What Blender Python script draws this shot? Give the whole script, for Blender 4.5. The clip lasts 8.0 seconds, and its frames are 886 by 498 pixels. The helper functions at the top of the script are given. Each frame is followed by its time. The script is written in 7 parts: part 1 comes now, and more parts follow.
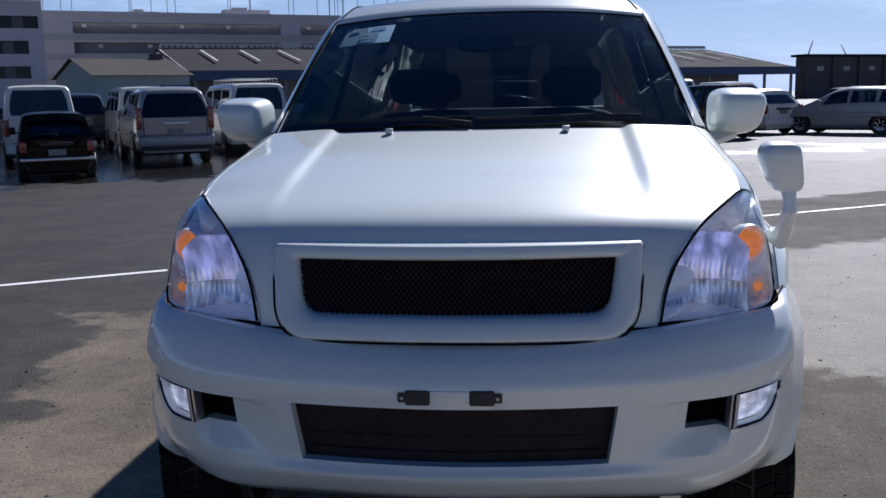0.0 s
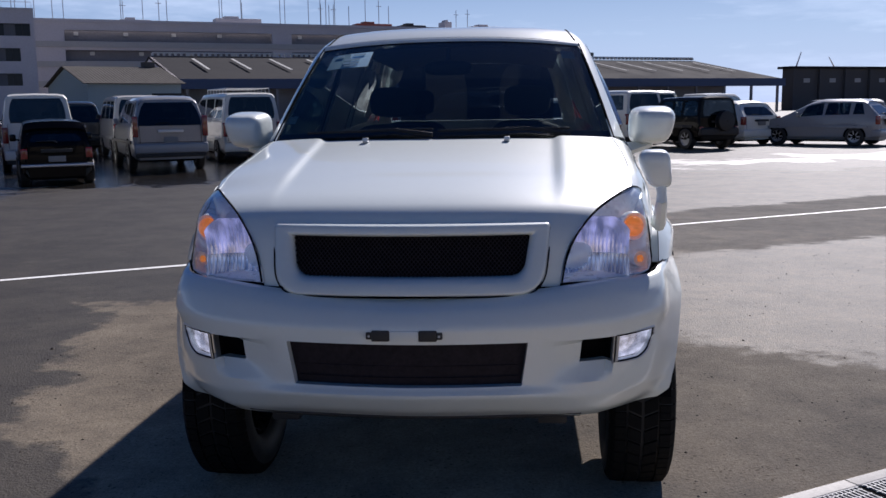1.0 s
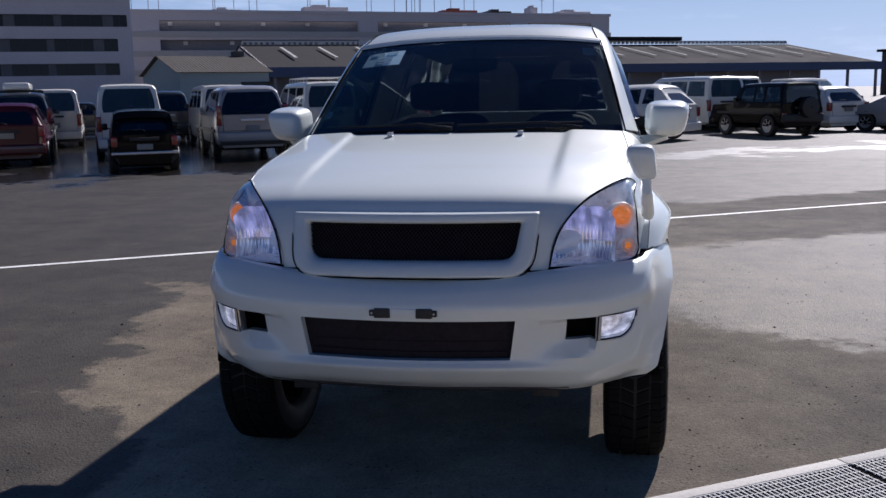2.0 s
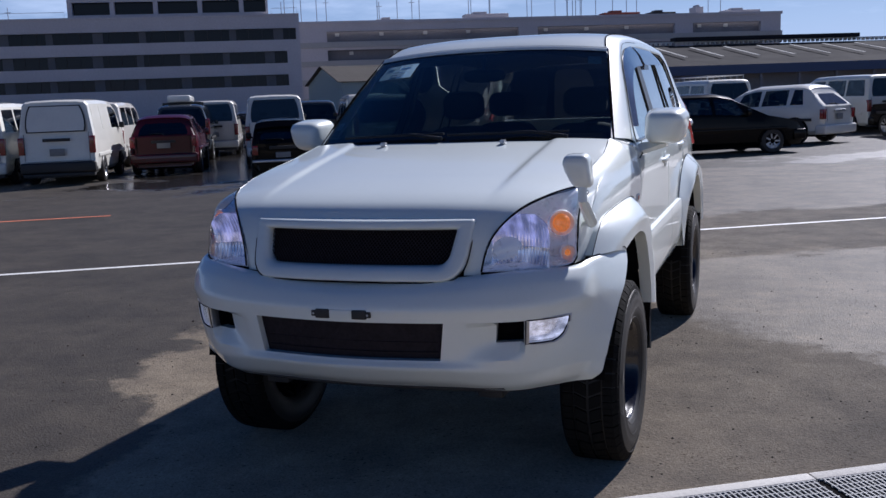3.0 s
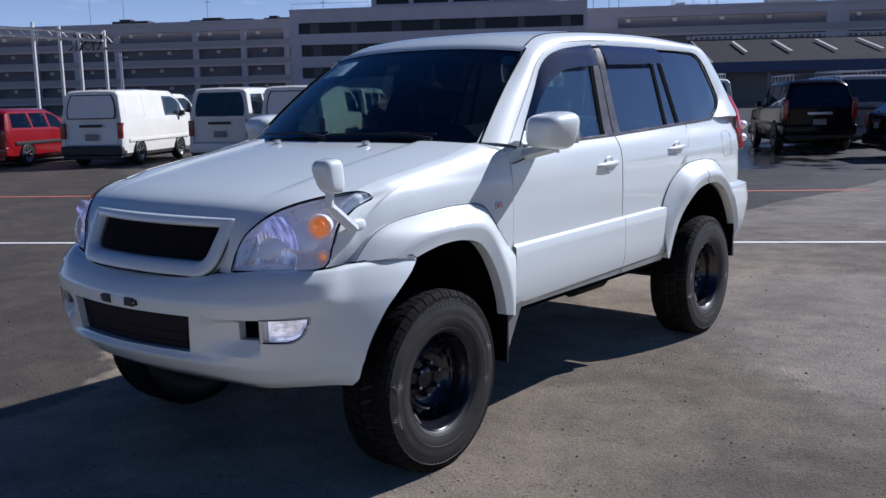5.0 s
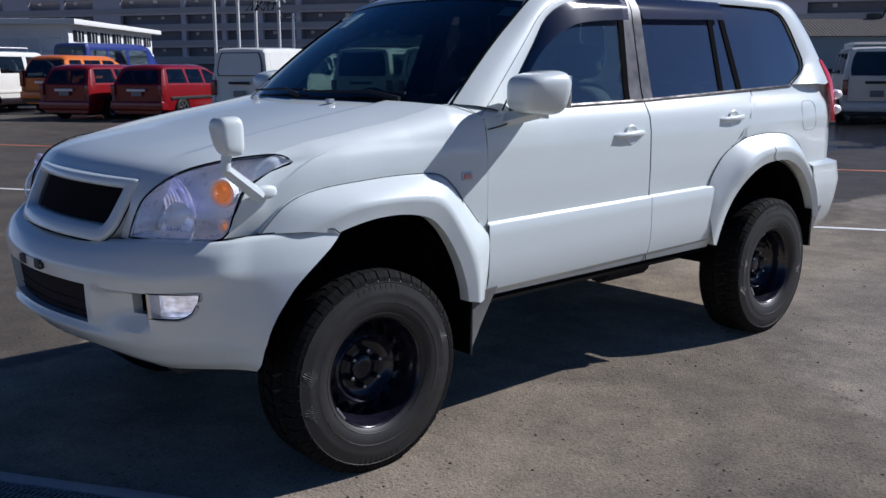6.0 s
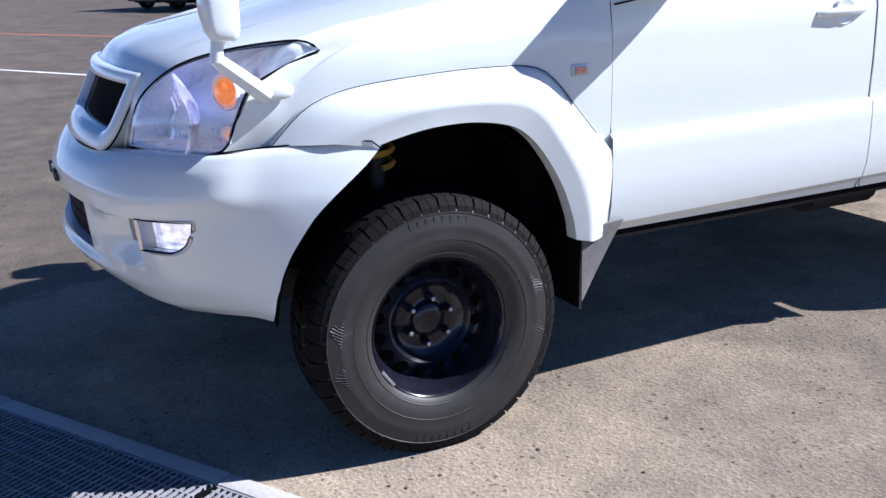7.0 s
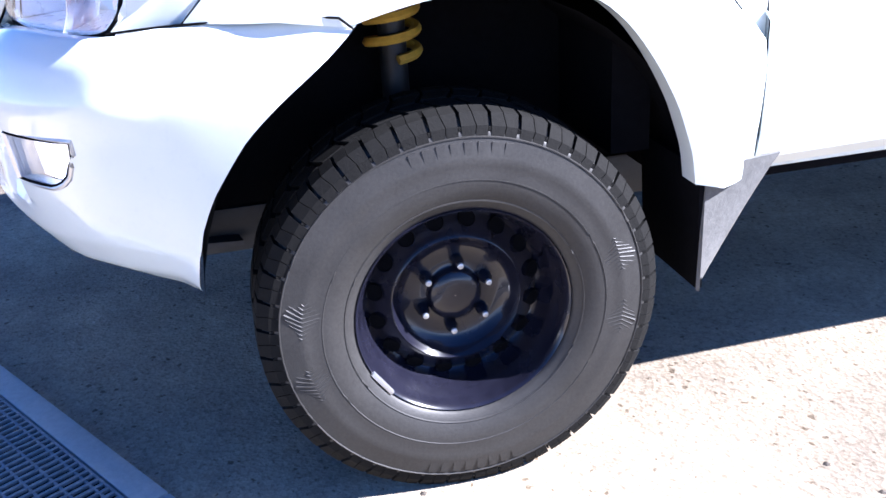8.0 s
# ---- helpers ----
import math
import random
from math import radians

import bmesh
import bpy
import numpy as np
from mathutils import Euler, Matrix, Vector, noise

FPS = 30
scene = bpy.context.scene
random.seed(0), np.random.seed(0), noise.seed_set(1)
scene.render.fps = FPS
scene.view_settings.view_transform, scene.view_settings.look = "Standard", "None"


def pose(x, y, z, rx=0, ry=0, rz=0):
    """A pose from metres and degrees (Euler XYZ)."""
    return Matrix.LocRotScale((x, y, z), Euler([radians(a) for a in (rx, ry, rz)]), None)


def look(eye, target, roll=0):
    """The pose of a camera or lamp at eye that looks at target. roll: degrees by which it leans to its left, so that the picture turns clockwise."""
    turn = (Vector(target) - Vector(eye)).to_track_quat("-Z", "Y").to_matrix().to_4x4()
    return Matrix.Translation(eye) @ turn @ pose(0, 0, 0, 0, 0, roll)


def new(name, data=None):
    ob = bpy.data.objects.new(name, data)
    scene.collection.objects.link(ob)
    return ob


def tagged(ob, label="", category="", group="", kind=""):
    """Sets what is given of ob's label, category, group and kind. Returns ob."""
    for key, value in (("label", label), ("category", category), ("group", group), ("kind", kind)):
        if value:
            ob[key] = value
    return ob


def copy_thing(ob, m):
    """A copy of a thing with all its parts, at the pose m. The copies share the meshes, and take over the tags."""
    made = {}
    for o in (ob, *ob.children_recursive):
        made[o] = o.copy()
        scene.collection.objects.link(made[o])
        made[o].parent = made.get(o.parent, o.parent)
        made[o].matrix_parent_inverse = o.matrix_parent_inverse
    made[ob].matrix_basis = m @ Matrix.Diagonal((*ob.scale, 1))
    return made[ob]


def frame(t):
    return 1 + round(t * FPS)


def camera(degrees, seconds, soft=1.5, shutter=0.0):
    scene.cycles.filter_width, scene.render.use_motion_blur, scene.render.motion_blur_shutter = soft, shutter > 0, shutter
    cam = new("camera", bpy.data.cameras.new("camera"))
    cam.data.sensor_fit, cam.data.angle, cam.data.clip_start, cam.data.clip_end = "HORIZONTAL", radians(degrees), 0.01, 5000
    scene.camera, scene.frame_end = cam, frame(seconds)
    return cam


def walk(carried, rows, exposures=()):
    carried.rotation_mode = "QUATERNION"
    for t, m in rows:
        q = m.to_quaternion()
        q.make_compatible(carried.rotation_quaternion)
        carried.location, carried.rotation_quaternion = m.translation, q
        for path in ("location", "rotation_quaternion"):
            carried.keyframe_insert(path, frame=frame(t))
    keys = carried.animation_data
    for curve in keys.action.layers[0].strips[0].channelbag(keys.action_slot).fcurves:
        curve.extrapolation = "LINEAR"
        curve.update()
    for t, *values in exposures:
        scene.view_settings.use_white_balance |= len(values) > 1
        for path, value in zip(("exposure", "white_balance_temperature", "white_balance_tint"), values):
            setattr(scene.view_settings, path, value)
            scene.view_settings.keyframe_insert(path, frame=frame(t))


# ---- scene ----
cam = camera(50.3, 8.0, soft=1.5)
METRES, EYE, TILT, LEAN, TURN = 7.125, 1.445, 0.4, 0.0, 0.0
ROWS = [
    (0.0, 0.0, 0.0, 0.0, -0.2, -9.52, 1.18),
    (0.5, 0.0037, -0.0607, 0.0032, -0.11, -8.94, 0.9),
    (1.0, 0.0142, -0.109, 0.0044, -0.75, -8.98, 0.85),
    (1.5, 0.0243, -0.1379, 0.0088, 0.88, -9.62, 0.76),
    (3.0, 0.1708, -0.155, 0.011, 14.22, -9.11, 2.29),
    (3.5, 0.2351, -0.1425, 0.012, 19.6, -8.9, 2.09),
    (4.0, 0.3001, -0.1198, 0.0128, 24.67, -8.88, 2.19),
    (4.5, 0.3654, -0.0921, 0.013, 28.6, -9.13, 2.06),
    (6.0, 0.4777, 0.0781, 0.0041, 42.41, -11.28, 0.33),
    (6.5, 0.4705, 0.1509, -0.0015, 51.14, -13.88, 1.06),
    (7.0, 0.4379, 0.2186, -0.0125, 58.13, -17.2, 2.14),
    (7.5, 0.3949, 0.28, -0.0255, 63.99, -20.07, 2.36),
    (8.0, 0.3427, 0.3238, -0.0391, 69.93, -23.85, 3.56),
]
EXPOSURES = [(0.0, 0.56, 5450, 15), (1.0, 0.57, 5750, 18), (1.5, 0.56, 5750, 18), (3.0, 0.5, 5450, 18), (4.7, 0.52, 5300, 18), (6.0, 0.3, 5350, 15), (6.5, 0.38, 5350, 15), (6.8, 0.78, 5300, 17), (7.0, 1.34, 5300, 19), (7.5, 1.93, 5100, 18), (8.0, 2.75, 5200, 19)]
walk(cam, [(t, pose(0, 0, EYE, TILT, LEAN, TURN) @ pose(METRES * x, METRES * y, METRES * z, 90 + pitch, roll, yaw)) for t, x, y, z, yaw, pitch, roll in ROWS], EXPOSURES)

# ---- light: low winter sun behind the car, clear sky ----
SUN = Vector((0.569, 1.17, 1.0)).normalized()
world = bpy.data.worlds.new("world")
scene.world = world
world.use_nodes = True
wn = world.node_tree
sky = wn.nodes.new("ShaderNodeTexSky")
sky.sky_type, sky.sun_disc = "NISHITA", False
sky.sun_elevation = math.asin(SUN.z)
sky.sun_rotation = math.atan2(SUN.x, SUN.y)
sky.air_density, sky.dust_density, sky.ozone_density = 1.0, 0.25, 2.2
deep = wn.nodes.new("ShaderNodeHueSaturation")
deep.inputs["Hue"].default_value, deep.inputs["Saturation"].default_value = 0.512, 1.35
wn.links.new(sky.outputs[0], deep.inputs["Color"])
# pale winter haze along the horizon
at, up_axis = wn.nodes.new("ShaderNodeTexCoord"), wn.nodes.new("ShaderNodeSeparateXYZ")
low, haze = wn.nodes.new("ShaderNodeMapRange"), wn.nodes.new("ShaderNodeMix")
low.inputs["From Min"].default_value, low.inputs["From Max"].default_value = 0.0, 0.20
low.inputs["To Min"].default_value, low.inputs["To Max"].default_value = 0.85, 0.0
haze.data_type = "RGBA"
haze.inputs[7].default_value = (11.8, 14.6, 20.0, 1)
wn.links.new(at.outputs["Generated"], up_axis.inputs[0])
wn.links.new(up_axis.outputs[2], low.inputs["Value"])
wn.links.new(low.outputs[0], haze.inputs[0])
wn.links.new(deep.outputs[0], haze.inputs[6])
# a few thin clouds low in the sky
drift, streak = wn.nodes.new("ShaderNodeMapping"), wn.nodes.new("ShaderNodeTexNoise")
drift.inputs["Scale"].default_value = (2.2, 2.2, 13.0)
streak.inputs["Scale"].default_value, streak.inputs["Detail"].default_value, streak.inputs["Roughness"].default_value = 1.6, 7, 0.6
cover, band, veil, cloud = [wn.nodes.new(k) for k in ("ShaderNodeMapRange", "ShaderNodeMapRange", "ShaderNodeMath", "ShaderNodeMix")]
cover.inputs["From Min"].default_value, cover.inputs["From Max"].default_value = 0.54, 0.78
band.inputs["From Min"].default_value, band.inputs["From Max"].default_value = 0.10, 0.24
band.inputs["To Min"].default_value, band.inputs["To Max"].default_value = 0.55, 0.0
veil.operation = "MULTIPLY"
cloud.data_type = "RGBA"
cloud.inputs[7].default_value = (21.0, 23.0, 25.0, 1)
wn.links.new(at.outputs["Generated"], drift.inputs["Vector"])
wn.links.new(drift.outputs[0], streak.inputs["Vector"])
wn.links.new(streak.outputs[0], cover.inputs["Value"])
wn.links.new(up_axis.outputs[2], band.inputs["Value"])
wn.links.new(cover.outputs[0], veil.inputs[0])
wn.links.new(band.outputs[0], veil.inputs[1])
wn.links.new(veil.outputs[0], cloud.inputs[0])
wn.links.new(haze.outputs[2], cloud.inputs[6])
wn.links.new(cloud.outputs[2], wn.nodes["Background"].inputs[0])
wn.nodes["Background"].inputs[1].default_value = 0.0315
sun = new("sun", bpy.data.lights.new("sun", "SUN"))
sun.data.energy, sun.data.angle, sun.data.color = 5.0, radians(0.53), (1.0, 0.91, 0.78)
sun.matrix_world = look(SUN * 200, (0, 0, 0))

# ---- materials ----
def nodes(name):
    m = bpy.data.materials.new(name)
    m.use_nodes = True
    t = m.node_tree
    return m, t, t.nodes["Principled BSDF"]


def noise_node(t, scale, detail=4.0, rough=0.6, coord="Object"):
    c = t.nodes.new("ShaderNodeTexCoord")
    n = t.nodes.new("ShaderNodeTexNoise")
    n.inputs["Scale"].default_value, n.inputs["Detail"].default_value, n.inputs["Roughness"].default_value = scale, detail, rough
    t.links.new(c.outputs[coord], n.inputs["Vector"])
    return n


def ramp(t, src, stops):
    r = t.nodes.new("ShaderNodeValToRGB")
    while len(r.color_ramp.elements) < len(stops):
        r.color_ramp.elements.new(0.5)
    for e, (p, c) in zip(r.color_ramp.elements, stops):
        e.position = p
        e.color = (*c, 1) if len(c) == 3 else c
    t.links.new(src, r.inputs[0])
    return r


def bump(t, b, src, strength, distance=0.01):
    n = t.nodes.new("ShaderNodeBump")
    n.inputs["Strength"].default_value, n.inputs["Distance"].default_value = strength, distance
    t.links.new(src, n.inputs["Height"])
    t.links.new(n.outputs[0], b.inputs["Normal"])
    return n


def plain(name, color, rough=0.5, metal=0.0, vary=0.12, scale=6.0, coat=0.0, relief=0.0, fine=60.0, spec=0.5):
    """A surface of one colour with two scales of variation."""
    m, t, b = nodes(name)
    big, small = noise_node(t, scale, 3), noise_node(t, fine, 5, 0.7)
    mix = t.nodes.new("ShaderNodeMath")
    mix.operation = "MULTIPLY_ADD"
    mix.inputs[1].default_value = 0.5
    t.links.new(big.outputs[0], mix.inputs[0])
    t.links.new(small.outputs[0], mix.inputs[2])
    lo, hi = [c * (1 - vary) for c in color], [min(1, c * (1 + vary)) for c in color]
    r = ramp(t, mix.outputs[0], [(0.45, lo), (1.0, hi)])
    t.links.new(r.outputs[0], b.inputs["Base Color"])
    rr = ramp(t, big.outputs[0], [(0.3, [max(0, rough - 0.06)] * 3), (0.7, [min(1, rough + 0.06)] * 3)])
    t.links.new(rr.outputs[0], b.inputs["Roughness"])
    b.inputs["Metallic"].default_value = metal
    b.inputs["Specular IOR Level"].default_value = spec
    b.inputs["Coat Weight"].default_value, b.inputs["Coat Roughness"].default_value = coat, 0.04
    if relief:
        bump(t, b, small.outputs[0], relief, 0.004)
    return m


def car_paint(name, color, dirt=0.05, rough=0.35, coat=0.8, spec=0.12):
    m, t, b = nodes(name)
    n1, n2 = noise_node(t, 1.7, 4), noise_node(t, 45, 4, 0.75)
    r1 = ramp(t, n1.outputs[0], [(0.35, [c * (1 - dirt) for c in color]), (0.65, color)])
    r2 = ramp(t, n2.outputs[0], [(0.30, [c * (1 - 2 * dirt) for c in color]), (0.46, [1, 1, 1])])
    mx = t.nodes.new("ShaderNodeMix")
    mx.data_type, mx.blend_type = "RGBA", "MULTIPLY"
    mx.inputs[0].default_value = 0.35 if dirt > 0.03 else 0.08
    t.links.new(r1.outputs[0], mx.inputs[6])
    t.links.new(r2.outputs[0], mx.inputs[7])
    t.links.new(mx.outputs[2], b.inputs["Base Color"])
    b.inputs["Roughness"].default_value = rough
    b.inputs["Specular IOR Level"].default_value = spec
    b.inputs["Coat Weight"].default_value, b.inputs["Coat Roughness"].default_value = coat, 0.03
    return m


def glass(name, tint, rough=0.0, reflect=0.95, base=0.045, power=5.0):
    """Thin pane: a tinted see-through sheet whose gloss grows towards grazing views."""
    m = bpy.data.materials.new(name)
    m.use_nodes = True
    t = m.node_tree
    t.nodes.clear()
    out, mix = t.nodes.new("ShaderNodeOutputMaterial"), t.nodes.new("ShaderNodeMixShader")
    tr, gl, lw = t.nodes.new("ShaderNodeBsdfTransparent"), t.nodes.new("ShaderNodeBsdfGlossy"), t.nodes.new("ShaderNodeLayerWeight")
    tr.inputs[0].default_value = (*tint, 1)
    gl.inputs[0].default_value = (reflect, reflect, reflect, 1)
    gl.inputs["Roughness"].default_value = rough
    lw.inputs[0].default_value = 0.5
    k = calc(t, "POWER", lw.outputs["Facing"], power)
    k = calc(t, "MULTIPLY_ADD", k, 1.0 - base, base)
    t.links.new(k, mix.inputs[0])
    t.links.new(tr.outputs[0], mix.inputs[1])
    t.links.new(gl.outputs[0], mix.inputs[2])
    t.links.new(mix.outputs[0], out.inputs[0])
    return m


def mixed(t, kind, fac, a, b):
    """A colour mix; fac, a and b are sockets or values."""
    m = t.nodes.new("ShaderNodeMix")
    m.data_type, m.blend_type = "RGBA", kind
    for i, v in ((0, fac), (6, a), (7, b)):
        if isinstance(v, (int, float)):
            m.inputs[i].default_value = v
        elif isinstance(v, tuple):
            m.inputs[i].default_value = (*v, 1)
        else:
            t.links.new(v, m.inputs[i])
    return m.outputs[2]


def calc(t, op, a, b, c=0.0):
    n = t.nodes.new("ShaderNodeMath")
    n.operation = op
    for i, v in enumerate((a, b, c)):
        if isinstance(v, (int, float)):
            n.inputs[i].default_value = v
        else:
            t.links.new(v, n.inputs[i])
    return n.outputs[0]


def asphalt():
    """Worn asphalt: stone grain, pale dry dust, crumbs, and damp dark ground to the one side."""
    m, t, b = nodes("asphalt")
    grain, mid, big = noise_node(t, 210, 2, 0.7), noise_node(t, 3.2, 8, 0.72), noise_node(t, 0.42, 10, 0.62)
    pits, patch = noise_node(t, 11, 6, 0.78), noise_node(t, 1.1, 7, 0.7)
    c = t.nodes.new("ShaderNodeTexCoord")
    stones = t.nodes.new("ShaderNodeTexVoronoi")
    stones.inputs["Scale"].default_value = 95
    t.links.new(c.outputs["Object"], stones.inputs["Vector"])
    tone = ramp(t, stones.outputs["Color"], [(0.1, (0.297, 0.252, 0.191)), (0.5, (0.338, 0.288, 0.220)), (0.92, (0.384, 0.330, 0.255))])
    fine = ramp(t, grain.outputs[0], [(0.32, (0.90, 0.90, 0.90)), (0.62, (1.06, 1.06, 1.06))])
    dust = ramp(t, mid.outputs[0], [(0.34, (0.80, 0.80, 0.80)), (0.66, (1.16, 1.14, 1.09))])
    blot = ramp(t, patch.outputs[0], [(0.38, (0.74, 0.74, 0.75)), (0.58, (1.08, 1.07, 1.05))])
    pit = ramp(t, pits.outputs[0], [(0.27, (0.28, 0.26, 0.24)), (0.325, (1, 1, 1))])
    gritty = noise_node(t, 62, 4, 0.75)
    grit = ramp(t, gritty.outputs[0], [(0.35, (0.74, 0.73, 0.72)), (0.50, (1.07, 1.07, 1.07))])
    col = tone.outputs[0]
    for k in (fine, dust, blot, pit, grit):
        col = mixed(t, "MULTIPLY", 1.0, col, k.outputs[0])
    # broken-out stones: dark ragged specks in loose clusters
    bent = t.nodes.new("ShaderNodeMix")
    bent.data_type = "VECTOR"
    bent.inputs[0].default_value = 0.028
    t.links.new(c.outputs["Object"], bent.inputs[4])
    t.links.new(noise_node(t, 46, 3, 0.6).outputs["Color"], bent.inputs[5])
    specks = t.nodes.new("ShaderNodeTexVoronoi")
    specks.inputs["Scale"].default_value = 40
    t.links.new(bent.outputs[1], specks.inputs["Vector"])
    size = calc(t, "MULTIPLY", calc(t, "SUBTRACT", noise_node(t, 2.6, 6, 0.75).outputs[0], 0.40), 1.5)
    share = t.nodes.new("ShaderNodeSeparateColor")
    t.links.new(specks.outputs["Color"], share.inputs[0])
    size = calc(t, "MULTIPLY", size, calc(t, "POWER", share.outputs[0], 1.1))
    speck = ramp(t, calc(t, "SUBTRACT", specks.outputs["Distance"], size), [(0.0, (0.46, 0.43, 0.40)), (0.10, (1, 1, 1))])
    col = mixed(t, "MULTIPLY", 1.0, col, speck.outputs[0])
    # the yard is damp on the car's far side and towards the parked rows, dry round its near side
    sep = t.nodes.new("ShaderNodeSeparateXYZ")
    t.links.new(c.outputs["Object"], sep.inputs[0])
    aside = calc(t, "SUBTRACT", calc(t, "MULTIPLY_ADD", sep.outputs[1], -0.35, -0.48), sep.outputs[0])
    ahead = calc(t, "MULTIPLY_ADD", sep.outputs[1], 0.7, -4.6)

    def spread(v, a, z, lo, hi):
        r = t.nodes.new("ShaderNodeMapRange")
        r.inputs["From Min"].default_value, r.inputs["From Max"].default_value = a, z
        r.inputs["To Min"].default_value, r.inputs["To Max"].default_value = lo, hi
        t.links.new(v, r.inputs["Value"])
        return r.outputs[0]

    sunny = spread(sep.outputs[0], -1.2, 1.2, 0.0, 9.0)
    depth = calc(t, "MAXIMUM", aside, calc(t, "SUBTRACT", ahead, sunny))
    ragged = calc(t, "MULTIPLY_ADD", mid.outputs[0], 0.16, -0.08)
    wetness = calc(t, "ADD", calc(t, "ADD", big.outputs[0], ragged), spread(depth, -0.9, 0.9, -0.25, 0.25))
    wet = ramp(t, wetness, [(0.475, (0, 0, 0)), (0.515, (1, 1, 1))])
    # swept and dried out beyond the near side
    swept = calc(t, "MULTIPLY_ADD", sep.outputs[0], 0.45, calc(t, "ADD", ahead, 0.35))
    dried = calc(t, "MINIMUM", swept, calc(t, "MULTIPLY_ADD", sep.outputs[0], 0.8, 0.2))
    dryness = calc(t, "ADD", big.outputs[0], spread(dried, -0.9, 0.9, -0.17, 0.17))
    dry = ramp(t, dryness, [(0.475, (0, 0, 0)), (0.525, (1, 1, 1))])
    # a film of fine silt shines against the sun on the near side, up to the older strip before the line
    strip = calc(t, "MULTIPLY_ADD", sep.outputs[0], 0.415, calc(t, "MULTIPLY_ADD", sep.outputs[1], -0.91, 6.5))
    film = calc(t, "MINIMUM", calc(t, "MINIMUM", swept, strip), calc(t, "ADD", sep.outputs[0], -0.9))
    beyond = calc(t, "MINIMUM", calc(t, "MULTIPLY_ADD", sep.outputs[1], 0.91, calc(t, "MULTIPLY_ADD", sep.outputs[0], -0.4147, -9.6)), calc(t, "ADD", sep.outputs[0], 0.2))
    film = calc(t, "MAXIMUM", film, beyond)
    torn = calc(t, "ADD", calc(t, "MULTIPLY_ADD", patch.outputs[0], 0.45, 0.275), ragged)
    silt = ramp(t, calc(t, "ADD", torn, spread(film, -0.8, 0.8, -0.25, 0.25)), [(0.48, (0, 0, 0)), (0.525, (1, 1, 1))])
    gloss = calc(t, "MAXIMUM", wet.outputs[0], calc(t, "MULTIPLY", silt.outputs[0], 0.80))
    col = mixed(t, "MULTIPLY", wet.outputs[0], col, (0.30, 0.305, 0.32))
    col = mixed(t, "MULTIPLY", dry.outputs[0], col, (1.36, 1.36, 1.36))
    # standing water round the parked rows, and a narrow wet run beyond the near side
    along = calc(t, "MULTIPLY_ADD", sep.outputs[0], 0.910, calc(t, "MULTIPLY", sep.outputs[1], 0.4147))
    deep = calc(t, "MULTIPLY_ADD", sep.outputs[1], 0.910, calc(t, "MULTIPLY", sep.outputs[0], -0.4147))
    rows = calc(t, "MINIMUM", calc(t, "ADD", deep, -18.0), calc(t, "MINIMUM", calc(t, "SUBTRACT", 9.0, along), calc(t, "ADD", along, 3.5)))
    run = calc(t, "MINIMUM", calc(t, "SUBTRACT", 1.5, calc(t, "ABSOLUTE", calc(t, "ADD", deep, -17.5), 0.0)), calc(t, "ADD", along, -11.0))
    blots = calc(t, "ADD", noise_node(t, 0.55, 6, 0.6).outputs[0], ragged)
    water = ramp(t, calc(t, "ADD", blots, spread(rows, -3.0, 3.0, -0.30, 0.30)), [(0.50, (0, 0, 0)), (0.60, (1, 1, 1))]).outputs[0]
    damp = ramp(t, calc(t, "ADD", blots, spread(run, -3.0, 3.0, -0.30, 0.30)), [(0.48, (0, 0, 0)), (0.60, (1, 1, 1))]).outputs[0]
    gloss = calc(t, "MAXIMUM", gloss, calc(t, "MULTIPLY", damp, 1.6))
    col = mixed(t, "MULTIPLY", water, col, (0.40, 0.40, 0.42))
    t.links.new(col, b.inputs["Base Color"])
    sheen = calc(t, "MULTIPLY", gloss, 0.625)
    rr = ramp(t, sheen, [(0.0, (0.80, 0.80, 0.80)), (0.625, (0.62, 0.62, 0.62)), (1.0, (0.46, 0.46, 0.46))])
    t.links.new(mixed(t, "MIX", water, rr.outputs[0], (0.16, 0.16, 0.16)), b.inputs["Roughness"])
    sp = ramp(t, sheen, [(0.0, (0.05, 0.05, 0.05)), (0.625, (0.17, 0.17, 0.17)), (1.0, (0.45, 0.45, 0.45))])
    t.links.new(mixed(t, "MIX", water, sp.outputs[0], (0.42, 0.42, 0.42)), b.inputs["Specular IOR Level"])
    b.inputs["Diffuse Roughness"].default_value = 1.0
    rough = calc(t, "ADD", calc(t, "ADD", stones.outputs["Distance"], pits.outputs[0]), calc(t, "MULTIPLY_ADD", gritty.outputs[0], 1.3, calc(t, "MULTIPLY", speck.outputs[0], 0.5)))
    relief = bump(t, b, rough, 0.44, 0.006)
    t.links.new(calc(t, "MULTIPLY_ADD", water, -0.38, 0.44), relief.inputs["Strength"])
    return m


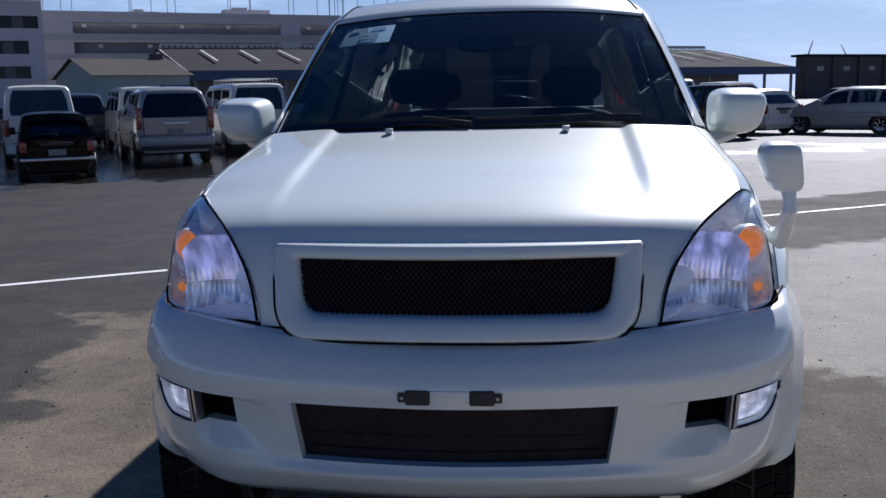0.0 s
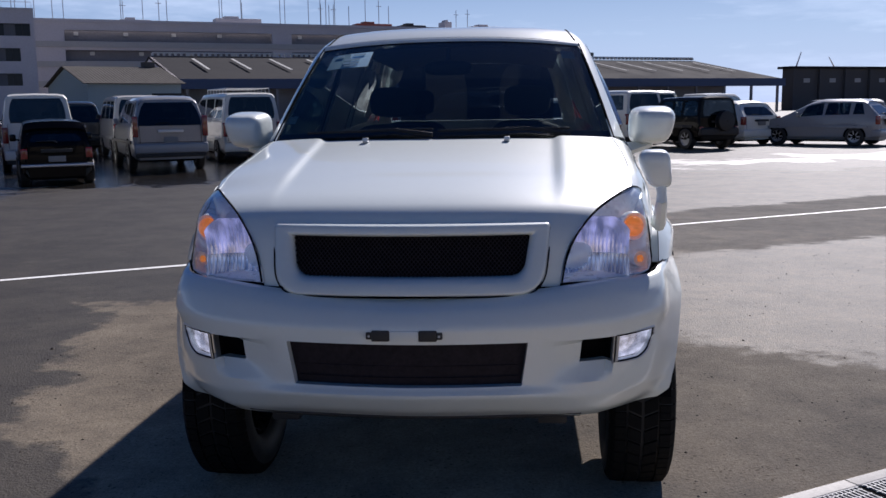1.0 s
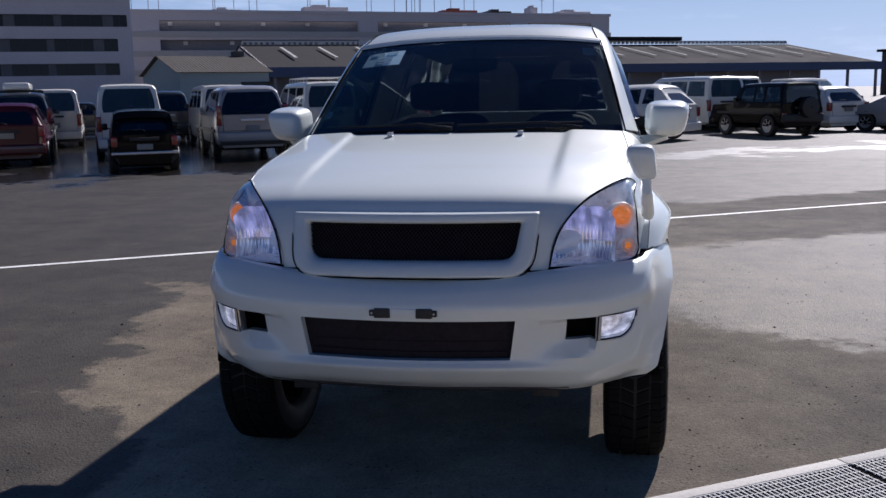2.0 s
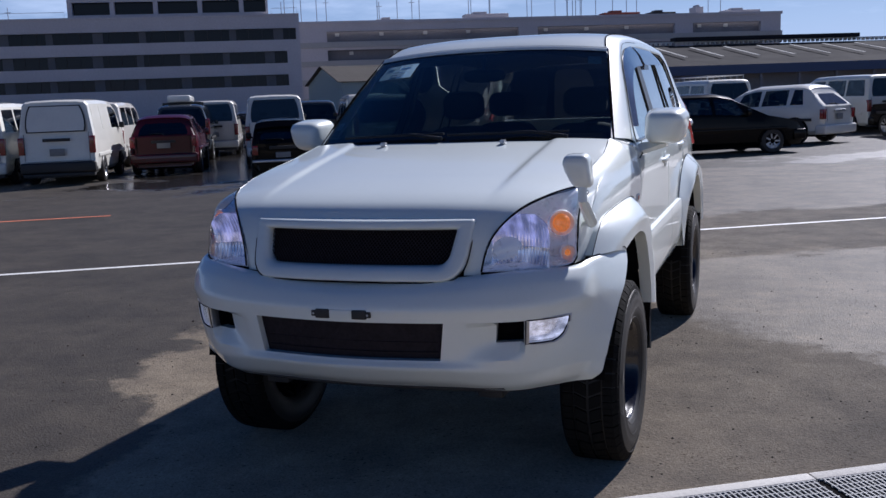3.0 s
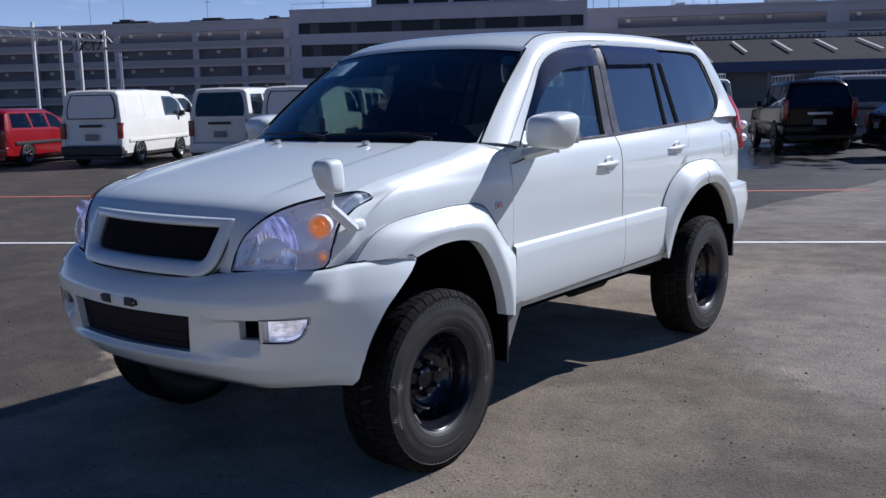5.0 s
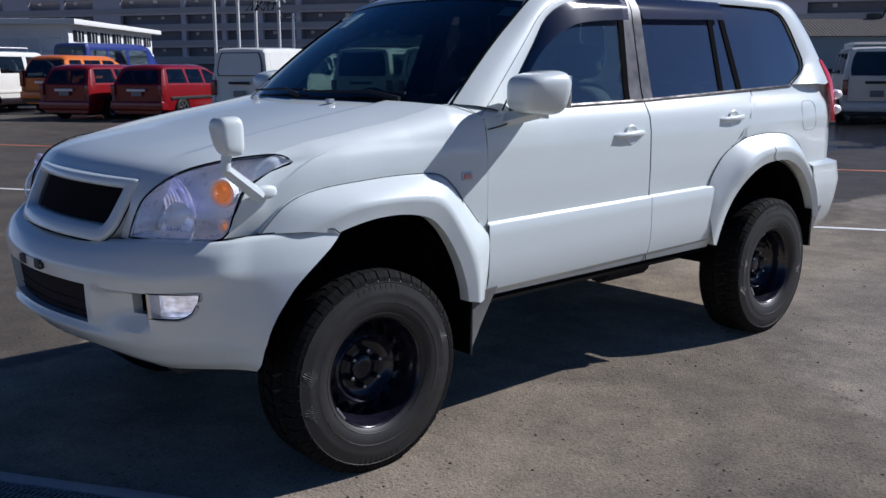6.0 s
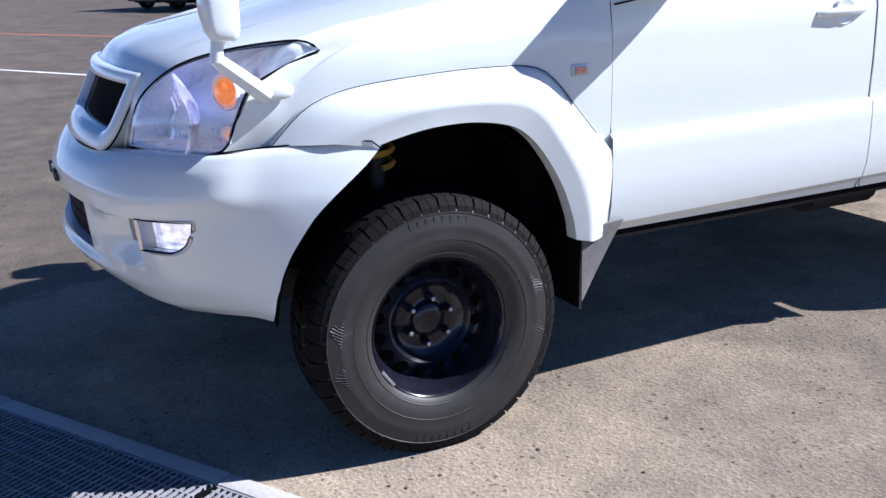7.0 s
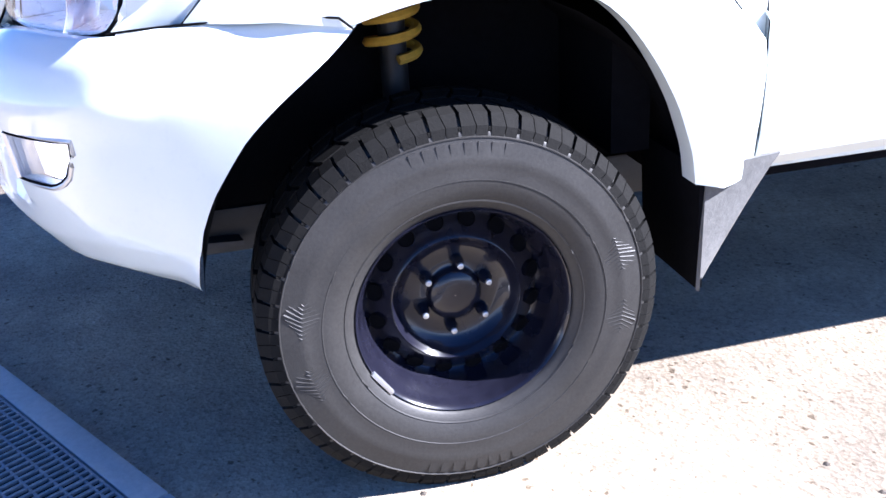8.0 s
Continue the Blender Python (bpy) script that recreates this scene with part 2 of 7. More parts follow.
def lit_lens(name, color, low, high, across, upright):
    """Moulded flutes glowing like a lit lamp's: uneven streaks of emitted light, brighter in blotches."""
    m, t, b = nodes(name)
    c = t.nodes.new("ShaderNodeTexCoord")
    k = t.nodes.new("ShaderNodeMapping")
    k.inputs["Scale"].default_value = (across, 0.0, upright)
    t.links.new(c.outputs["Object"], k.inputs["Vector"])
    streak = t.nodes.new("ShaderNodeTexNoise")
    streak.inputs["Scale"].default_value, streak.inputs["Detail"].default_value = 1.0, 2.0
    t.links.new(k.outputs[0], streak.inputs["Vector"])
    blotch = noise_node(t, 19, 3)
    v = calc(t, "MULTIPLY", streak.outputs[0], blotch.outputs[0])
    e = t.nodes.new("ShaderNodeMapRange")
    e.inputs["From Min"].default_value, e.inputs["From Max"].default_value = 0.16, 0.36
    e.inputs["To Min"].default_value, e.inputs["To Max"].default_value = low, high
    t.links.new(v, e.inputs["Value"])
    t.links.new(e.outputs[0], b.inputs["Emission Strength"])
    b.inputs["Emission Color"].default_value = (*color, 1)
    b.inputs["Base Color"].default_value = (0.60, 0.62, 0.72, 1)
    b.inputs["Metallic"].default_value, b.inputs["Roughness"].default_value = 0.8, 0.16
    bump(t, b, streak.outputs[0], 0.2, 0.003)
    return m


def paper(name, color):
    """Thin printed paper that lets sunlight through."""
    m = plain(name, color, 0.8, 0, 0.06)
    t = m.node_tree
    out, b = t.nodes["Material Output"], t.nodes["Principled BSDF"]
    tr, mix = t.nodes.new("ShaderNodeBsdfTranslucent"), t.nodes.new("ShaderNodeMixShader")
    tr.inputs[0].default_value = (*color, 1)
    mix.inputs[0].default_value = 0.15
    t.links.new(b.outputs[0], mix.inputs[1])
    t.links.new(tr.outputs[0], mix.inputs[2])
    t.links.new(mix.outputs[0], out.inputs[0])
    return m


ASPHALT = asphalt()
WHITE = car_paint("pearl_white_paint", (0.622, 0.674, 0.660), 0.02, 0.42, 1.0, 0.45)
GLASS = glass("tinted_glass", (0.55, 0.60, 0.60), base=0.045)
SIDEGLASS = glass("side_glass", (0.70, 0.84, 0.80), base=0.12, power=3.0)
PRIVACY = glass("privacy_glass", (0.26, 0.28, 0.32), base=0.15, power=2.4)
FARGLASS = glass("vehicle_window", (0.54, 0.58, 0.60), base=0.05)
FARTINT = glass("tinted_vehicle_window", (0.30, 0.31, 0.33), base=0.06)
OFFICEGLASS = plain("dark_window", (0.012, 0.014, 0.017), 0.08, 0, 0.2, 2.0, spec=0.18)
CLEAR = glass("clear_lens", (0.98, 0.985, 0.99))
VISOR = glass("smoked_visor", (0.40, 0.38, 0.42), 0.05, base=0.09, power=3.0)
BLACK = plain("black_plastic", (0.015, 0.015, 0.016), 0.55, 0, 0.3, 12, relief=0.2)
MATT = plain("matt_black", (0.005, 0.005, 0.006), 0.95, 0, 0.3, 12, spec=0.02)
GLOSSBLACK = plain("gloss_black_steel", (0.007, 0.007, 0.013), 0.24, 0.0, 0.25, 18, coat=0.4, spec=0.3)
RUBBER = plain("tyre_rubber", (0.024, 0.0228, 0.0215), 0.52, 0, 0.35, 9, relief=0.12, fine=160, spec=0.35)
TREADRUBBER = plain("tread_rubber", (0.009, 0.0088, 0.0085), 0.8, 0, 0.3, 30, relief=0.3, fine=220, spec=0.08)
MESHBLACK = plain("mesh_black", (0.024, 0.020, 0.023), 0.85, 0, 0.3, 20, spec=0.08)
FLAP = plain("grey_rubber_flap", (0.085, 0.084, 0.082), 0.7, 0, 0.25, 14, relief=0.4)
CHROME = plain("chrome", (0.75, 0.76, 0.78), 0.12, 1.0, 0.08)
STEEL = plain("galvanised_steel", (0.36, 0.38, 0.41), 0.42, 0.85, 0.25, 20, relief=0.3)
GRATING = plain("weathered_grating", (0.24, 0.245, 0.255), 0.65, 0.15, 0.3, 20, relief=0.3, spec=0.2)
GREYPLASTIC = plain("grey_interior", (0.035, 0.035, 0.038), 0.7, 0, 0.15, 9, relief=0.3)
SEATCLOTH = plain("grey_seat_cloth", (0.04, 0.04, 0.04), 0.9, 0, 0.15, 30, relief=0.5)
CONCRETE = plain("pale_concrete", (0.42, 0.41, 0.39), 0.85, 0, 0.15, 3, relief=0.5)
LINEWHITE = plain("road_paint_white", (0.62, 0.62, 0.60), 0.7, 0, 0.35, 2.5, relief=0.4)
LINEORANGE = plain("road_paint_orange", (0.52, 0.15, 0.07), 0.7, 0, 0.35, 2.5, relief=0.4)
ORANGE = plain("amber_lens", (0.46, 0.085, 0.01), 0.3, 0, 0.45, 90, relief=0.6, coat=0.4)
ORANGE.node_tree.nodes["Principled BSDF"].inputs["Emission Color"].default_value = (1.0, 0.28, 0.02, 1)
ORANGE.node_tree.nodes["Principled BSDF"].inputs["Emission Strength"].default_value = 0.28
PINKLENS = plain("faded_amber_lens", (0.55, 0.24, 0.19), 0.25, 0, 0.2, 60, coat=0.5)
RED = plain("red_lens", (0.55, 0.02, 0.025), 0.12, 0, 0.15, 30, coat=0.8)
REFLECTOR = plain("lamp_reflector", (0.80, 0.84, 0.88), 0.32, 0.15, 0.1, 30, coat=0.6)
HOUSING = plain("silvered_housing", (0.86, 0.90, 0.92), 0.30, 0.20, 0.02, 30)
# no bulb is built: the headlamp reflectors emit their bright streaks themselves
LAMPGLOW = lit_lens("glowing_reflector", (0.60, 0.58, 1.0), 0.06, 0.34, 34, 7)
FLUTED = lit_lens("glowing_fluted_reflector", (0.72, 0.80, 1.0), 0.0, 0.12, 60, 9)
PILLAR = plain("satin_pillar_trim", (0.05, 0.05, 0.055), 0.35, 0, 0.15, 20)
FOGGLOW = lit_lens("lit_fog_lamp", (0.92, 0.90, 1.0), 0.10, 0.46, 26, 48)
PAPER = paper("pale_blue_paper", (0.50, 0.74, 0.84))
INK = plain("dark_ink", (0.20, 0.33, 0.42), 0.8)
BELTMETAL = plain("dark_polished_metal", (0.24, 0.22, 0.20), 0.18, 0.9, 0.15, 10)
YELLOW = plain("yellow_spring", (0.50, 0.30, 0.035), 0.45, 0, 0.2, 20)


# ---- mesh helpers ----
def finish(bm, angle=38):
    bmesh.ops.remove_doubles(bm, verts=bm.verts[:], dist=1e-5)
    bmesh.ops.recalc_face_normals(bm, faces=bm.faces[:])
    lim = radians(angle)
    for f in bm.faces:
        f.smooth = True
    for e in bm.edges:
        if len(e.link_faces) == 2:
            e.smooth = e.calc_face_angle(0) < lim
    return bm


def part(name, bm, material, parent=None, label="", angle=38):
    """Links a bmesh as one mesh object, under a thing or a part if given."""
    finish(bm, angle)
    me = bpy.data.meshes.new(name)
    bm.to_mesh(me)
    bm.free()
    me.materials.append(material)
    ob = new(name, me)
    if parent is not None:
        ob.parent = parent
    return tagged(ob, label)


def thing(name, label, category, m=None, group="", kind=""):
    ob = new(name)
    if m is not None:
        ob.matrix_basis = m
    return tagged(ob, label, category, group, kind)


def lerp(a, b, k):
    return a + (b - a) * k


def table(rows, x):
    """Piecewise linear look-up."""
    if x <= rows[0][0]:
        return rows[0][1]
    for (a, u), (b, v) in zip(rows, rows[1:]):
        if x <= b:
            return u + (v - u) * (x - a) / (b - a)
    return rows[-1][1]


def spline(points, n, smooth=True):
    """n points evenly spread along a smooth curve through the control points."""
    p = [Vector(q) for q in points]
    dense = []
    for i in range(len(p) - 1):
        a, b, c, d = p[max(i - 1, 0)], p[i], p[i + 1], p[min(i + 2, len(p) - 1)]
        for k in range(12):
            u = k / 12
            if smooth:
                dense.append(0.5 * (2 * b + (c - a) * u + (2 * a - 5 * b + 4 * c - d) * u * u + (3 * b - a - 3 * c + d) * u ** 3))
            else:
                dense.append(b.lerp(c, u))
    dense.append(p[-1])
    dist = [0.0]
    for a, b in zip(dense, dense[1:]):
        dist.append(dist[-1] + (b - a).length)
    out, j = [], 0
    for i in range(n):
        s = dist[-1] * i / (n - 1)
        while j < len(dense) - 2 and dist[j + 1] < s:
            j += 1
        out.append(dense[j].lerp(dense[j + 1], 0 if dist[j + 1] == dist[j] else (s - dist[j]) / (dist[j + 1] - dist[j])))
    return out


def sheet(bm, rows, closed=False):
    """A sheet of quads through rows of points."""
    vs = [[bm.verts.new(p) for p in r] for r in rows]
    for a, b in zip(vs, vs[1:]):
        n = len(a)
        for i in range(n if closed else n - 1):
            j = (i + 1) % n
            try:
                bm.faces.new((a[i], a[j], b[j], b[i]))
            except ValueError:
                pass
    return vs


def thicken(bm, t):
    """Gives a sheet its thickness: a second skin t behind it and a rim between the two."""
    bmesh.ops.remove_doubles(bm, verts=bm.verts[:], dist=1e-5)
    bmesh.ops.recalc_face_normals(bm, faces=bm.faces[:])
    bm.normal_update()
    faces, border = bm.faces[:], [e for e in bm.edges if len(e.link_faces) == 1]
    back = {v: bm.verts.new(v.co - v.normal * t) for v in bm.verts[:]}
    for f in faces:
        bm.faces.new([back[v] for v in reversed(f.verts)])
    for e in border:
        v, w = e.verts
        bm.faces.new((v, w, back[w], back[v]))
    return bm


def between(a, b, m):
    return [[p.lerp(q, k / m) for p, q in zip(a, b)] for k in range(m + 1)]


def flip(rows, sx):
    return [[Vector((sx * p.x, p.y, p.z)) for p in r] for r in rows]


def panel(rows, sx=1, t=0.004):
    bm = bmesh.new()
    sheet(bm, flip(rows, sx))
    return thicken(bm, t)


def box(bm, x0, x1, y0, y1, z0, z1, bev=0.0, seg=2):
    vs = [bm.verts.new((x, y, z)) for x in (x0, x1) for y in (y0, y1) for z in (z0, z1)]
    fs = [bm.faces.new([vs[i] for i in q]) for q in ((0, 1, 3, 2), (4, 6, 7, 5), (0, 4, 5, 1), (2, 3, 7, 6), (0, 2, 6, 4), (1, 5, 7, 3))]
    if bev:
        es = list({e for f in fs for e in f.edges})
        bmesh.ops.bevel(bm, geom=es, offset=bev, segments=seg, affect="EDGES", profile=0.6)
    return bm


def tube(bm, pts, r, n=10, cap=True):
    """A round bar along a line of points; r is one radius or one for each point."""
    pts = [Vector(p) for p in pts]
    rs = r if isinstance(r, (list, tuple)) else [r] * len(pts)
    rows = []
    for i, p in enumerate(pts):
        d = (pts[min(i + 1, len(pts) - 1)] - pts[max(i - 1, 0)]).normalized()
        side = d.cross(Vector((0, 0, 1)) if abs(d.z) < 0.9 else Vector((1, 0, 0))).normalized()
        up = side.cross(d)
        rows.append([p + (side * math.cos(a) + up * math.sin(a)) * rs[i] for a in [2 * math.pi * k / n for k in range(n)]])
    vs = sheet(bm, rows, closed=True)
    if cap:
        bm.faces.new(vs[0])
        bm.faces.new(vs[-1])
    return bm


def lathe(bm, prof, n=48, axis="x"):
    """Turns a profile of (along, radius) round the axis."""
    rows = []
    for a, r in prof:
        ring = []
        for k in range(n):
            w = 2 * math.pi * k / n
            c, s = r * math.cos(w), r * math.sin(w)
            ring.append((a, c, s) if axis == "x" else (c, a, s) if axis == "y" else (c, s, a))
        rows.append(ring)
    return sheet(bm, rows, closed=True)


def rounded(w, h, r, n=5):
    """Outline of a rounded rectangle about 0, 0."""
    out = []
    for cx, cy, a0 in ((w / 2 - r, h / 2 - r, 0), (-w / 2 + r, h / 2 - r, 90), (-w / 2 + r, -h / 2 + r, 180), (w / 2 - r, -h / 2 + r, 270)):
        for k in range(n + 1):
            a = radians(a0 + 90 * k / n)
            out.append((cx + r * math.cos(a), cy + r * math.sin(a)))
    return out

# ---- ground and buildings; the lot's lines run along s, its depth along n ----
LOT = pose(0, 0, 0, 0, 0, 24.5)


def lot(s, n, z=0.0, turn=0.0):
    return LOT @ pose(s, n, z, 0, 0, turn)


def ground():
    bm = bmesh.new()
    xs = [-3000, -300, -60, -20, -8, 0, 8, 20, 60, 300, 3000]
    sheet(bm, [[(x, y, 0) for x in xs] for y in xs])
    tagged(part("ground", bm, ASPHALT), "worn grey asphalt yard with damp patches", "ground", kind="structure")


def painted_line(s0, s1, n, w, mat, label):
    bm = bmesh.new()
    k = max(2, int((s1 - s0) / 0.5))
    rnd = random.Random(int(n * 10))
    rows = [[], []]
    for i in range(k + 1):
        s = lerp(s0, s1, i / k)
        rows[0].append((s, n - w / 2 + rnd.uniform(-0.006, 0.006), 0.004))
        rows[1].append((s, n + w / 2 + rnd.uniform(-0.006, 0.006), 0.004))
    sheet(bm, rows)
    bmesh.ops.transform(bm, matrix=LOT, verts=bm.verts[:])
    tagged(part("road_marking", bm, mat), label, "road marking", kind="structure")


ground()
painted_line(-60, 40, 8.40, 0.09, LINEWHITE, "thin worn white line painted across the yard")
# the orange line is worn away for a stretch
for s0, s1 in ((-60, -1.9), (4.0, 7.2)):
    painted_line(s0, s1, 13.75, 0.10, LINEORANGE, "thin faded orange line painted across the yard")

WALLGREY = plain("grey_plaster", (0.55, 0.52, 0.53), 0.85, 0, 0.12, 0.25, relief=0.3, fine=4)
# wall grey with the shade of galleries and eaves put into its colour
WALLSHADED = plain("shaded_deck_grey", (0.20, 0.20, 0.22), 0.85, 0, 0.15, 0.2, fine=3)
ROOFDARK = plain("dark_sheet_roof", (0.026, 0.026, 0.029), 0.95, 0.0, 0.2, 0.3, fine=3, spec=0.08)
ROOFPALE = plain("pale_sheet_roof", (0.105, 0.098, 0.09), 0.95, 0.0, 0.2, 0.3, fine=3, spec=0.08)
SKYLIGHT = plain("translucent_roof_sheet", (0.40, 0.40, 0.39), 0.9, 0, 0.1, 0.3, spec=0.1)
BLUEFASCIA = plain("blue_fascia", (0.035, 0.06, 0.13), 0.6, 0, 0.15, 0.3)
GREENWALL = plain("pale_green_sheet", (0.30, 0.36, 0.36), 0.7, 0, 0.12, 0.4)
OFFWHITE = plain("off_white_wall", (0.62, 0.62, 0.60), 0.8, 0, 0.08, 0.4)
FARWALL = plain("dark_far_wall", (0.075, 0.075, 0.078), 0.9, 0, 0.2, 0.3)
RUST = plain("rust_red_plant", (0.24, 0.07, 0.05), 0.8, 0, 0.2, 0.5)
BLIND = plain("pale_blind", (0.115, 0.118, 0.125), 0.8, 0, 0.3, 0.8)


def office():
    """Grey office block with three ribbon windows and a set-back top storey."""
    b = thing("office_building", "grey office block with dark ribbon windows", "building", lot(-36.0, 130))
    w, d, top = 41.2, 16.0, 14.1
    bands = [(12.45, 10.95, 1.2, 40.7), (9.45, 7.85, 1.5, 39.4), (6.35, 4.85, 1.5, 39.4)]
    bm = bmesh.new()
    z = top
    for hi, lo, a, c in bands:
        box(bm, 0, w, 0, 0.5, hi, z)
        box(bm, 0, a, 0, 0.5, lo, hi)
        box(bm, c, w, 0, 0.5, lo, hi)
        z = lo
    box(bm, 0, w, 0, 0.5, 0, z)
    box(bm, 0, w, 0.9, d, 0, top - 0.3)
    part("wall", bm, WALLGREY, b, angle=20)
    bm = bmesh.new()
    box(bm, 0.0, w, -0.12, 0.5, top, top + 0.25)
    part("parapet", bm, WALLGREY, b, angle=20)
    for hi, lo, a, c in bands:
        win = part("window", box(bmesh.new(), a, c, 0.45, 0.6, lo, hi), OFFICEGLASS, b, "dark ribbon window")
        n = 7
        for i in range(n):
            s = lerp(a + 1.6, c - 3.0, i / (n - 1))
            part("pane", box(bmesh.new(), s, s + (0.9 if i % 2 else 1.3), 0.36, 0.44, lo + 0.05, hi - 0.05), BLIND, win)
        for i in range(22):
            s = lerp(a, c, (i + 0.5) / 22)
            part("mullion", box(bmesh.new(), s - 0.035, s + 0.035, 0.38, 0.44, lo, hi), BLACK, win)
    bm = bmesh.new()
    for z0, z1 in ((14.36, 14.75), (16.35, 17.2)):
        box(bm, 11.5, 37.2, 1.0, 9, z0, z1)
    for i in range(6):
        s = (11.5, 16.8, 22.3, 28.0, 33.4, 36.9)[i]
        box(bm, s, s + (0.6 if i < 5 else 0.3), 1.0, 9, 14.75, 16.35)
    box(bm, 16, 25.5, 2, 8, 17.2, 18.4)
    part("top_storey", bm, WALLGREY, b, angle=20)
    for i in range(5):
        s0, s1 = (12.1, 17.4, 22.9, 28.6, 34.0)[i], (16.8, 22.3, 28.0, 33.4, 36.9)[i]
        part("window", box(bmesh.new(), s0, s1, 1.8, 1.95, 14.75, 16.35), OFFICEGLASS, b)
    for a, c in ((0.3, 11.2), (37.6, 41.0)):
        part("railing", tube(bmesh.new(), [(a, 0.3, 14.35), (a, 0.3, 15.1), (c, 0.3, 15.1), (c, 0.3, 14.35)], 0.03, 6), STEEL, b)


def deck_garage():
    """Long grey storeyed building with recessed galleries."""
    b = thing("warehouse_building", "long grey concrete warehouse with recessed galleries", "building", lot(-206, 165))
    w, top, storey = 301.5, 15.8, 3.15
    rnd = random.Random(4)
    cuts, s = [], 4.0
    while s < w - 14:
        g = rnd.choice((7.0, 8.0, 14.0)) if s < 215 else rnd.choice((26.0, 34.0))
        cuts.append((s, min(s + g, w - 4)))
        s += g + (rnd.choice((1.0, 1.0, 6.5)) if s < 215 else 3.5)
    bm = bmesh.new()
    z = top
    for f in range(5):
        hi, lo = top - 1.25 - f * storey, max(0.0, top - 3.0 - f * storey)
        box(bm, 0, w, 0, 0.8, hi, z)
        s = 0
        for a, c in cuts:
            box(bm, s, a, 0, 0.8, lo, hi)
            s = c
        box(bm, s, w, 0, 0.8, lo, hi)
        z = lo
    part("wall", bm, WALLGREY, b, angle=20)
    part("back_wall", box(bmesh.new(), 0, w, 1.6, 30, 0, top - 0.4), WALLSHADED, b, angle=20)
    for f in range(5):
        part("ledge", box(bmesh.new(), -0.2, w + 0.2, -0.28, -0.003, max(0, top - 3.05 - f * storey - 0.9), max(0.1, top - 3.05 - f * storey)), CONCRETE, b, angle=20)
    bm = bmesh.new()
    box(bm, -0.2, w + 0.2, -0.25, 0.8, top + 0.003, top + 0.5)
    part("parapet", bm, WALLGREY, b, angle=20)
    for f in range(4):
        for a, c in cuts:
            lamps = max(1, round((c - a) / 8))
            for k in range(lamps):
                s = lerp(a + 1.5, c - 1.5, (k + 0.3 * (f % 2)) / lamps)
                z = top - 2.0 - f * storey
                part("wall_lamp", box(bmesh.new(), s, s + 0.7, 1.2, 1.58, z, z + 0.55), OFFWHITE, b)
    for a, c, h, mat in ((140, 152, 1.0, BLACK), (125, 132, 1.2, BLACK), (154, 159, 1.0, BLACK), (242, 250, 1.5, WALLGREY), (268, 275, 1.2, RUST), (277, 282, 1.1, BLACK), (286, 287.5, 1.9, WALLGREY), (292, 299, 1.2, WALLGREY), (226, 231, 0.9, WALLGREY)):
        bm = bmesh.new()
        box(bm, a, c, 3, 6, top, top + h, 0.1)
        box(bm, a + 0.2 * (c - a), a + 0.5 * (c - a), 3.2, 5, top + h, top + h + 0.35)
        part("roof_unit", bm, mat, b)
    rnd = random.Random(9)
    for i in range(34):
        s, h = rnd.uniform(208, 300) if i > 3 else rnd.uniform(120, 170), rnd.uniform(4, 7.5)
        bm = bmesh.new()
        tube(bm, [(s, 4, top), (s, 4, top + h)], 0.07, 5)
        if i % 3 == 0:
            tube(bm, [(s - 0.5, 4, top + h * 0.8), (s + 0.5, 4, top + h * 0.8)], 0.05, 5)
        part("aerial_mast", bm, STEEL, b)


def shed():
    """Low warehouse with a dark roof, pale rooflight strips and a blue fascia."""
    b = thing("warehouse_shed", "long low shed with dark roof and blue fascia", "building", lot(18.5, 105))
    w, ze, zr, d = 86.0, 4.75, 8.3, 20.0
    bm = bmesh.new()
    rows = [[(s, 0, ze), (s, d, zr), (s, 2 * d, ze)] for s in (-0.5, w + 0.5)]
    sheet(bm, rows)
    part("roof", thicken(bm, 0.25), ROOFDARK, b, angle=10)
    for i in range(17):
        s = 4 + i * 4.9
        bm = bmesh.new()
        k0, k1 = 0.30, 0.78
        sheet(bm, [[(s, d * k, lerp(ze, zr, k) + 0.30), (s + 0.34, d * k, lerp(ze, zr, k) + 0.30)] for k in (k0, k1)])
        part("rooflight", thicken(bm, 0.04), SKYLIGHT, b)
    bm = bmesh.new()
    for i in range(120):
        s = w * i / 119
        box(bm, s - 0.12, s + 0.12, d - 0.3, d + 0.3, zr + 0.1, zr + 0.42)
    box(bm, 0, w, d - 0.25, d + 0.25, zr + 0.4, zr + 0.55)
    part("ridge_vent", bm, OFFWHITE, b, angle=20)
    part("ridge_monitor", box(bmesh.new(), 38, 66, d - 1, d + 1, zr + 0.55, zr + 1.1), ROOFDARK, b)
    part("fascia", box(bmesh.new(), -0.5, w + 0.5, -0.3, -0.02, ze - 1.0, ze + 0.1), BLUEFASCIA, b)
    part("wall", box(bmesh.new(), 0, w - 8, 3.0, 36, 0, ze - 0.3), WALLSHADED, b)
    bm = bmesh.new()
    vs = [bm.verts.new(p) for p in ((-0.4, 0, 0), (-0.4, 0, ze), (-0.4, d, zr), (-0.4, 2 * d, ze), (-0.4, 2 * d, 0))]
    bm.faces.new(vs)
    part("gable_wall", thicken(bm, 0.2), WALLGREY, b)
    for i in range(18):
        s = 0.5 + i * (w - 1) / 17
        part("post", box(bmesh.new(), s - 0.15, s + 0.15, 0.1, 0.4, 0, ze - 0.95), WALLSHADED, b)


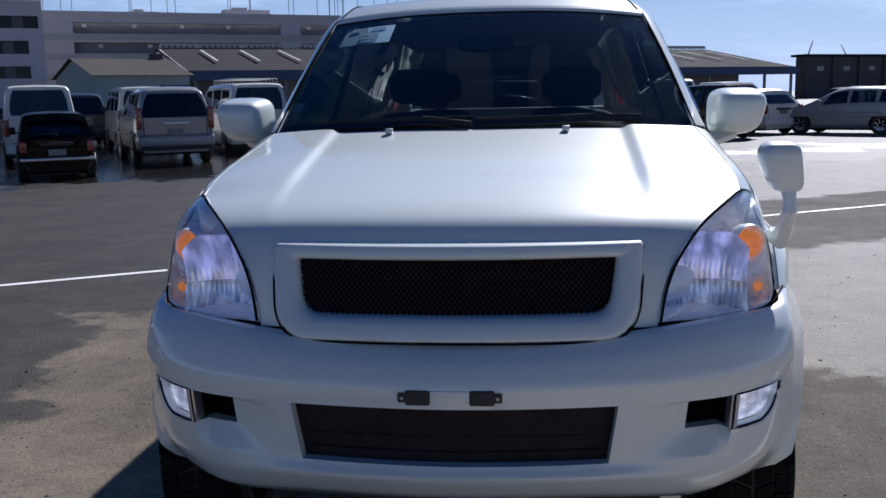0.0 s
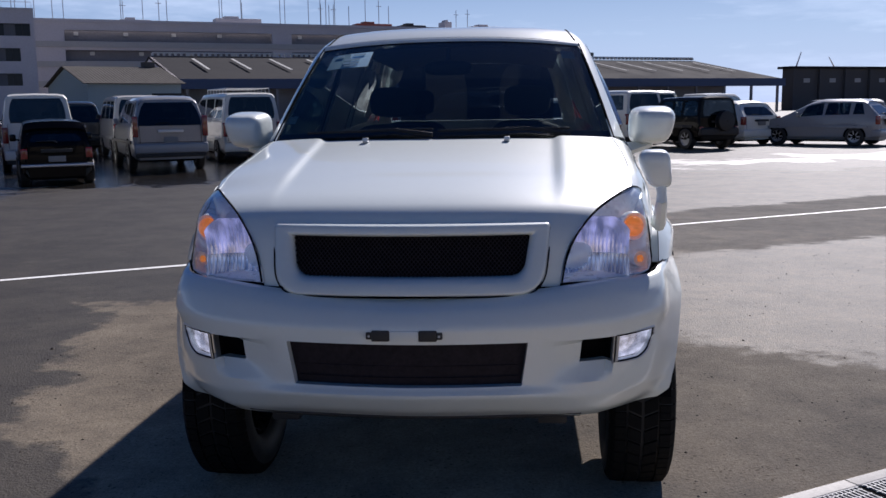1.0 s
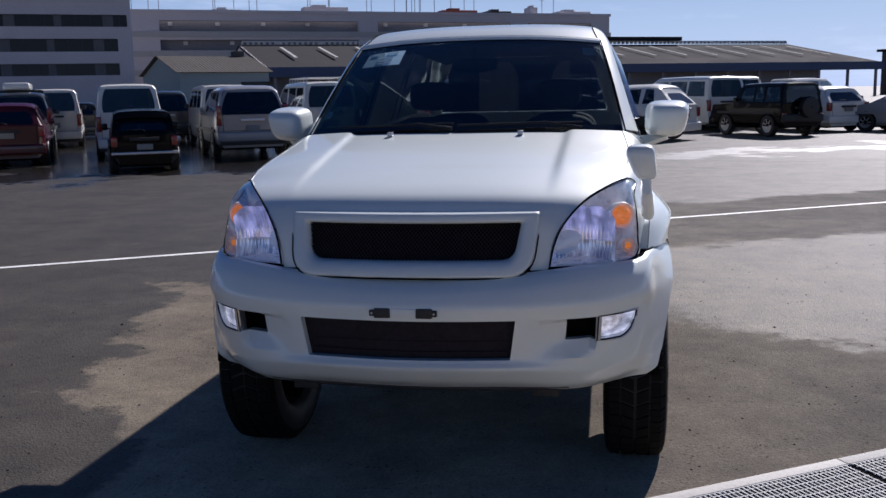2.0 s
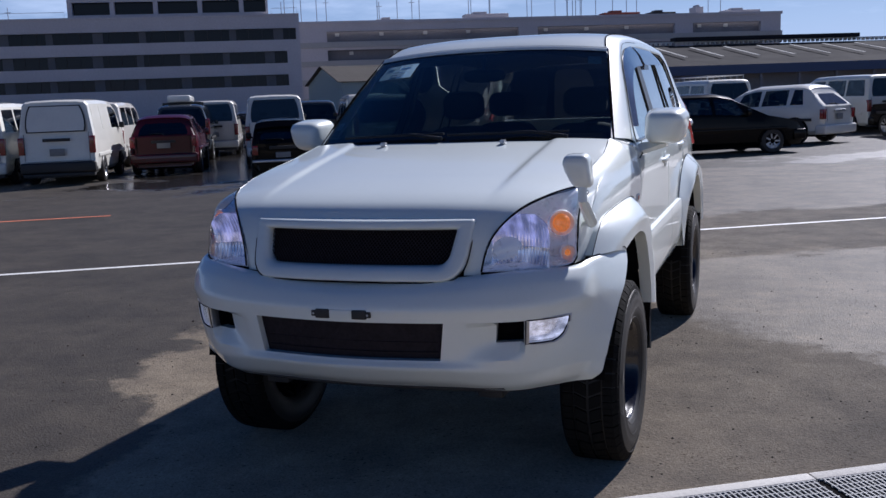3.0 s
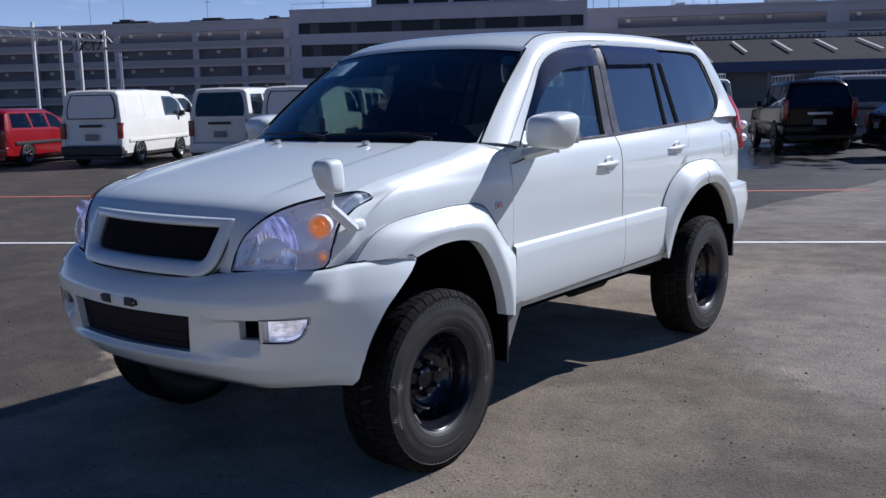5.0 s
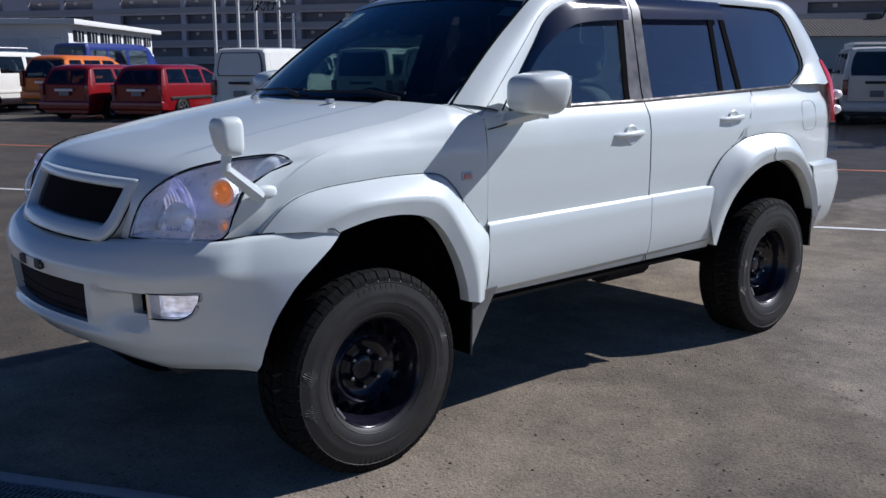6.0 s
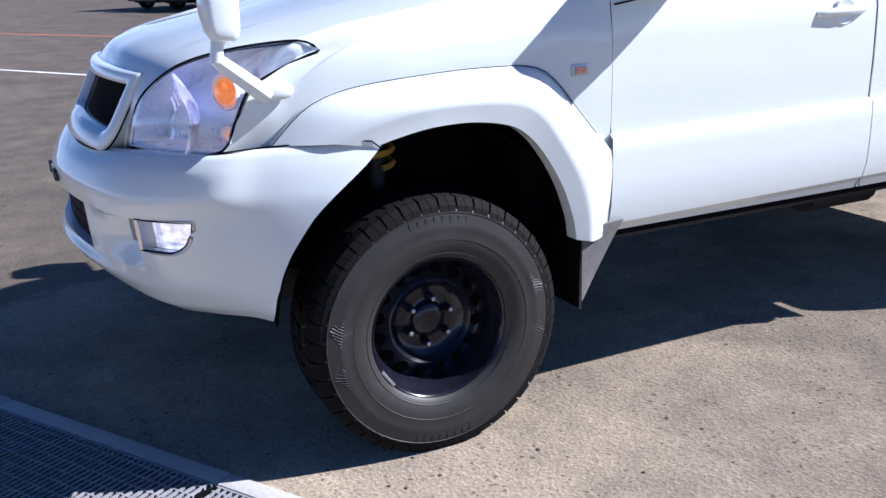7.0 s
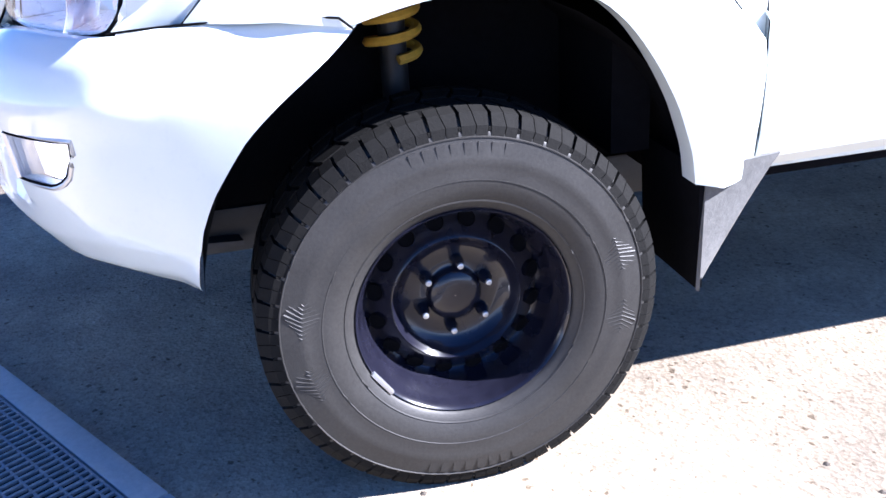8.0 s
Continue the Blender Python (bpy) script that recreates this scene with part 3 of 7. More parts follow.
def hut():
    b = thing("storage_hut", "small hut with ribbed sheet roof and pale walls", "building", lot(7.1, 85, 0, 12))
    w, d, ze, zr = 8.2, 6.0, 3.85, 5.5
    bm = bmesh.new()
    cols = 60
    sheet(bm, [[(-0.4 + (w + 0.8) * i / cols, k * d - 0.3, lerp(ze, zr, k) + (0.05 if i % 2 else 0)) for i in range(cols + 1)] for k in (0, 1)])
    sheet(bm, [[(-0.4 + (w + 0.8) * i / cols, d + k * d, lerp(zr, ze, k) + (0.05 if i % 2 else 0)) for i in range(cols + 1)] for k in (0, 1)])
    part("roof", thicken(bm, 0.06), ROOFPALE, b, angle=10)
    bm = bmesh.new()
    box(bm, 0, w, 0, 2 * d, 0, ze - 0.02)
    part("wall", bm, GREENWALL, b)
    bm = bmesh.new()
    bm.faces.new([bm.verts.new(p) for p in ((-0.02, 0, ze - 0.02), (-0.02, d, zr - 0.1), (-0.02, 2 * d, ze - 0.02))])
    part("gable", thicken(bm, 0.1), GREENWALL, b)
    part("window", box(bmesh.new(), 5.5, 8.2, -0.05, 0.02, 1.6, 3.0), OFFICEGLASS, b)
    part("roof_vent", box(bmesh.new(), 7.0, 8.0, d - 0.5, d + 0.5, zr, zr + 0.5, 0.05), ROOFPALE, b)


def far_block():
    b = thing("far_warehouse", "dark two-storey warehouse block with small openings", "building", lot(121.5, 120))
    part("wall", box(bmesh.new(), 0, 60, 0, 2, 0, 6.9), FARWALL, b)
    part("roof_edge", box(bmesh.new(), -0.6, 60.6, -0.6, 2.6, 6.9, 7.3), ROOFDARK, b)
    for i in range(7):
        part("window", box(bmesh.new(), 2.8 + 6 * i, 4.2 + 6 * i, -0.06, 0.03, 4.6, 5.3), SKYLIGHT, b)
        part("column", box(bmesh.new(), 6 * i, 6 * i + 0.5, -0.5, -0.02, 0, 6.9), FARWALL, b)
    for s, n, h, lean in ((426, 420, 30, 5), (473, 430, 28, -9)):
        c = thing("tower_crane", "slender distant lattice crane against the sky", "crane", lot(s, n))
        bm = bmesh.new()
        tube(bm, [(0, 0, 0), (0, 0, h * 0.6)], 0.9, 4)
        tube(bm, [(0, 0, h * 0.6), (lean, 0, h)], [0.8, 0.3], 4)
        part("jib", bm, WALLGREY, c)


def control_hut():
    """White two-storey gate building at the side of the yard."""
    b = thing("gate_building", "white two-storey gate building with flat roof", "building", pose(-59.3, 31.7, 0, 0, 0, 134.4))
    part("wall", box(bmesh.new(), 0, 21, 0, 12, 0, 4.25), OFFWHITE, b)
    part("roof", box(bmesh.new(), -0.7, 21.7, -0.7, 12.7, 4.25, 4.6, 0.03), OFFWHITE, b)
    for i in range(7):
        w = part("window", box(bmesh.new(), 0.9 + 2.9 * i, 3.0 + 2.9 * i, -0.06, 0.02, 3.15, 3.9), OFFICEGLASS, b)
        for k in (1, 2):
            x = 0.9 + 2.9 * i + 0.7 * k
            part("frame", box(bmesh.new(), x - 0.04, x + 0.04, -0.1, -0.065, 3.15, 3.9), OFFWHITE, w)
    part("ledge", box(bmesh.new(), -0.1, 21, -0.12, -0.004, 2.3, 2.5), OFFWHITE, b)
    part("gallery", box(bmesh.new(), -1.2, -0.05, 0, 14, 2.2, 2.4), STEEL, b)
    for i in range(10):
        part("rail_post", box(bmesh.new(), -1.2, -1.14, 1.45 * i, 1.45 * i + 0.06, 2.4, 3.3), STEEL, b)
    part("rail", box(bmesh.new(), -1.2, -1.14, 0, 14, 3.3, 3.36), STEEL, b)
    for s in (0.2, 6.5, 13.5):
        part("pillar", box(bmesh.new(), -1.2, -1.0, s, s + 0.2, 0, 2.2), STEEL, b)


def gantry():
    g = thing("pipe_gantry", "steel pole gantry with cross trusses and cables", "gantry", lot(-33.5, 60))
    for s, h in ((0, 7.3), (1.9, 7.0), (3.3, 6.6), (5.1, 6.6)):
        part("pole", tube(bmesh.new(), [(s, 0, 0), (s, 0, h)], 0.12, 8), OFFWHITE, g)
    bm = bmesh.new()
    for z in (6.9, 6.4):
        tube(bm, [(-3, 0.3, z + 0.2), (5.3, -0.2, z - 0.5)], 0.09, 6)
        tube(bm, [(-3, -0.6, z + 0.2), (5.3, -0.6, z - 0.5)], 0.07, 6)
    for i in range(9):
        s = -3 + i
        tube(bm, [(s, 0.2, 7.0 - 0.08 * i), (s + 0.9, -0.5, 6.4 - 0.08 * i)], 0.05, 5)
    part("truss", bm, OFFWHITE, g)
    rnd = random.Random(3)
    for i in range(14):
        s = rnd.uniform(2.8, 5.4)
        bm = tube(bmesh.new(), [(s, 0.1, 6.4), (s + rnd.uniform(-0.4, 0.4), 0.1, 5.9), (s + rnd.uniform(-0.5, 0.5), -0.1, 5.3)], 0.05, 5)
        part("cable_loop", bm, BLACK, g)
    for s, n, h in ((-28.3, 62, 5.2), (-62, 60, 9), (-57, 60, 9)):
        p = thing("utility_pole", "slim grey steel utility pole", "pole", lot(s, n))
        part("pole", tube(bmesh.new(), [(0, 0, 0), (0, 0, h)], [0.14, 0.09], 8), STEEL, p)
        part("bracket", tube(bmesh.new(), [(-0.5, 0, h - 0.3), (0.5, 0, h - 0.3)], 0.05, 6), STEEL, p)


office()
deck_garage()
shed()
hut()
far_block()
control_hut()
gantry()


# ---- parked vehicles ----
def far_wheel(r, w):
    root = new("wheel")
    bm = bmesh.new()
    lathe(bm, [(-w / 2, r * 0.62), (-w / 2, r * 0.9), (-w / 2 + 0.03, r), (w / 2 - 0.03, r), (w / 2, r * 0.9), (w / 2, r * 0.62)], 28)
    part("tyre", bm, RUBBER, root)
    bm = bmesh.new()
    lathe(bm, [(w / 2 - 0.01, r * 0.64), (w / 2 - 0.04, r * 0.55), (w / 2 - 0.05, r * 0.2), (w / 2 - 0.02, 0.001)], 28)
    lathe(bm, [(-w / 2 + 0.01, r * 0.64), (-w / 2 + 0.05, r * 0.2), (-w / 2 + 0.02, 0.001)], 28)
    for k in range(7):
        a = 2 * math.pi * k / 7
        q = [(w / 2 - 0.022, r * 0.12 * math.cos(a - 0.5), r * 0.12 * math.sin(a - 0.5)), (w / 2 - 0.006, r * 0.60 * math.cos(a - 0.1), r * 0.60 * math.sin(a - 0.1)),
             (w / 2 - 0.006, r * 0.60 * math.cos(a + 0.1), r * 0.60 * math.sin(a + 0.1)), (w / 2 - 0.022, r * 0.12 * math.cos(a + 0.5), r * 0.12 * math.sin(a + 0.5))]
        bm.faces.new([bm.verts.new(p) for p in q])
    part("rim", bm, CHROME_DULL, root)
    return root


CHROME_DULL = plain("dull_alloy", (0.45, 0.46, 0.48), 0.35, 0.8, 0.1)
PAINTS = {
    "white": car_paint("van_white", (0.72, 0.71, 0.645), 0.06),
    "cream": car_paint("aged_white", (0.62, 0.60, 0.55), 0.08),
    "silver": car_paint("silver_paint", (0.28, 0.285, 0.295), 0.05, 0.3),
    "black": car_paint("black_paint", (0.0035, 0.0035, 0.004), 0.02, 0.25, 0.16, 0.06),
    "dark": car_paint("dark_grey_paint", (0.04, 0.045, 0.05), 0.1, 0.25),
    "red": car_paint("red_paint", (0.20, 0.007, 0.010), 0.06),
    "crimson": car_paint("dark_red_paint", (0.05, 0.004, 0.007), 0.06),
    "orange": car_paint("orange_paint", (0.62, 0.16, 0.02), 0.06),
    "blue": car_paint("blue_paint", (0.018, 0.03, 0.17), 0.06),
}
PLATE = plain("number_plate", (0.20, 0.20, 0.195), 0.5)
TAILRED = plain("tail_lamp_red", (0.20, 0.010, 0.012), 0.15, 0, 0.1, coat=0.6)
TAILAMBER = plain("tail_lamp_amber", (0.22, 0.045, 0.02), 0.15, 0, 0.1, coat=0.6)

# each kind: length, half width, ground gap, belt height, roof height, half width at the roof, wheel radius,
# stations of (share of the length from the rear, belt height, roof height, width share), rear lean, window spans
KINDS = {
    "van": dict(L=4.7, w=0.845, gap=0.24, belt=1.18, top=1.95, wt=0.70, r=0.32, lean=0.10, axles=(0.95, 3.55), win=[(0.25, 1.35), (1.42, 2.55), (2.68, 3.95)],
                st=[(0, 1.18, 1.90, 0.97), (0.02, 1.18, 1.94, 1.0), (0.4, 1.18, 1.97, 1), (0.72, 1.18, 1.95, 1), (0.80, 1.16, 1.80, 1), (0.955, 1.05, 1.10, 0.97), (0.985, 0.95, 0.99, 0.92), (1.0, 0.60, 0.66, 0.86)]),
    "suv": dict(L=4.75, w=0.90, gap=0.30, belt=1.12, top=1.83, wt=0.66, r=0.38, lean=0.22, axles=(0.95, 3.72), win=[(0.28, 1.0), (1.1, 1.95), (2.02, 2.85)],
                st=[(0, 1.12, 1.74, 0.94), (0.02, 1.12, 1.78, 0.98), (0.10, 1.12, 1.83, 1), (0.52, 1.10, 1.82, 1), (0.58, 1.08, 1.74, 1), (0.73, 1.06, 1.10, 0.99), (0.95, 0.98, 1.02, 0.93), (1.0, 0.62, 0.68, 0.82)]),
    "hatch": dict(L=4.2, w=0.86, gap=0.20, belt=0.98, top=1.52, wt=0.60, r=0.31, lean=0.42, axles=(0.75, 3.3), win=[(0.45, 0.85), (0.95, 1.75), (1.82, 2.65)],
                  st=[(0, 0.98, 1.36, 0.90), (0.03, 0.98, 1.44, 0.97), (0.14, 0.98, 1.51, 1), (0.45, 0.95, 1.52, 1), (0.54, 0.93, 1.44, 1), (0.76, 0.90, 0.95, 0.99), (0.95, 0.76, 0.80, 0.92), (1.0, 0.50, 0.56, 0.82)]),
    "wagon": dict(L=4.5, w=0.85, gap=0.20, belt=0.97, top=1.52, wt=0.62, r=0.31, lean=0.25, axles=(0.9, 3.5), win=[(0.3, 1.25), (1.32, 2.1), (2.17, 2.95)],
                  st=[(0, 0.97, 1.42, 0.93), (0.02, 0.97, 1.47, 0.98), (0.10, 0.97, 1.52, 1), (0.50, 0.95, 1.52, 1), (0.57, 0.93, 1.44, 1), (0.76, 0.90, 0.95, 0.99), (0.95, 0.78, 0.82, 0.93), (1.0, 0.50, 0.56, 0.84)]),
    "mini": dict(L=3.05, w=0.70, gap=0.17, belt=0.84, top=1.33, wt=0.55, r=0.26, lean=0.32, axles=(0.48, 2.5), win=[(0.35, 1.05), (1.12, 1.75)],
                 st=[(0, 0.80, 1.08, 0.88), (0.03, 0.84, 1.15, 0.97), (0.12, 0.84, 1.29, 1), (0.45, 0.84, 1.33, 1), (0.57, 0.82, 1.25, 1), (0.70, 0.80, 0.84, 0.98), (0.95, 0.72, 0.76, 0.93), (1.0, 0.45, 0.5, 0.85)]),
    "jeep": dict(L=3.7, w=0.78, gap=0.32, belt=1.02, top=1.66, wt=0.64, r=0.34, lean=0.06, axles=(0.65, 2.75), win=[(0.15, 0.85), (0.95, 1.35), (1.42, 2.15)],
                 st=[(0, 1.02, 1.62, 0.96), (0.02, 1.02, 1.66, 1), (0.3, 1.02, 1.67, 1), (0.56, 1.02, 1.64, 1), (0.66, 1.0, 1.04, 1), (0.95, 0.95, 0.99, 0.95), (1.0, 0.58, 0.64, 0.9)]),
}
# a high-roofed long van and a rounded crossover
KINDS["tallvan"] = dict(KINDS["van"], L=5.2, top=2.36, wt=0.74, st=[(f, b, t + 0.40 if t > 1.5 else t, w) for f, b, t, w in KINDS["van"]["st"]])
KINDS["crossover"] = dict(L=4.6, w=0.91, gap=0.27, belt=1.06, top=1.68, wt=0.60, r=0.36, lean=0.46, axles=(0.85, 3.6), win=[(0.62, 1.05), (1.15, 1.95), (2.02, 2.85)],
                          st=[(0, 1.06, 1.46, 0.86), (0.025, 1.06, 1.55, 0.95), (0.08, 1.06, 1.63, 0.99), (0.2, 1.05, 1.68, 1), (0.48, 1.02, 1.66, 1), (0.56, 1.0, 1.57, 1), (0.76, 0.98, 1.03, 0.99), (0.94, 0.88, 0.93, 0.92), (1.0, 0.58, 0.64, 0.80)])
WHEELS = {}


def vehicle(kind, paint, label, m, blank=False, rack=False, roofbox=False, spare=False, group="parked vehicles", trim=None, category="car"):
    """A parked vehicle, its rear at the origin and its nose towards +y."""
    k = KINDS[kind]
    kind = "van" if kind == "tallvan" else kind
    L, w, wt, belt = k["L"], k["w"], k["wt"], k["belt"]
    v = thing({"van": "van", "suv": "suv_car", "jeep": "suv_car", "mini": "small_car", "hatch": "hatchback_car", "wagon": "estate_car", "crossover": "suv_car"}[kind], label, category, m, group)
    col = PAINTS[paint]

    def section(st):
        f, b, t, ws = st
        y = f * L
        lean = k["lean"] if f < 0.2 else 0.0
        f_lean = lean * (1 - f / 0.2) if f < 0.2 else 0
        up = max(t - b, 0.04)
        top_w = lerp(w, wt, min(1, up / (k["top"] - belt))) * ws
        half = [(w * 0.86 * ws, k["gap"]), (w * 0.97 * ws, k["gap"] + 0.10), (w * ws, k["gap"] + 0.32), (w * ws, b - 0.18), (w * ws * 0.975, b), (lerp(w * ws * 0.975, top_w, 0.82), lerp(b, t, 0.86)), (lerp(w * ws, top_w, 1.0) - 0.05, t - 0.025), (top_w - 0.20, t + 0.0), (0, t + 0.012)]
        pts = []
        for x, z in half:
            sh = f_lean * max(0, (z - b)) / max(0.3, t - b) * (1 if t - b > 0.2 else 0)
            sh += 0.05 * (1 - f / 0.2) * (1 if (z > b - 0.1 or z < k["gap"] + 0.05) else 0) if f < 0.03 else 0
            pts.append(Vector((x, y + sh, z)))
        return pts

    stations = []
    for a, b in zip(k["st"], k["st"][1:]):
        n = 3
        for i in range(n):
            stations.append(tuple(lerp(p, q, i / n) for p, q in zip(a, b)))
    stations.append(k["st"][-1])
    ends = (k["win"][0][0] / L, k["win"][-1][1] / L)
    for f in ends:
        for i, (a, b) in enumerate(zip(stations, stations[1:])):
            if a[0] < f < b[0]:
                stations.insert(i + 1, tuple(lerp(p, q, (f - a[0]) / (b[0] - a[0])) for p, q in zip(a, b)))
                break
    screen = next((a[0], b[0]) for a, b in zip(k["st"], k["st"][1:]) if a[2] - b[2] > 0.38)
    secs = [section(s) for s in stations]
    rows = [[Vector((-p.x, p.y, p.z)) for p in s] + s[-2::-1] for s in secs]
    # body shell, open at the side windows, the windscreen and the rear window
    bm = bmesh.new()
    vs = [[bm.verts.new(p) for p in r] for r in rows]
    for j in range(len(rows) - 1):
        fa, fb = stations[j][0] + 1e-4, stations[j + 1][0] - 1e-4
        for c in range(16):
            if c in (4, 11) and ends[0] < fa and fb < ends[1]:
                continue
            if 6 <= c <= 9 and screen[0] < fa and fb < screen[1]:
                continue
            bm.faces.new((vs[j][c], vs[j][c + 1], vs[j + 1][c + 1], vs[j + 1][c]))
    bm.faces.new(vs[0] if blank else vs[0][:5] + vs[0][12:])
    bm.faces.new(vs[-1])
    bmesh.ops.triangulate(bm, faces=[f for f in bm.faces if len(f.verts) > 4])
    part("body", bm, col, v, angle=30)
    bm = bmesh.new()
    sheet(bm, [r[6:11] for r, s in zip(rows, stations) if screen[0] - 1e-4 < s[0] < screen[1] + 1e-4])
    part("windscreen", thicken(bm, 0.005), FARGLASS, v)
    # dark cabin with seats
    part("cabin_floor", box(bmesh.new(), -w * 0.88, w * 0.88, 0.16, screen[1] * L - 0.1, k["gap"] + 0.1, belt - 0.24, 0.02), MATT, v)
    ys = k["win"][-1][0] + 0.17
    for x0, x1, y in ((-w * 0.66, -w * 0.1, ys), (w * 0.1, w * 0.66, ys)) + (() if blank or ys < 1.75 else ((-w * 0.7, w * 0.7, ys - 0.95),)):
        bm = box(bmesh.new(), x0, x1, y, y + 0.13, belt - 0.25, belt + 0.16, 0.05)
        for c in ([(x0 + x1) / 2] if x1 - x0 < w else [lerp(x0, x1, 0.22), lerp(x0, x1, 0.78)]):
            box(bm, c - 0.11, c + 0.11, y + 0.01, y + 0.10, belt + 0.18, belt + 0.34, 0.04)
        part("seat", bm, SEATCLOTH, v)

    def side(y, q):
        """Point on the side of the cabin: y from the rear, q from belt (0) to roof edge (1)."""
        f = y / L
        for s0, s1 in zip(stations, stations[1:]):
            if s0[0] <= f <= s1[0]:
                u = (f - s0[0]) / (s1[0] - s0[0])
                a = section(tuple(lerp(p, r, u) for p, r in zip(s0, s1)))
                p = a[4].lerp(a[5], q)
                return Vector((p.x, y + (0.35 * (p.y - y) if f < 0.2 else 0), p.z))
        return secs[-1][4]

    for sx in (-1, 1):
        for i, (a, b) in enumerate(k["win"]):
            if blank and i < 2:
                mat, proud = col, 0.004
            else:
                mat, proud = FARGLASS, -0.002
            rows = []
            for q in (0.10, 0.5, 0.92):
                row = []
                for j in range(5):
                    y = lerp(a + (0.10 * q if i == 0 else 0), b - ((0.12 if kind == "van" else 0.28) * q if i == len(k["win"]) - 1 else 0.06 * q), j / 4)
                    p = side(y, q)
                    row.append(Vector((p.x + proud, p.y, p.z)))
                rows.append(row)
            part("side_window", panel(rows, sx, 0.006), mat, v)
        # frames and pillars round the side windows
        def edge(i, q, after):
            a, b = k["win"][i]
            return b - ((0.12 if kind == "van" else 0.28) * q if i == len(k["win"]) - 1 else 0.06 * q) if after else a + (0.10 * q if i == 0 else 0)
        last = len(k["win"]) - 1
        spans = [(lambda q: ends[0] * L, lambda q: edge(0, q, False))] + [(lambda q, i=i: edge(i, q, True), lambda q, i=i: edge(i + 1, q, False)) for i in range(last)] + [(lambda q: edge(last, q, True), lambda q: ends[1] * L)]
        for lo, hi in spans:
            rows = [[side(lerp(lo(q), hi(q), u), q) for u in (0, 0.5, 1)] for q in (0.08, 0.3, 0.5, 0.7, 0.94)]
            part("window_pillar", panel(rows, sx, 0.006), col, v)
        for q0, q1 in ((0.0, 0.11), (0.91, 1.0)):
            rows = [[side(lerp(ends[0] * L, ends[1] * L, i / 12), q) for i in range(13)] for q in (q0, q1)]
            part("window_frame", panel(rows, sx, 0.006), col, v)
        # tail lamps
        yb = secs[0][4].y
        zl0, zl1 = (0.72, 1.12) if kind == "van" else (0.85, 1.35) if kind == "suv" else (0.62, 0.74) if kind == "jeep" else (0.70, 0.98) if kind != "mini" else (0.55, 0.75)
        zl1 = min(zl1, k["top"] - 0.3)
        bm = bmesh.new()
        x1 = w * (0.99 if kind in ("van", "suv") else 0.97)
        box(bm, sx * x1 - (0.13 if sx > 0 else 0), sx * x1 + (0.13 if sx < 0 else 0), -0.015, 0.13, zl0, zl1, 0.02)
        lamp = part("tail_lamp", bm, TAILRED, v)
        bm = bmesh.new()
        box(bm, sx * x1 - (0.11 if sx > 0 else -0.02), sx * x1 + (0.11 if sx < 0 else -0.02), -0.022, 0.02, lerp(zl0, zl1, 0.55), lerp(zl0, zl1, 0.9), 0.008)
        part("indicator", bm, TAILAMBER, lamp)
        # door mirror
        ym = k["win"][-1][1] - (0.3 if kind == "van" else 0.05)
        p = side(ym, 0.12)
        bm = bmesh.new()
        box(bm, sx * (p.x + 0.10) - 0.065, sx * (p.x + 0.10) + 0.065, ym - 0.02, ym + 0.09, p.z, p.z + 0.15, 0.03)
        tube(bm, [(sx * (p.x - 0.02), ym + 0.03, p.z + 0.03), (sx * (p.x + 0.08), ym + 0.04, p.z + 0.04)], 0.02, 6)
        part("door_mirror", bm, BLACK if kind == "van" else col, v)
        # sill trim
        bm = bmesh.new()
        box(bm, sx * (w + 0.005) - 0.02, sx * (w + 0.005) + 0.02, 0.35, L - 0.5, k["gap"] + 0.38, k["gap"] + 0.46, 0.01)
        part("side_trim", bm, (col if kind in ("van", "hatch") else BLACK) if trim is None else trim, v)
    # rear window on the leaning back
    back = secs[0]

    def rear(x, z, proud=0.012):
        y = table([(p.z, p.y) for p in back[:7]], z)
        return Vector((x, y - proud, z))

    z0, z1 = belt + (0.0 if kind == "suv" else 0.04), lerp(belt, back[6].z, 0.93)
    wb, wu = w * (0.93 if kind == "suv" else 0.84) * k["st"][0][3], lerp(w, wt, 0.9) * (0.95 if kind == "suv" else 0.87) * k["st"][0][3]
    rim = []
    for q in [i / 5 for i in range(6)]:
        ww = lerp(wb, wu, q) - (0.05 if q in (0.0, 1.0) else 0.012 if q in (0.2, 0.8) else 0)
        rim.append([rear(lerp(-ww, ww, i / 8), lerp(z0, z1, q), 0.014) for i in range(9)])
    bm = bmesh.new()
    sheet(bm, rim)
    part("rear_window", thicken(bm, 0.006), BLACK if blank else FARTINT, v)
    if not blank:
        def wide(z):
            return table([(p.z, p.x) for p in back[:7]], z)
        top_edge = [(0.0, back[8].z), (back[7].x, back[7].z), (back[6].x, back[6].z)]
        bm = bmesh.new()
        for sx in (-1, 1):
            sheet(bm, [[Vector((sx * lerp(abs(r[0].x) - 0.02, wide(r[0].z), u), rear(0, r[0].z, 0.003).y, r[0].z)) for u in (0, 1)] for r in rim])
        sheet(bm, [[rear(lerp(-1, 1, i / 8) * wide(z1), z1 - 0.02, 0.003) for i in range(9)], [rear(lerp(-1, 1, i / 8) * back[6].x, table(top_edge, abs(lerp(-1, 1, i / 8)) * back[6].x), 0.003) for i in range(9)]])
        sheet(bm, [[rear(lerp(-1, 1, i / 4) * wide(z), z, 0.003) for i in range(5)] for z in (back[4].z - 0.01, z0 + 0.02)])
        part("tailgate_frame", thicken(bm, 0.004), col, v)
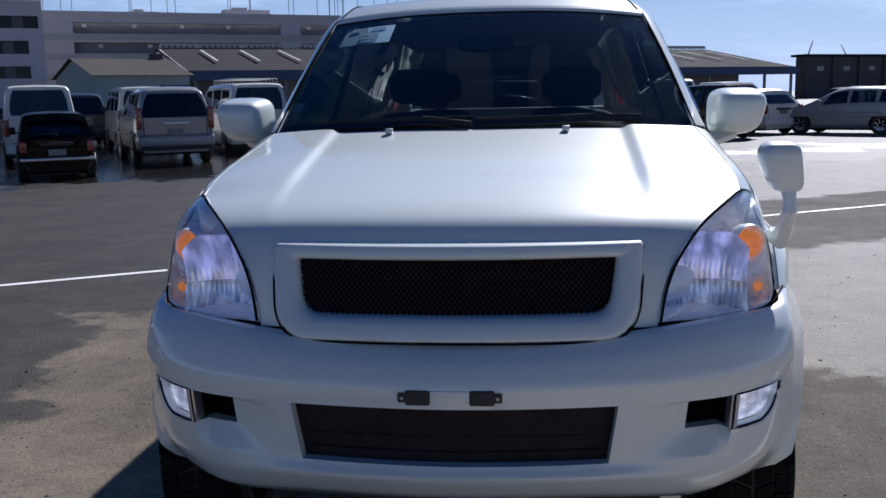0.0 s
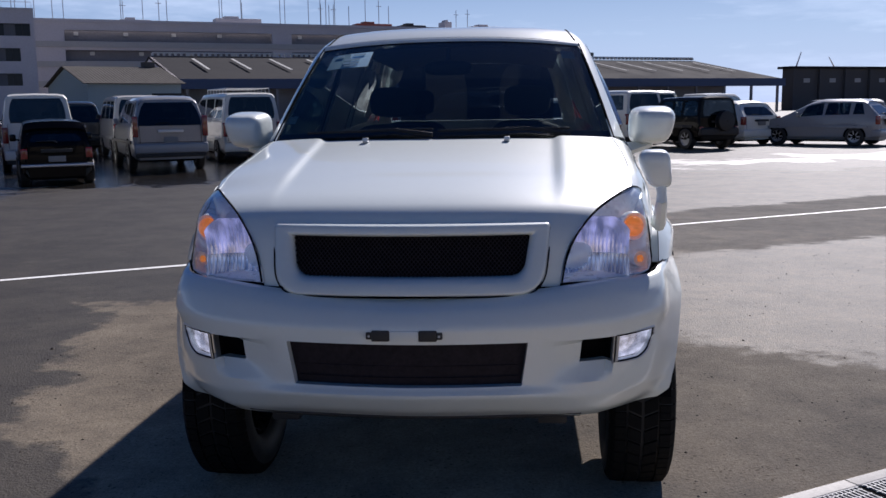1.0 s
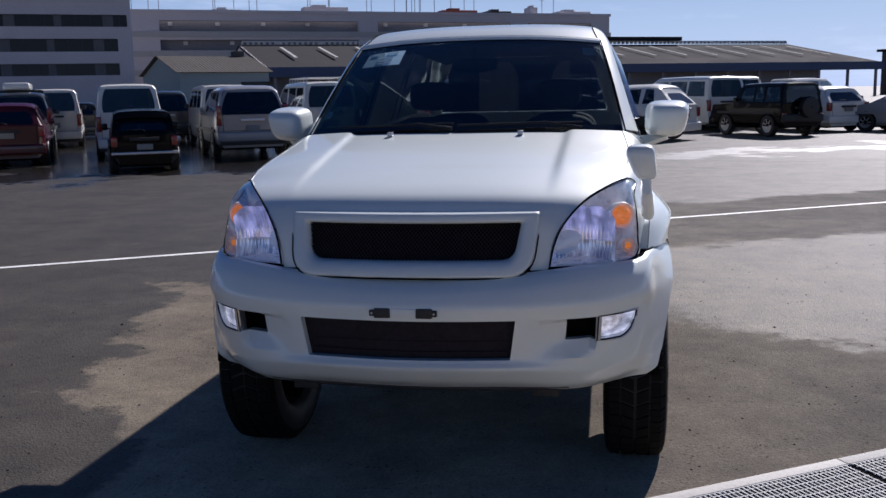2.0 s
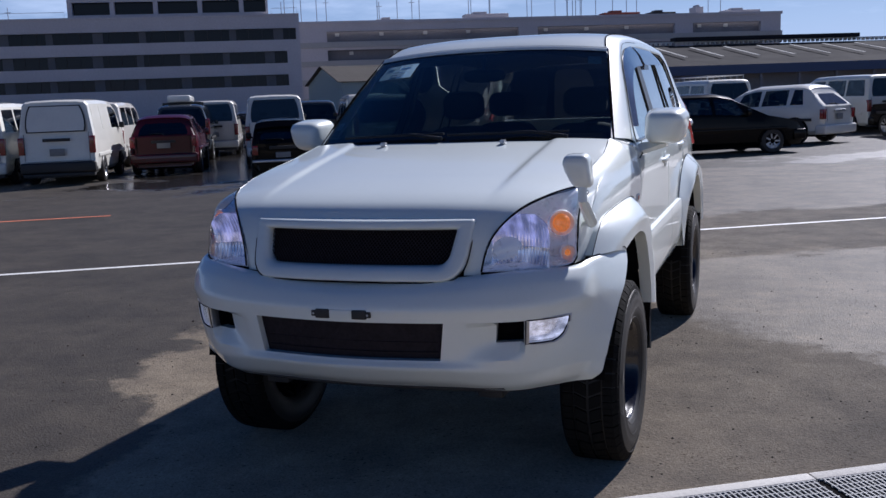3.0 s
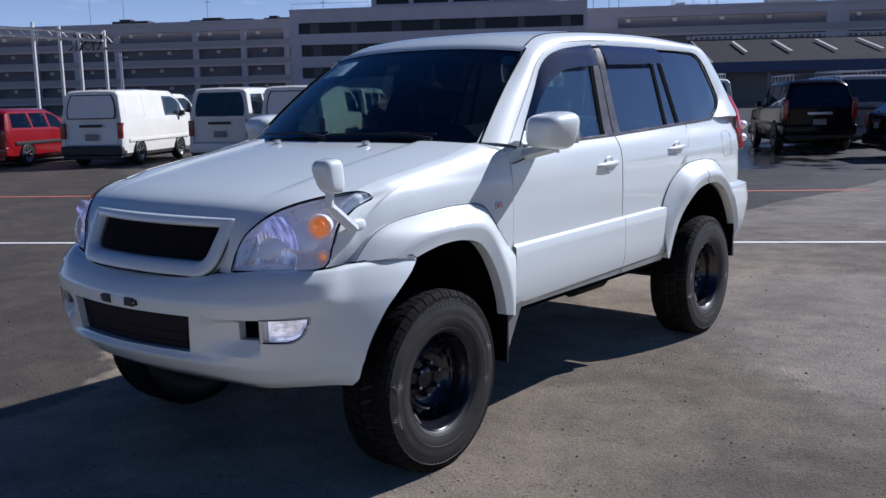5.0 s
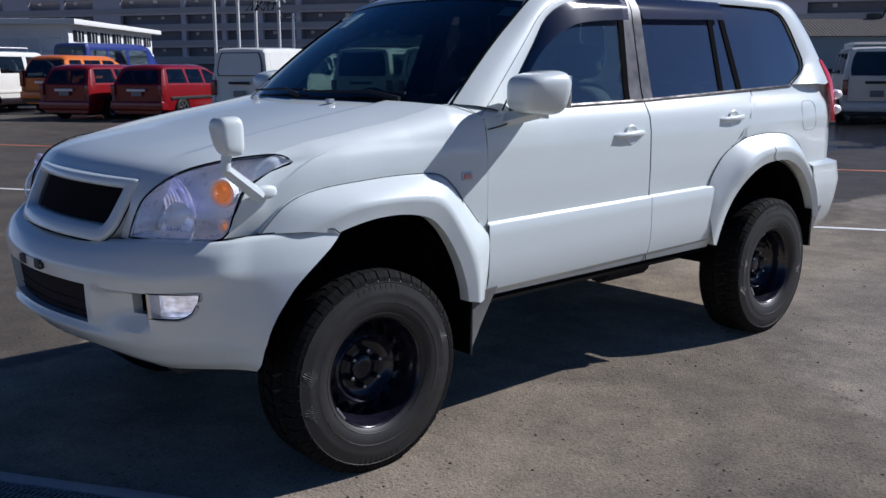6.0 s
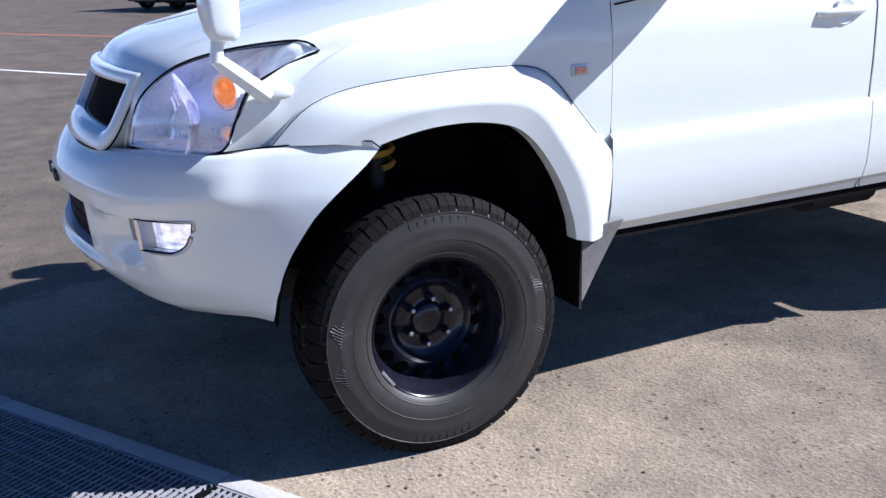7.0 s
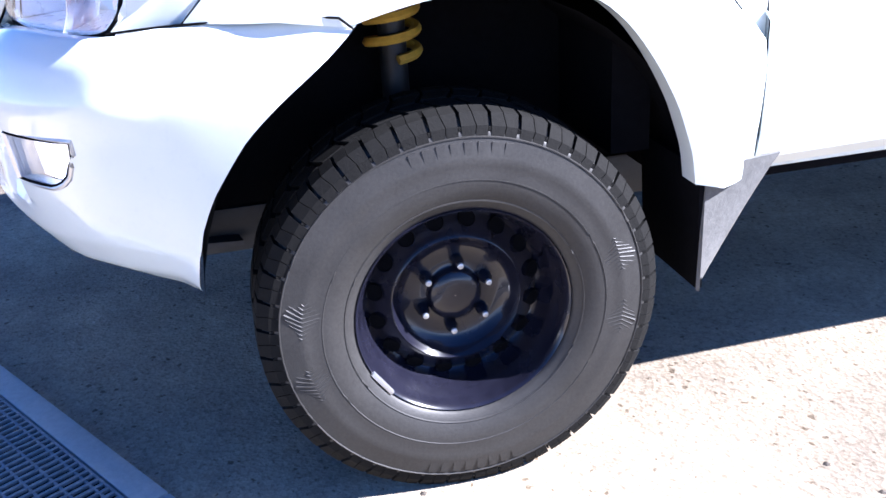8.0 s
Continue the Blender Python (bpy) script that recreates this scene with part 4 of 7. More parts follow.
    if blank:
        inner = [[Vector((p.x * 0.95, p.y - 0.006, lerp((z0 + z1) / 2, p.z, 0.92))) for p in r] for r in rim]
        bm = bmesh.new()
        sheet(bm, inner)
        part("rear_panel", thicken(bm, 0.006), col, v)
    if not blank:
        part("rear_wiper", tube(bmesh.new(), [rear(0.02, z0 - 0.01, 0.03), rear(-0.05, lerp(z0, z1, 0.12), 0.03), rear(-0.36, lerp(z0, z1, 0.10), 0.028)], [0.016, 0.011, 0.008], 6), BLACK, v)
    for sx in (-1, 1):
        part("tailgate_seam", tube(bmesh.new(), [rear(sx * w * 0.86 * k["st"][0][3], z, 0.008) for z in (k["gap"] + 0.35, belt - 0.05, belt + 0.02)], 0.005, 5), MATT, v)
    # bumper, plate, handle
    zb = 0.42 if kind not in ("suv", "jeep") else 0.58
    bm = bmesh.new()
    if kind == "mini":
        box(bm, -w * 0.98, w * 0.98, -0.09, 0.02, zb - 0.04, zb + 0.025, 0.02, 3)
    else:
        box(bm, -w * 0.98, w * 0.98, -0.07, 0.25, zb - 0.13, zb + 0.12, 0.05, 3)
    bump_mat = BLACK if (kind == "van" and blank) or kind == "jeep" else CHROME_DULL if kind == "mini" else col
    part("rear_bumper", bm, bump_mat, v)
    if kind in ("van", "suv"):
        part("bumper_skirt", box(bmesh.new(), -w * 0.93, w * 0.93, -0.045, 0.2, zb - 0.22, zb - 0.131, 0.03), BLACK, v, "black plastic skirt")
        part("tailgate_seam", box(bmesh.new(), -w * 0.86, w * 0.86, -0.012, 0.02, zb + 0.135, zb + 0.143), MATT, v)
    bm = bmesh.new()
    box(bm, -w * 0.97, w * 0.97, L - 0.3, L + 0.03, 0.32, 0.58, 0.05, 3)
    part("front_bumper", bm, col, v)
    pl = part("number_plate", box(bmesh.new(), -0.165, 0.165, -0.02, 0.0, 0.68 if kind != "mini" else 0.48, 0.845 if kind != "mini" else 0.60, 0.005), PLATE, v)
    part("grip", box(bmesh.new(), -0.30, 0.30, -0.028, 0.02, belt - 0.17, belt - 0.10, 0.012), BLACK if kind in ("van", "jeep", "hatch", "mini") else CHROME_DULL, v, "tailgate grip")
    bm = bmesh.new()
    box(bm, -w * 0.8, w * 0.8, 0.3, L - 0.3, k["gap"] - 0.06, k["gap"] + 0.1)
    part("underbody", bm, MATT, v)
    key = (k["r"], 0.20)
    for y in k["axles"]:
        for sx in (-1, 1):
            arch = bmesh.new()
            rr = k["r"] + 0.05
            pts = [(sx * (w + 0.006), y + rr * math.cos(a), max(k["gap"], k["r"] + rr * math.sin(a))) for a in [math.pi * i / 14 for i in range(15)]]
            c = arch.verts.new((sx * (w + 0.006), y, k["gap"]))
            ring = [arch.verts.new(p) for p in pts]
            for a, b in zip(ring, ring[1:]):
                arch.faces.new((c, a, b))
            part("wheel_arch", thicken(arch, 0.01), MATT, v)
            wm = pose(sx * (w - 0.075), y, k["r"], 0, 0, 0 if sx > 0 else 180)
            if key not in WHEELS:
                WHEELS[key] = far_wheel(*key)
                wh = WHEELS[key]
                wh.matrix_basis = wm
            else:
                wh = copy_thing(WHEELS[key], wm)
            wh.parent = v
    if rack:
        bm = bmesh.new()
        for sx in (-1, 1):
            tube(bm, [(sx * (wt - 0.08), 0.4, k["top"] + 0.13), (sx * (wt - 0.08), L * 0.62, k["top"] + 0.13)], 0.018, 6)
        for i in range(7):
            y = lerp(0.4, L * 0.62, i / 6)
            tube(bm, [(-wt + 0.08, y, k["top"] + 0.13), (wt - 0.08, y, k["top"] + 0.13)], 0.014, 6)
            for sx in (-1, 1):
                tube(bm, [(sx * (wt - 0.08), y, k["top"] - 0.04), (sx * (wt - 0.08), y, k["top"] + 0.13)], 0.012, 6)
        part("roof_rack", bm, CHROME_DULL, v)
    if roofbox:
        part("roof_box", box(bmesh.new(), -0.45, 0.3, 0.7, 2.4, k["top"] + 0.08, k["top"] + 0.30, 0.08, 3), PAINTS["white"], v, "white roof box")
        for y in (0.9, 2.0):
            part("roof_bar", box(bmesh.new(), -0.62, 0.62, y, y + 0.06, k["top"] - 0.02, k["top"] + 0.075), BLACK, v)
    if spare:
        bm = bmesh.new()
        lathe(bm, [(-0.24, 0.02), (-0.24, 0.24), (-0.22, 0.31), (-0.05, 0.33), (0.0, 0.30)], 26, "y")
        bmesh.ops.translate(bm, verts=bm.verts[:], vec=(0.12, 0, 0.90))
        part("spare_wheel_cover", bm, BLACK, v)
    return v


def park(kind, paint, s0, n, label, turn=0.0, **kw):
    """Parks a vehicle with the left end of its rear at s0 along the row."""
    return vehicle(kind, paint, label, lot(s0 + KINDS[kind]["w"], n, 0, turn), **kw)


park("van", "white", -10.25, 21.2, "white panel van with blank rear sides", blank=True, category="van")
park("van", "white", -7.15, 22.0, "white van with dark rear window", category="van")
park("van", "white", -5.05, 21.4, "white panel van with blank tailgate panel", blank=True, category="van")
park("hatch", "crimson", -2.95, 23.6, "dark red hatchback with tinted rear window")
park("van", "cream", -5.3, 27.5, "aged white van in the second row", category="van")
park("suv", "dark", -3.1, 30.0, "dark people carrier with white roof box", roofbox=True)
park("mini", "black", 0.17, 20.0, "small black classic saloon with chrome bumper")
park("van", "white", -0.08, 25.2, "white van behind a small black car", category="van")
park("suv", "silver", 2.72, 22.9, "silver off-road car with dark rear window")
park("van", "cream", 3.0, 29.4, "cream white van in the second row", category="van")
park("van", "white", 5.55, 26.0, "white van with roof rack", rack=True, category="van")
park("suv", "black", 7.95, 23.3, "black off-road car with roof rails", rack=True)
park("van", "silver", 9.75, 25.6, "silver van with dark rear window", rack=True, category="van")
park("hatch", "black", 8.65, 21.0, "black hatchback parked sideways", turn=-90)
park("crossover", "white", 15.55, 23.0, "white crossover car with rounded tail", turn=30)
park("van", "white", 20.4, 27.5, "white van catching the sun", category="van")
park("van", "white", 22.4, 29.0, "white van in the second row", category="van")
park("jeep", "black", 19.5, 22.5, "black short off-road car with spare wheel", spare=True)
park("hatch", "white", 22.6, 24.0, "white estate car beside a black off-road car")
park("hatch", "silver", 25.1, 21.0, "silver hatchback with alloy wheels", turn=22)
park("wagon", "red", -13.4, 21.2, "red estate car beside a white van")
park("wagon", "red", -15.6, 21.0, "red estate car with dark rear window")
park("suv", "orange", -18.9, 24.0, "orange off-road car behind red estate cars")
park("van", "white", -21.65, 23.0, "white van with roof rack", rack=True, category="van")
park("suv", "black", -23.95, 23.0, "black off-road car beside a white van")
park("suv", "dark", -26.2, 23.5, "dark grey off-road car")
park("tallvan", "blue", -22.3, 29.5, "tall blue van in the second row", category="van")
park("wagon", "dark", 26.5, 30.0, "dark estate car in the second row", turn=-60)
park("van", "white", 33.0, 40.0, "long white van in the back row", turn=-70, category="van")
park("hatch", "cream", 31.0, 27.0, "pale beige hatchback in the back row", turn=-50)
park("wagon", "black", 36.0, 34.0, "black estate car in the back row", turn=-60)
park("van", "cream", -2.2, 33.0, "aged white van down the lane", category="van")
park("hatch", "dark", -1.6, 40.0, "dark hatchback down the lane")
park("wagon", "dark", 6.5, 33.0, "dark estate car behind white vans")
park("van", "white", 14.1, 26.5, "white van with roof rack in the second row", rack=True, category="van")
park("suv", "dark", 1.4, 34.0, "dark off-road car in the second row")
park("van", "white", -8.4, 31.0, "white van in the second row beside others", category="van")
park("hatch", "dark", -9.3, 28.5, "dark hatchback between white vans")
park("van", "white", -13.5, 30.0, "white high van in the second row", category="van")


# ---- the white off-road car: x to its left side, y to its rear, z up ----
SUV = thing("suv_car", "white lifted off-road car with black steel wheels", "car", pose(0.088, 2.84, 0, 0, 0, -5.7))
FRONT_AXLE, REAR_AXLE, TYRE_R = 0.087, 2.86, 0.382
SIDE = [(0.40, 0.80), (0.50, 0.825), (0.545, 0.838), (0.60, 0.858), (0.84, 0.862), (1.0, 0.866), (1.17, 0.863), (1.25, 0.850), (1.29, 0.828), (1.325, 0.805), (1.76, 0.668), (1.82, 0.625), (1.88, 0.55)]
NOSE_IN = [(-0.60, 0.17), (-0.45, 0.09), (-0.33, 0.052), (-0.18, 0.035), (0.0, 0.02), (0.3, 0.006), (0.6, 0.0)]
TAIL_IN = [(2.9, 0.0), (3.3, 0.012), (3.55, 0.035), (3.66, 0.07), (3.75, 0.14)]


def flank(y, z):
    return table(SIDE, z) - table(NOSE_IN, y) - table(TAIL_IN, y)


def on_side(pts, proud=0.0):
    return [Vector((flank(y, z) + proud, y, z)) for y, z in pts]


def both(build):
    for sx in (1, -1):
        build(sx)


# -- bonnet --
BONNET_EDGE = [(0.479, -0.630, 0.900), (0.493, -0.613, 0.985), (0.524, -0.584, 1.055), (0.591, -0.508, 1.125), (0.669, -0.384, 1.165), (0.741, -0.235, 1.183), (0.752, -0.10, 1.218), (0.756, 0.10, 1.251), (0.757, 0.30, 1.280), (0.737, 0.53, 1.330)]
BONNET_MID = [(0, -0.672, 0.905), (0, -0.656, 0.985), (0, -0.634, 1.050), (0, -0.606, 1.100), (0, -0.568, 1.139), (0, -0.515, 1.166), (0, -0.44, 1.192), (0, -0.29, 1.230), (0, -0.14, 1.260), (0, 0.10, 1.306), (0, 0.37, 1.350)]


def bonnet():
    e, c = spline(BONNET_EDGE, 46), spline(BONNET_MID, 46)
    ks = [i / 64 for i in range(65)]
    rows = []
    for j, (p, q) in enumerate(zip(e, c)):
        far = min(1.0, max(0.0, (q.y + 0.55) / 0.35))
        row = []
        for k in ks:
            x = p.x * k
            v = Vector((x, lerp(q.y, p.y, k ** 2.2), lerp(q.z, p.z, k ** 3.0)))
            # the middle lies a little lower than the sides
            crease = lerp(0.475, 0.500, j / 45)
            v.z -= far * 0.0065 * (1 - math.tanh((x - crease) / 0.012))
            row.append(v)
        rows.append(row)
    bm = bmesh.new()
    full = [[Vector((-p.x, p.y, p.z)) for p in r[:0:-1]] + r for r in rows]
    sheet(bm, full)
    # the nose falls back behind the grille
    for v in bm.verts:
        if abs(v.co.x) < lerp(0.416, 0.440, (v.co.z - 0.887) / 0.213) and v.co.z < 1.085 and v.co.y < -0.5:
            v.co.y += 0.07
    part("bonnet", thicken(bm, 0.006), WHITE, SUV, angle=50)
    # washer nozzles
    for sx in (-1, 1):
        n = part("washer_nozzle", box(bmesh.new(), sx * 0.295 - 0.012, sx * 0.295 + 0.012, 0.315, 0.345, 1.328, 1.346, 0.004), CHROME_DULL, SUV)
    # shut line filler under the panel gaps
    e2 = spline(BONNET_EDGE, 40)
    for sx in (-1, 1):
        bm = bmesh.new()
        tube(bm, [Vector((sx * (p.x + 0.003), p.y, p.z - 0.005)) for p in e2], 0.0018, 6)
        part("shut_line", bm, MATT, SUV)


bonnet()


# -- grille: body-coloured frame with black mesh --
def grille():
    def face(x, z, back=0.0):
        return Vector((x, -0.738 + 0.28 * x * x + (z - 0.885) * 0.50 + back, z))

    outer = [(-0.452, 1.100, 0.014), (0.452, 1.100, 0.014), (0.426, 0.887, 0.085), (-0.426, 0.887, 0.085)]
    inner = [(-0.385, 1.062, 0.008), (0.385, 1.062, 0.008), (0.364, 0.939, 0.045), (-0.364, 0.939, 0.045)]

    def loop(poly, grow=0.0):
        """Rounded outline; every corner and side has the same share of points."""
        pts = [Vector((x + math.copysign(grow, x), z + (grow if z > 1 else -grow))) for x, z, r in poly]
        out, m = [], len(poly)
        for k in range(m):
            a, b, c = pts[k - 1], pts[k], pts[(k + 1) % m]
            r = poly[k][2]
            p, q = b + (a - b).normalized() * r, b + (c - b).normalized() * r
            out += [p * (1 - u) ** 2 + b * 2 * u * (1 - u) + q * u * u for u in [w / 7 for w in range(8)]]
            e = c + (b - c).normalized() * poly[(k + 1) % m][2]
            cnt = 24 if k % 2 == 0 else 8
            out += [q.lerp(e, w / cnt) for w in range(1, cnt)]
        return [(v.x, v.y) for v in out]

    o, i = loop(outer), loop(inner)

    def band(k, back):
        return [face(lerp(x, u, k), lerp(z, v, k), back) for (x, z), (u, v) in zip(o, i)]

    rows = [band(0, 0.07), band(0, 0.006), band(0.03, -0.004), band(0.10, -0.010), band(0.2, -0.0125), band(0.66, -0.011), band(0.82, -0.007), band(0.94, 0.004), band(1, 0.014), band(1, 0.040)]
    bm = bmesh.new()
    sheet(bm, rows, closed=True)
    part("grille_surround", bm, WHITE, SUV, angle=60)
    bm = bmesh.new()
    o2 = loop(outer, 0.004)
    o2 = [p for p in o2[8:] if p[1] < 1.09]
    tube(bm, [face(x, z, 0.004) for x, z in o2], 0.0026, 6)
    part("shut_line", bm, MATT, SUV)
    bm = bmesh.new()
    sheet(bm, [[face(lerp(-0.40, 0.40, k / 12), z, 0.038) for k in range(13)] for z in (0.93, 0.99, 1.08)])
    back = part("grille_backing", thicken(bm, 0.004), MATT, SUV)
    # woven wire mesh
    bm = bmesh.new()
    step = 0.0135
    n = int(1.1 / step)
    for sgn in (-1, 1):
        for k in range(n):
            x0 = -0.55 + k * step
            seg = []
            for q in range(6):
                z = lerp(0.938, 1.07, q / 5)
                x = x0 + sgn * (z - 1.0) * 0.9
                if abs(x) < 0.40:
                    seg.append((x, z))
            for (xa, za), (xb, zb) in zip(seg, seg[1:]):
                a, b = face(xa, za, 0.026), face(xb, zb, 0.026)
                t = Vector((0.0018, 0, 0))
                bm.faces.new([bm.verts.new(p) for p in (a - t, a + t, b + t, b - t)])
    part("grille_mesh", bm, MESHBLACK, SUV, "black wire mesh")


grille()


# -- front bumper: rows of (height at the middle, height at the corner, plan points) --
BUMPER = [
    (0.879, 0.930, [(0, -0.716), (0.38, -0.672), (0.60, -0.600), (0.780, -0.462), (0.830, -0.335), (0.906, -0.085)]),
    (0.870, 0.918, [(0, -0.740), (0.38, -0.698), (0.60, -0.626), (0.792, -0.480), (0.846, -0.345), (0.911, -0.070)]),
    (0.845, 0.872, [(0, -0.778), (0.38, -0.737), (0.61, -0.664), (0.804, -0.515), (0.856, -0.362), (0.925, -0.122)]),
    (0.800, 0.805, [(0, -0.808), (0.38, -0.768), (0.63, -0.690), (0.808, -0.540), (0.862, -0.385), (0.928, -0.210)]),
    (0.750, 0.750, [(0, -0.804), (0.378, -0.764), (0.63, -0.684), (0.784, -0.548), (0.858, -0.400), (0.917, -0.266)]),
    (0.664, 0.664, [(0, -0.796), (0.366, -0.757), (0.625, -0.676), (0.775, -0.550), (0.857, -0.410), (0.902, -0.325)]),
    (0.610, 0.604, [(0, -0.792), (0.358, -0.752), (0.615, -0.666), (0.760, -0.548), (0.848, -0.415), (0.891, -0.352)]),
    (0.588, 0.565, [(0, -0.806), (0.358, -0.766), (0.605, -0.662), (0.748, -0.545), (0.840, -0.416), (0.884, -0.362)]),
    (0.570, 0.545, [(0, -0.798), (0.355, -0.758), (0.60, -0.655), (0.738, -0.542), (0.834, -0.416), (0.878, -0.368)]),
    (0.520, 0.495, [(0, -0.748), (0.350, -0.712), (0.58, -0.625), (0.708, -0.527), (0.803, -0.415), (0.866, -0.375)]),
    (0.482, 0.462, [(0, -0.680), (0.350, -0.645), (0.56, -0.580), (0.672, -0.500), (0.762, -0.410), (0.827, -0.370)]),
]
ROWSPLIT = 4
COLSPLIT = 8


def bumper_rows():
    """Fine grid of the bumper's left half; the control rows and columns keep their index."""
    wide = []
    for z0, z1, plan in BUMPER:
        pts = []
        for i, (x, y) in enumerate(plan):
            k = 0 if x < 0.34 else min(1, (x - 0.34) / 0.11)
            # the top edge dips under the headlamps
            dip = 0.014 * max(0.0, (z0 - 0.86) / 0.019) if 0.4 < x < 0.8 else 0.0
            pts.append(Vector((x, y, lerp(z0, z1, k) - dip)))
        row = []
        for i in range(len(pts) - 1):
            a, b, c, d = pts[i - 1] if i else Vector((-pts[1].x, pts[1].y, pts[1].z)), pts[i], pts[i + 1], pts[min(i + 2, len(pts) - 1)]
            for k in range(COLSPLIT):
                u = k / COLSPLIT
                row.append(0.5 * (2 * b + (c - a) * u + (2 * a - 5 * b + 4 * c - d) * u * u + (3 * b - a - 3 * c + d) * u ** 3))
        row.append(pts[-1])
        wide.append(row)
    out = []
    for j in range(len(wide) - 1):
        for k in range(ROWSPLIT):
            u = k / ROWSPLIT
            A, B, C, D = wide[max(j - 1, 0)], wide[j], wide[j + 1], wide[min(j + 2, len(wide) - 1)]
            soft = [0.5 * (2 * b + (c - a) * u + (2 * a - 5 * b + 4 * c - d) * u * u + (3 * b - a - 3 * c + d) * u ** 3) for a, b, c, d in zip(A, B, C, D)]
            out.append([p.lerp(b.lerp(c, u), 0.35) for p, b, c in zip(soft, B, C)])
    out.append(wide[-1])
    # the fog lamps' lower outer corner is rounded off
    for r in out:
        for p in r:
            k = min(1, max(0, (p.x - 0.725) / 0.06))
            p.z += 0.018 * k ** 2.2 * math.exp(-((p.z - 0.664) / 0.03) ** 2) * min(1, max(0, (0.825 - p.x) / 0.03))
    return out


def bumper():
    rows = bumper_rows()
    cs, rs = COLSPLIT, ROWSPLIT

    def hole(j, i):
        if 4 * rs <= j < 6 * rs and i < cs:
            return "mouth"
        if 4 * rs <= j < 5 * rs and cs + 5 <= i < 3 * cs:
            return "lamp"
        return ""

    full = [[Vector((-p.x, p.y, p.z)) for p in r[:0:-1]] + r for r in rows]
    half = len(rows[0]) - 1
    # hollow round each fog lamp: the surface falls back towards the intake
    for j, r in enumerate(full):
        for c, p in enumerate(r):
            i = abs(c - half)
            if 4 * rs < j < 5 * rs + 4 and cs + 1 < i <= 2 * cs:
                a = 1.0 if j <= 5 * rs else 1 - (j - 5 * rs) / 4
                b = min(1, (i - cs - 1) / 4)
                p.y += 0.048 * a * b
    # rounded lower outer corner of the fog lamp opening
    plainly = [[p.copy() for p in r] for r in full]
    for dj, di, up, inward in ((0, 0, 0.9, 0.9), (0, -1, 0.40, 0.6), (0, -2, 0.15, 0.3), (-1, 0, 0.25, 0.7), (-2, 0, 0.0, 0.4), (1, 0, 0.4, 0.3), (0, 1, 0.4, 0.3)):
        for sg in (-1, 1):
            j, c = 5 * rs + dj, half + sg * (3 * cs + di)
            fj, fc = j - up, c - sg * inward
            j0, c0 = int(math.floor(fj)), int(math.floor(fc))
            a = plainly[j0][c0].lerp(plainly[j0][c0 + 1], fc - c0)
            b = plainly[j0 + 1][c0].lerp(plainly[j0 + 1][c0 + 1], fc - c0)
            full[j][c].xyz = a.lerp(b, fj - j0)
    bm = bmesh.new()
    vs = [[bm.verts.new(p) for p in r] for r in full]
    for j in range(len(full) - 1):
        for c in range(2 * half):
            i = c - half if c >= half else half - 1 - c
            if hole(j, i):
                continue
            bm.faces.new((vs[j][c], vs[j][c + 1], vs[j + 1][c + 1], vs[j + 1][c]))
    bmesh.ops.delete(bm, geom=[v for v in bm.verts if not v.link_faces], context="VERTS")
    # inner lips of the openings
    lips = [e for e in bm.edges if len(e.link_faces) == 1 and all(0.59 < v.co.z < 0.765 and v.co.y < -0.5 for v in e.verts)]
    ex = bmesh.ops.extrude_edge_only(bm, edges=lips)
    for v in [g for g in ex["geom"] if isinstance(g, bmesh.types.BMVert)]:
        v.co.y += 0.035
        v.co.x *= 0.992
    part("front_bumper", bm, WHITE, SUV, angle=32)
    # dark mouth with bars behind
    bm = bmesh.new()
    mid = [r for r in full[4 * rs - 2:6 * rs + 3]]
    sheet(bm, [[Vector((p.x, p.y + 0.030, p.z)) for p in r[half - cs - 1:half + cs + 2]] for r in mid])
    part("lower_grille", thicken(bm, 0.004), MESHBLACK, SUV, "black mesh intake")
    for z in (0.635, 0.672, 0.710):
        bm = bmesh.new()
        tube(bm, [(x, -0.7672 + 0.29 * x * x, z) for x in [lerp(-0.345, 0.345, i / 14) for i in range(15)]], 0.002, 6)
        part("grille_bar", bm, MESHBLACK, SUV)
    for sx in (-1, 1):
        sel = [[p for p in r[half + cs + 4:half + 2 * cs + 4]] for r in full[4 * rs - 2:5 * rs + 3]]
        bm = bmesh.new()
        sheet(bm, flip([[Vector((p.x, p.y + 0.055, p.z)) for p in r] for r in sel], sx))
        part("fog_intake", thicken(bm, 0.004), MATT, SUV)
        # fog lamp with its bezel
        rowsel = [r[half + 2 * cs + 1:half + 3 * cs + 1] for r in rows_full(full, 4 * rs, 5 * rs)]
        lens = [[Vector((p.x, p.y + 0.012, p.z)) for p in r] for r in rowsel]
        bm = bmesh.new()
        sheet(bm, flip(lens, sx))
        fog = part("fog_lamp", thicken(bm, 0.004), CLEAR, SUV, "lit clear fog lamp")
        fog.visible_shadow = False
        bm = bmesh.new()
        sheet(bm, flip([[Vector((p.x, p.y + 0.045, p.z)) for p in r] for r in rowsel], sx))
        part("reflector", thicken(bm, 0.003), FOGGLOW, fog, "white lit reflector")
        edge = rowsel[0] + [r[-1] for r in rowsel[1:]] + rowsel[-1][-2::-1] + [r[0] for r in rowsel[-2:0:-1]]
        edge.append(edge[0])
        bm = bmesh.new()
        tube(bm, [(sx * p.x, p.y + 0.001, p.z) for p in edge], 0.0027, 6, cap=False)
        part("bezel", bm, MATT, fog, "black rubber seal")
        bm = bmesh.new()
        tube(bm, [(sx * lerp(0.706, p.x, 1.035), p.y + 0.007, lerp(0.707, p.z, 1.08)) for p in edge], 0.0062, 8, cap=False)
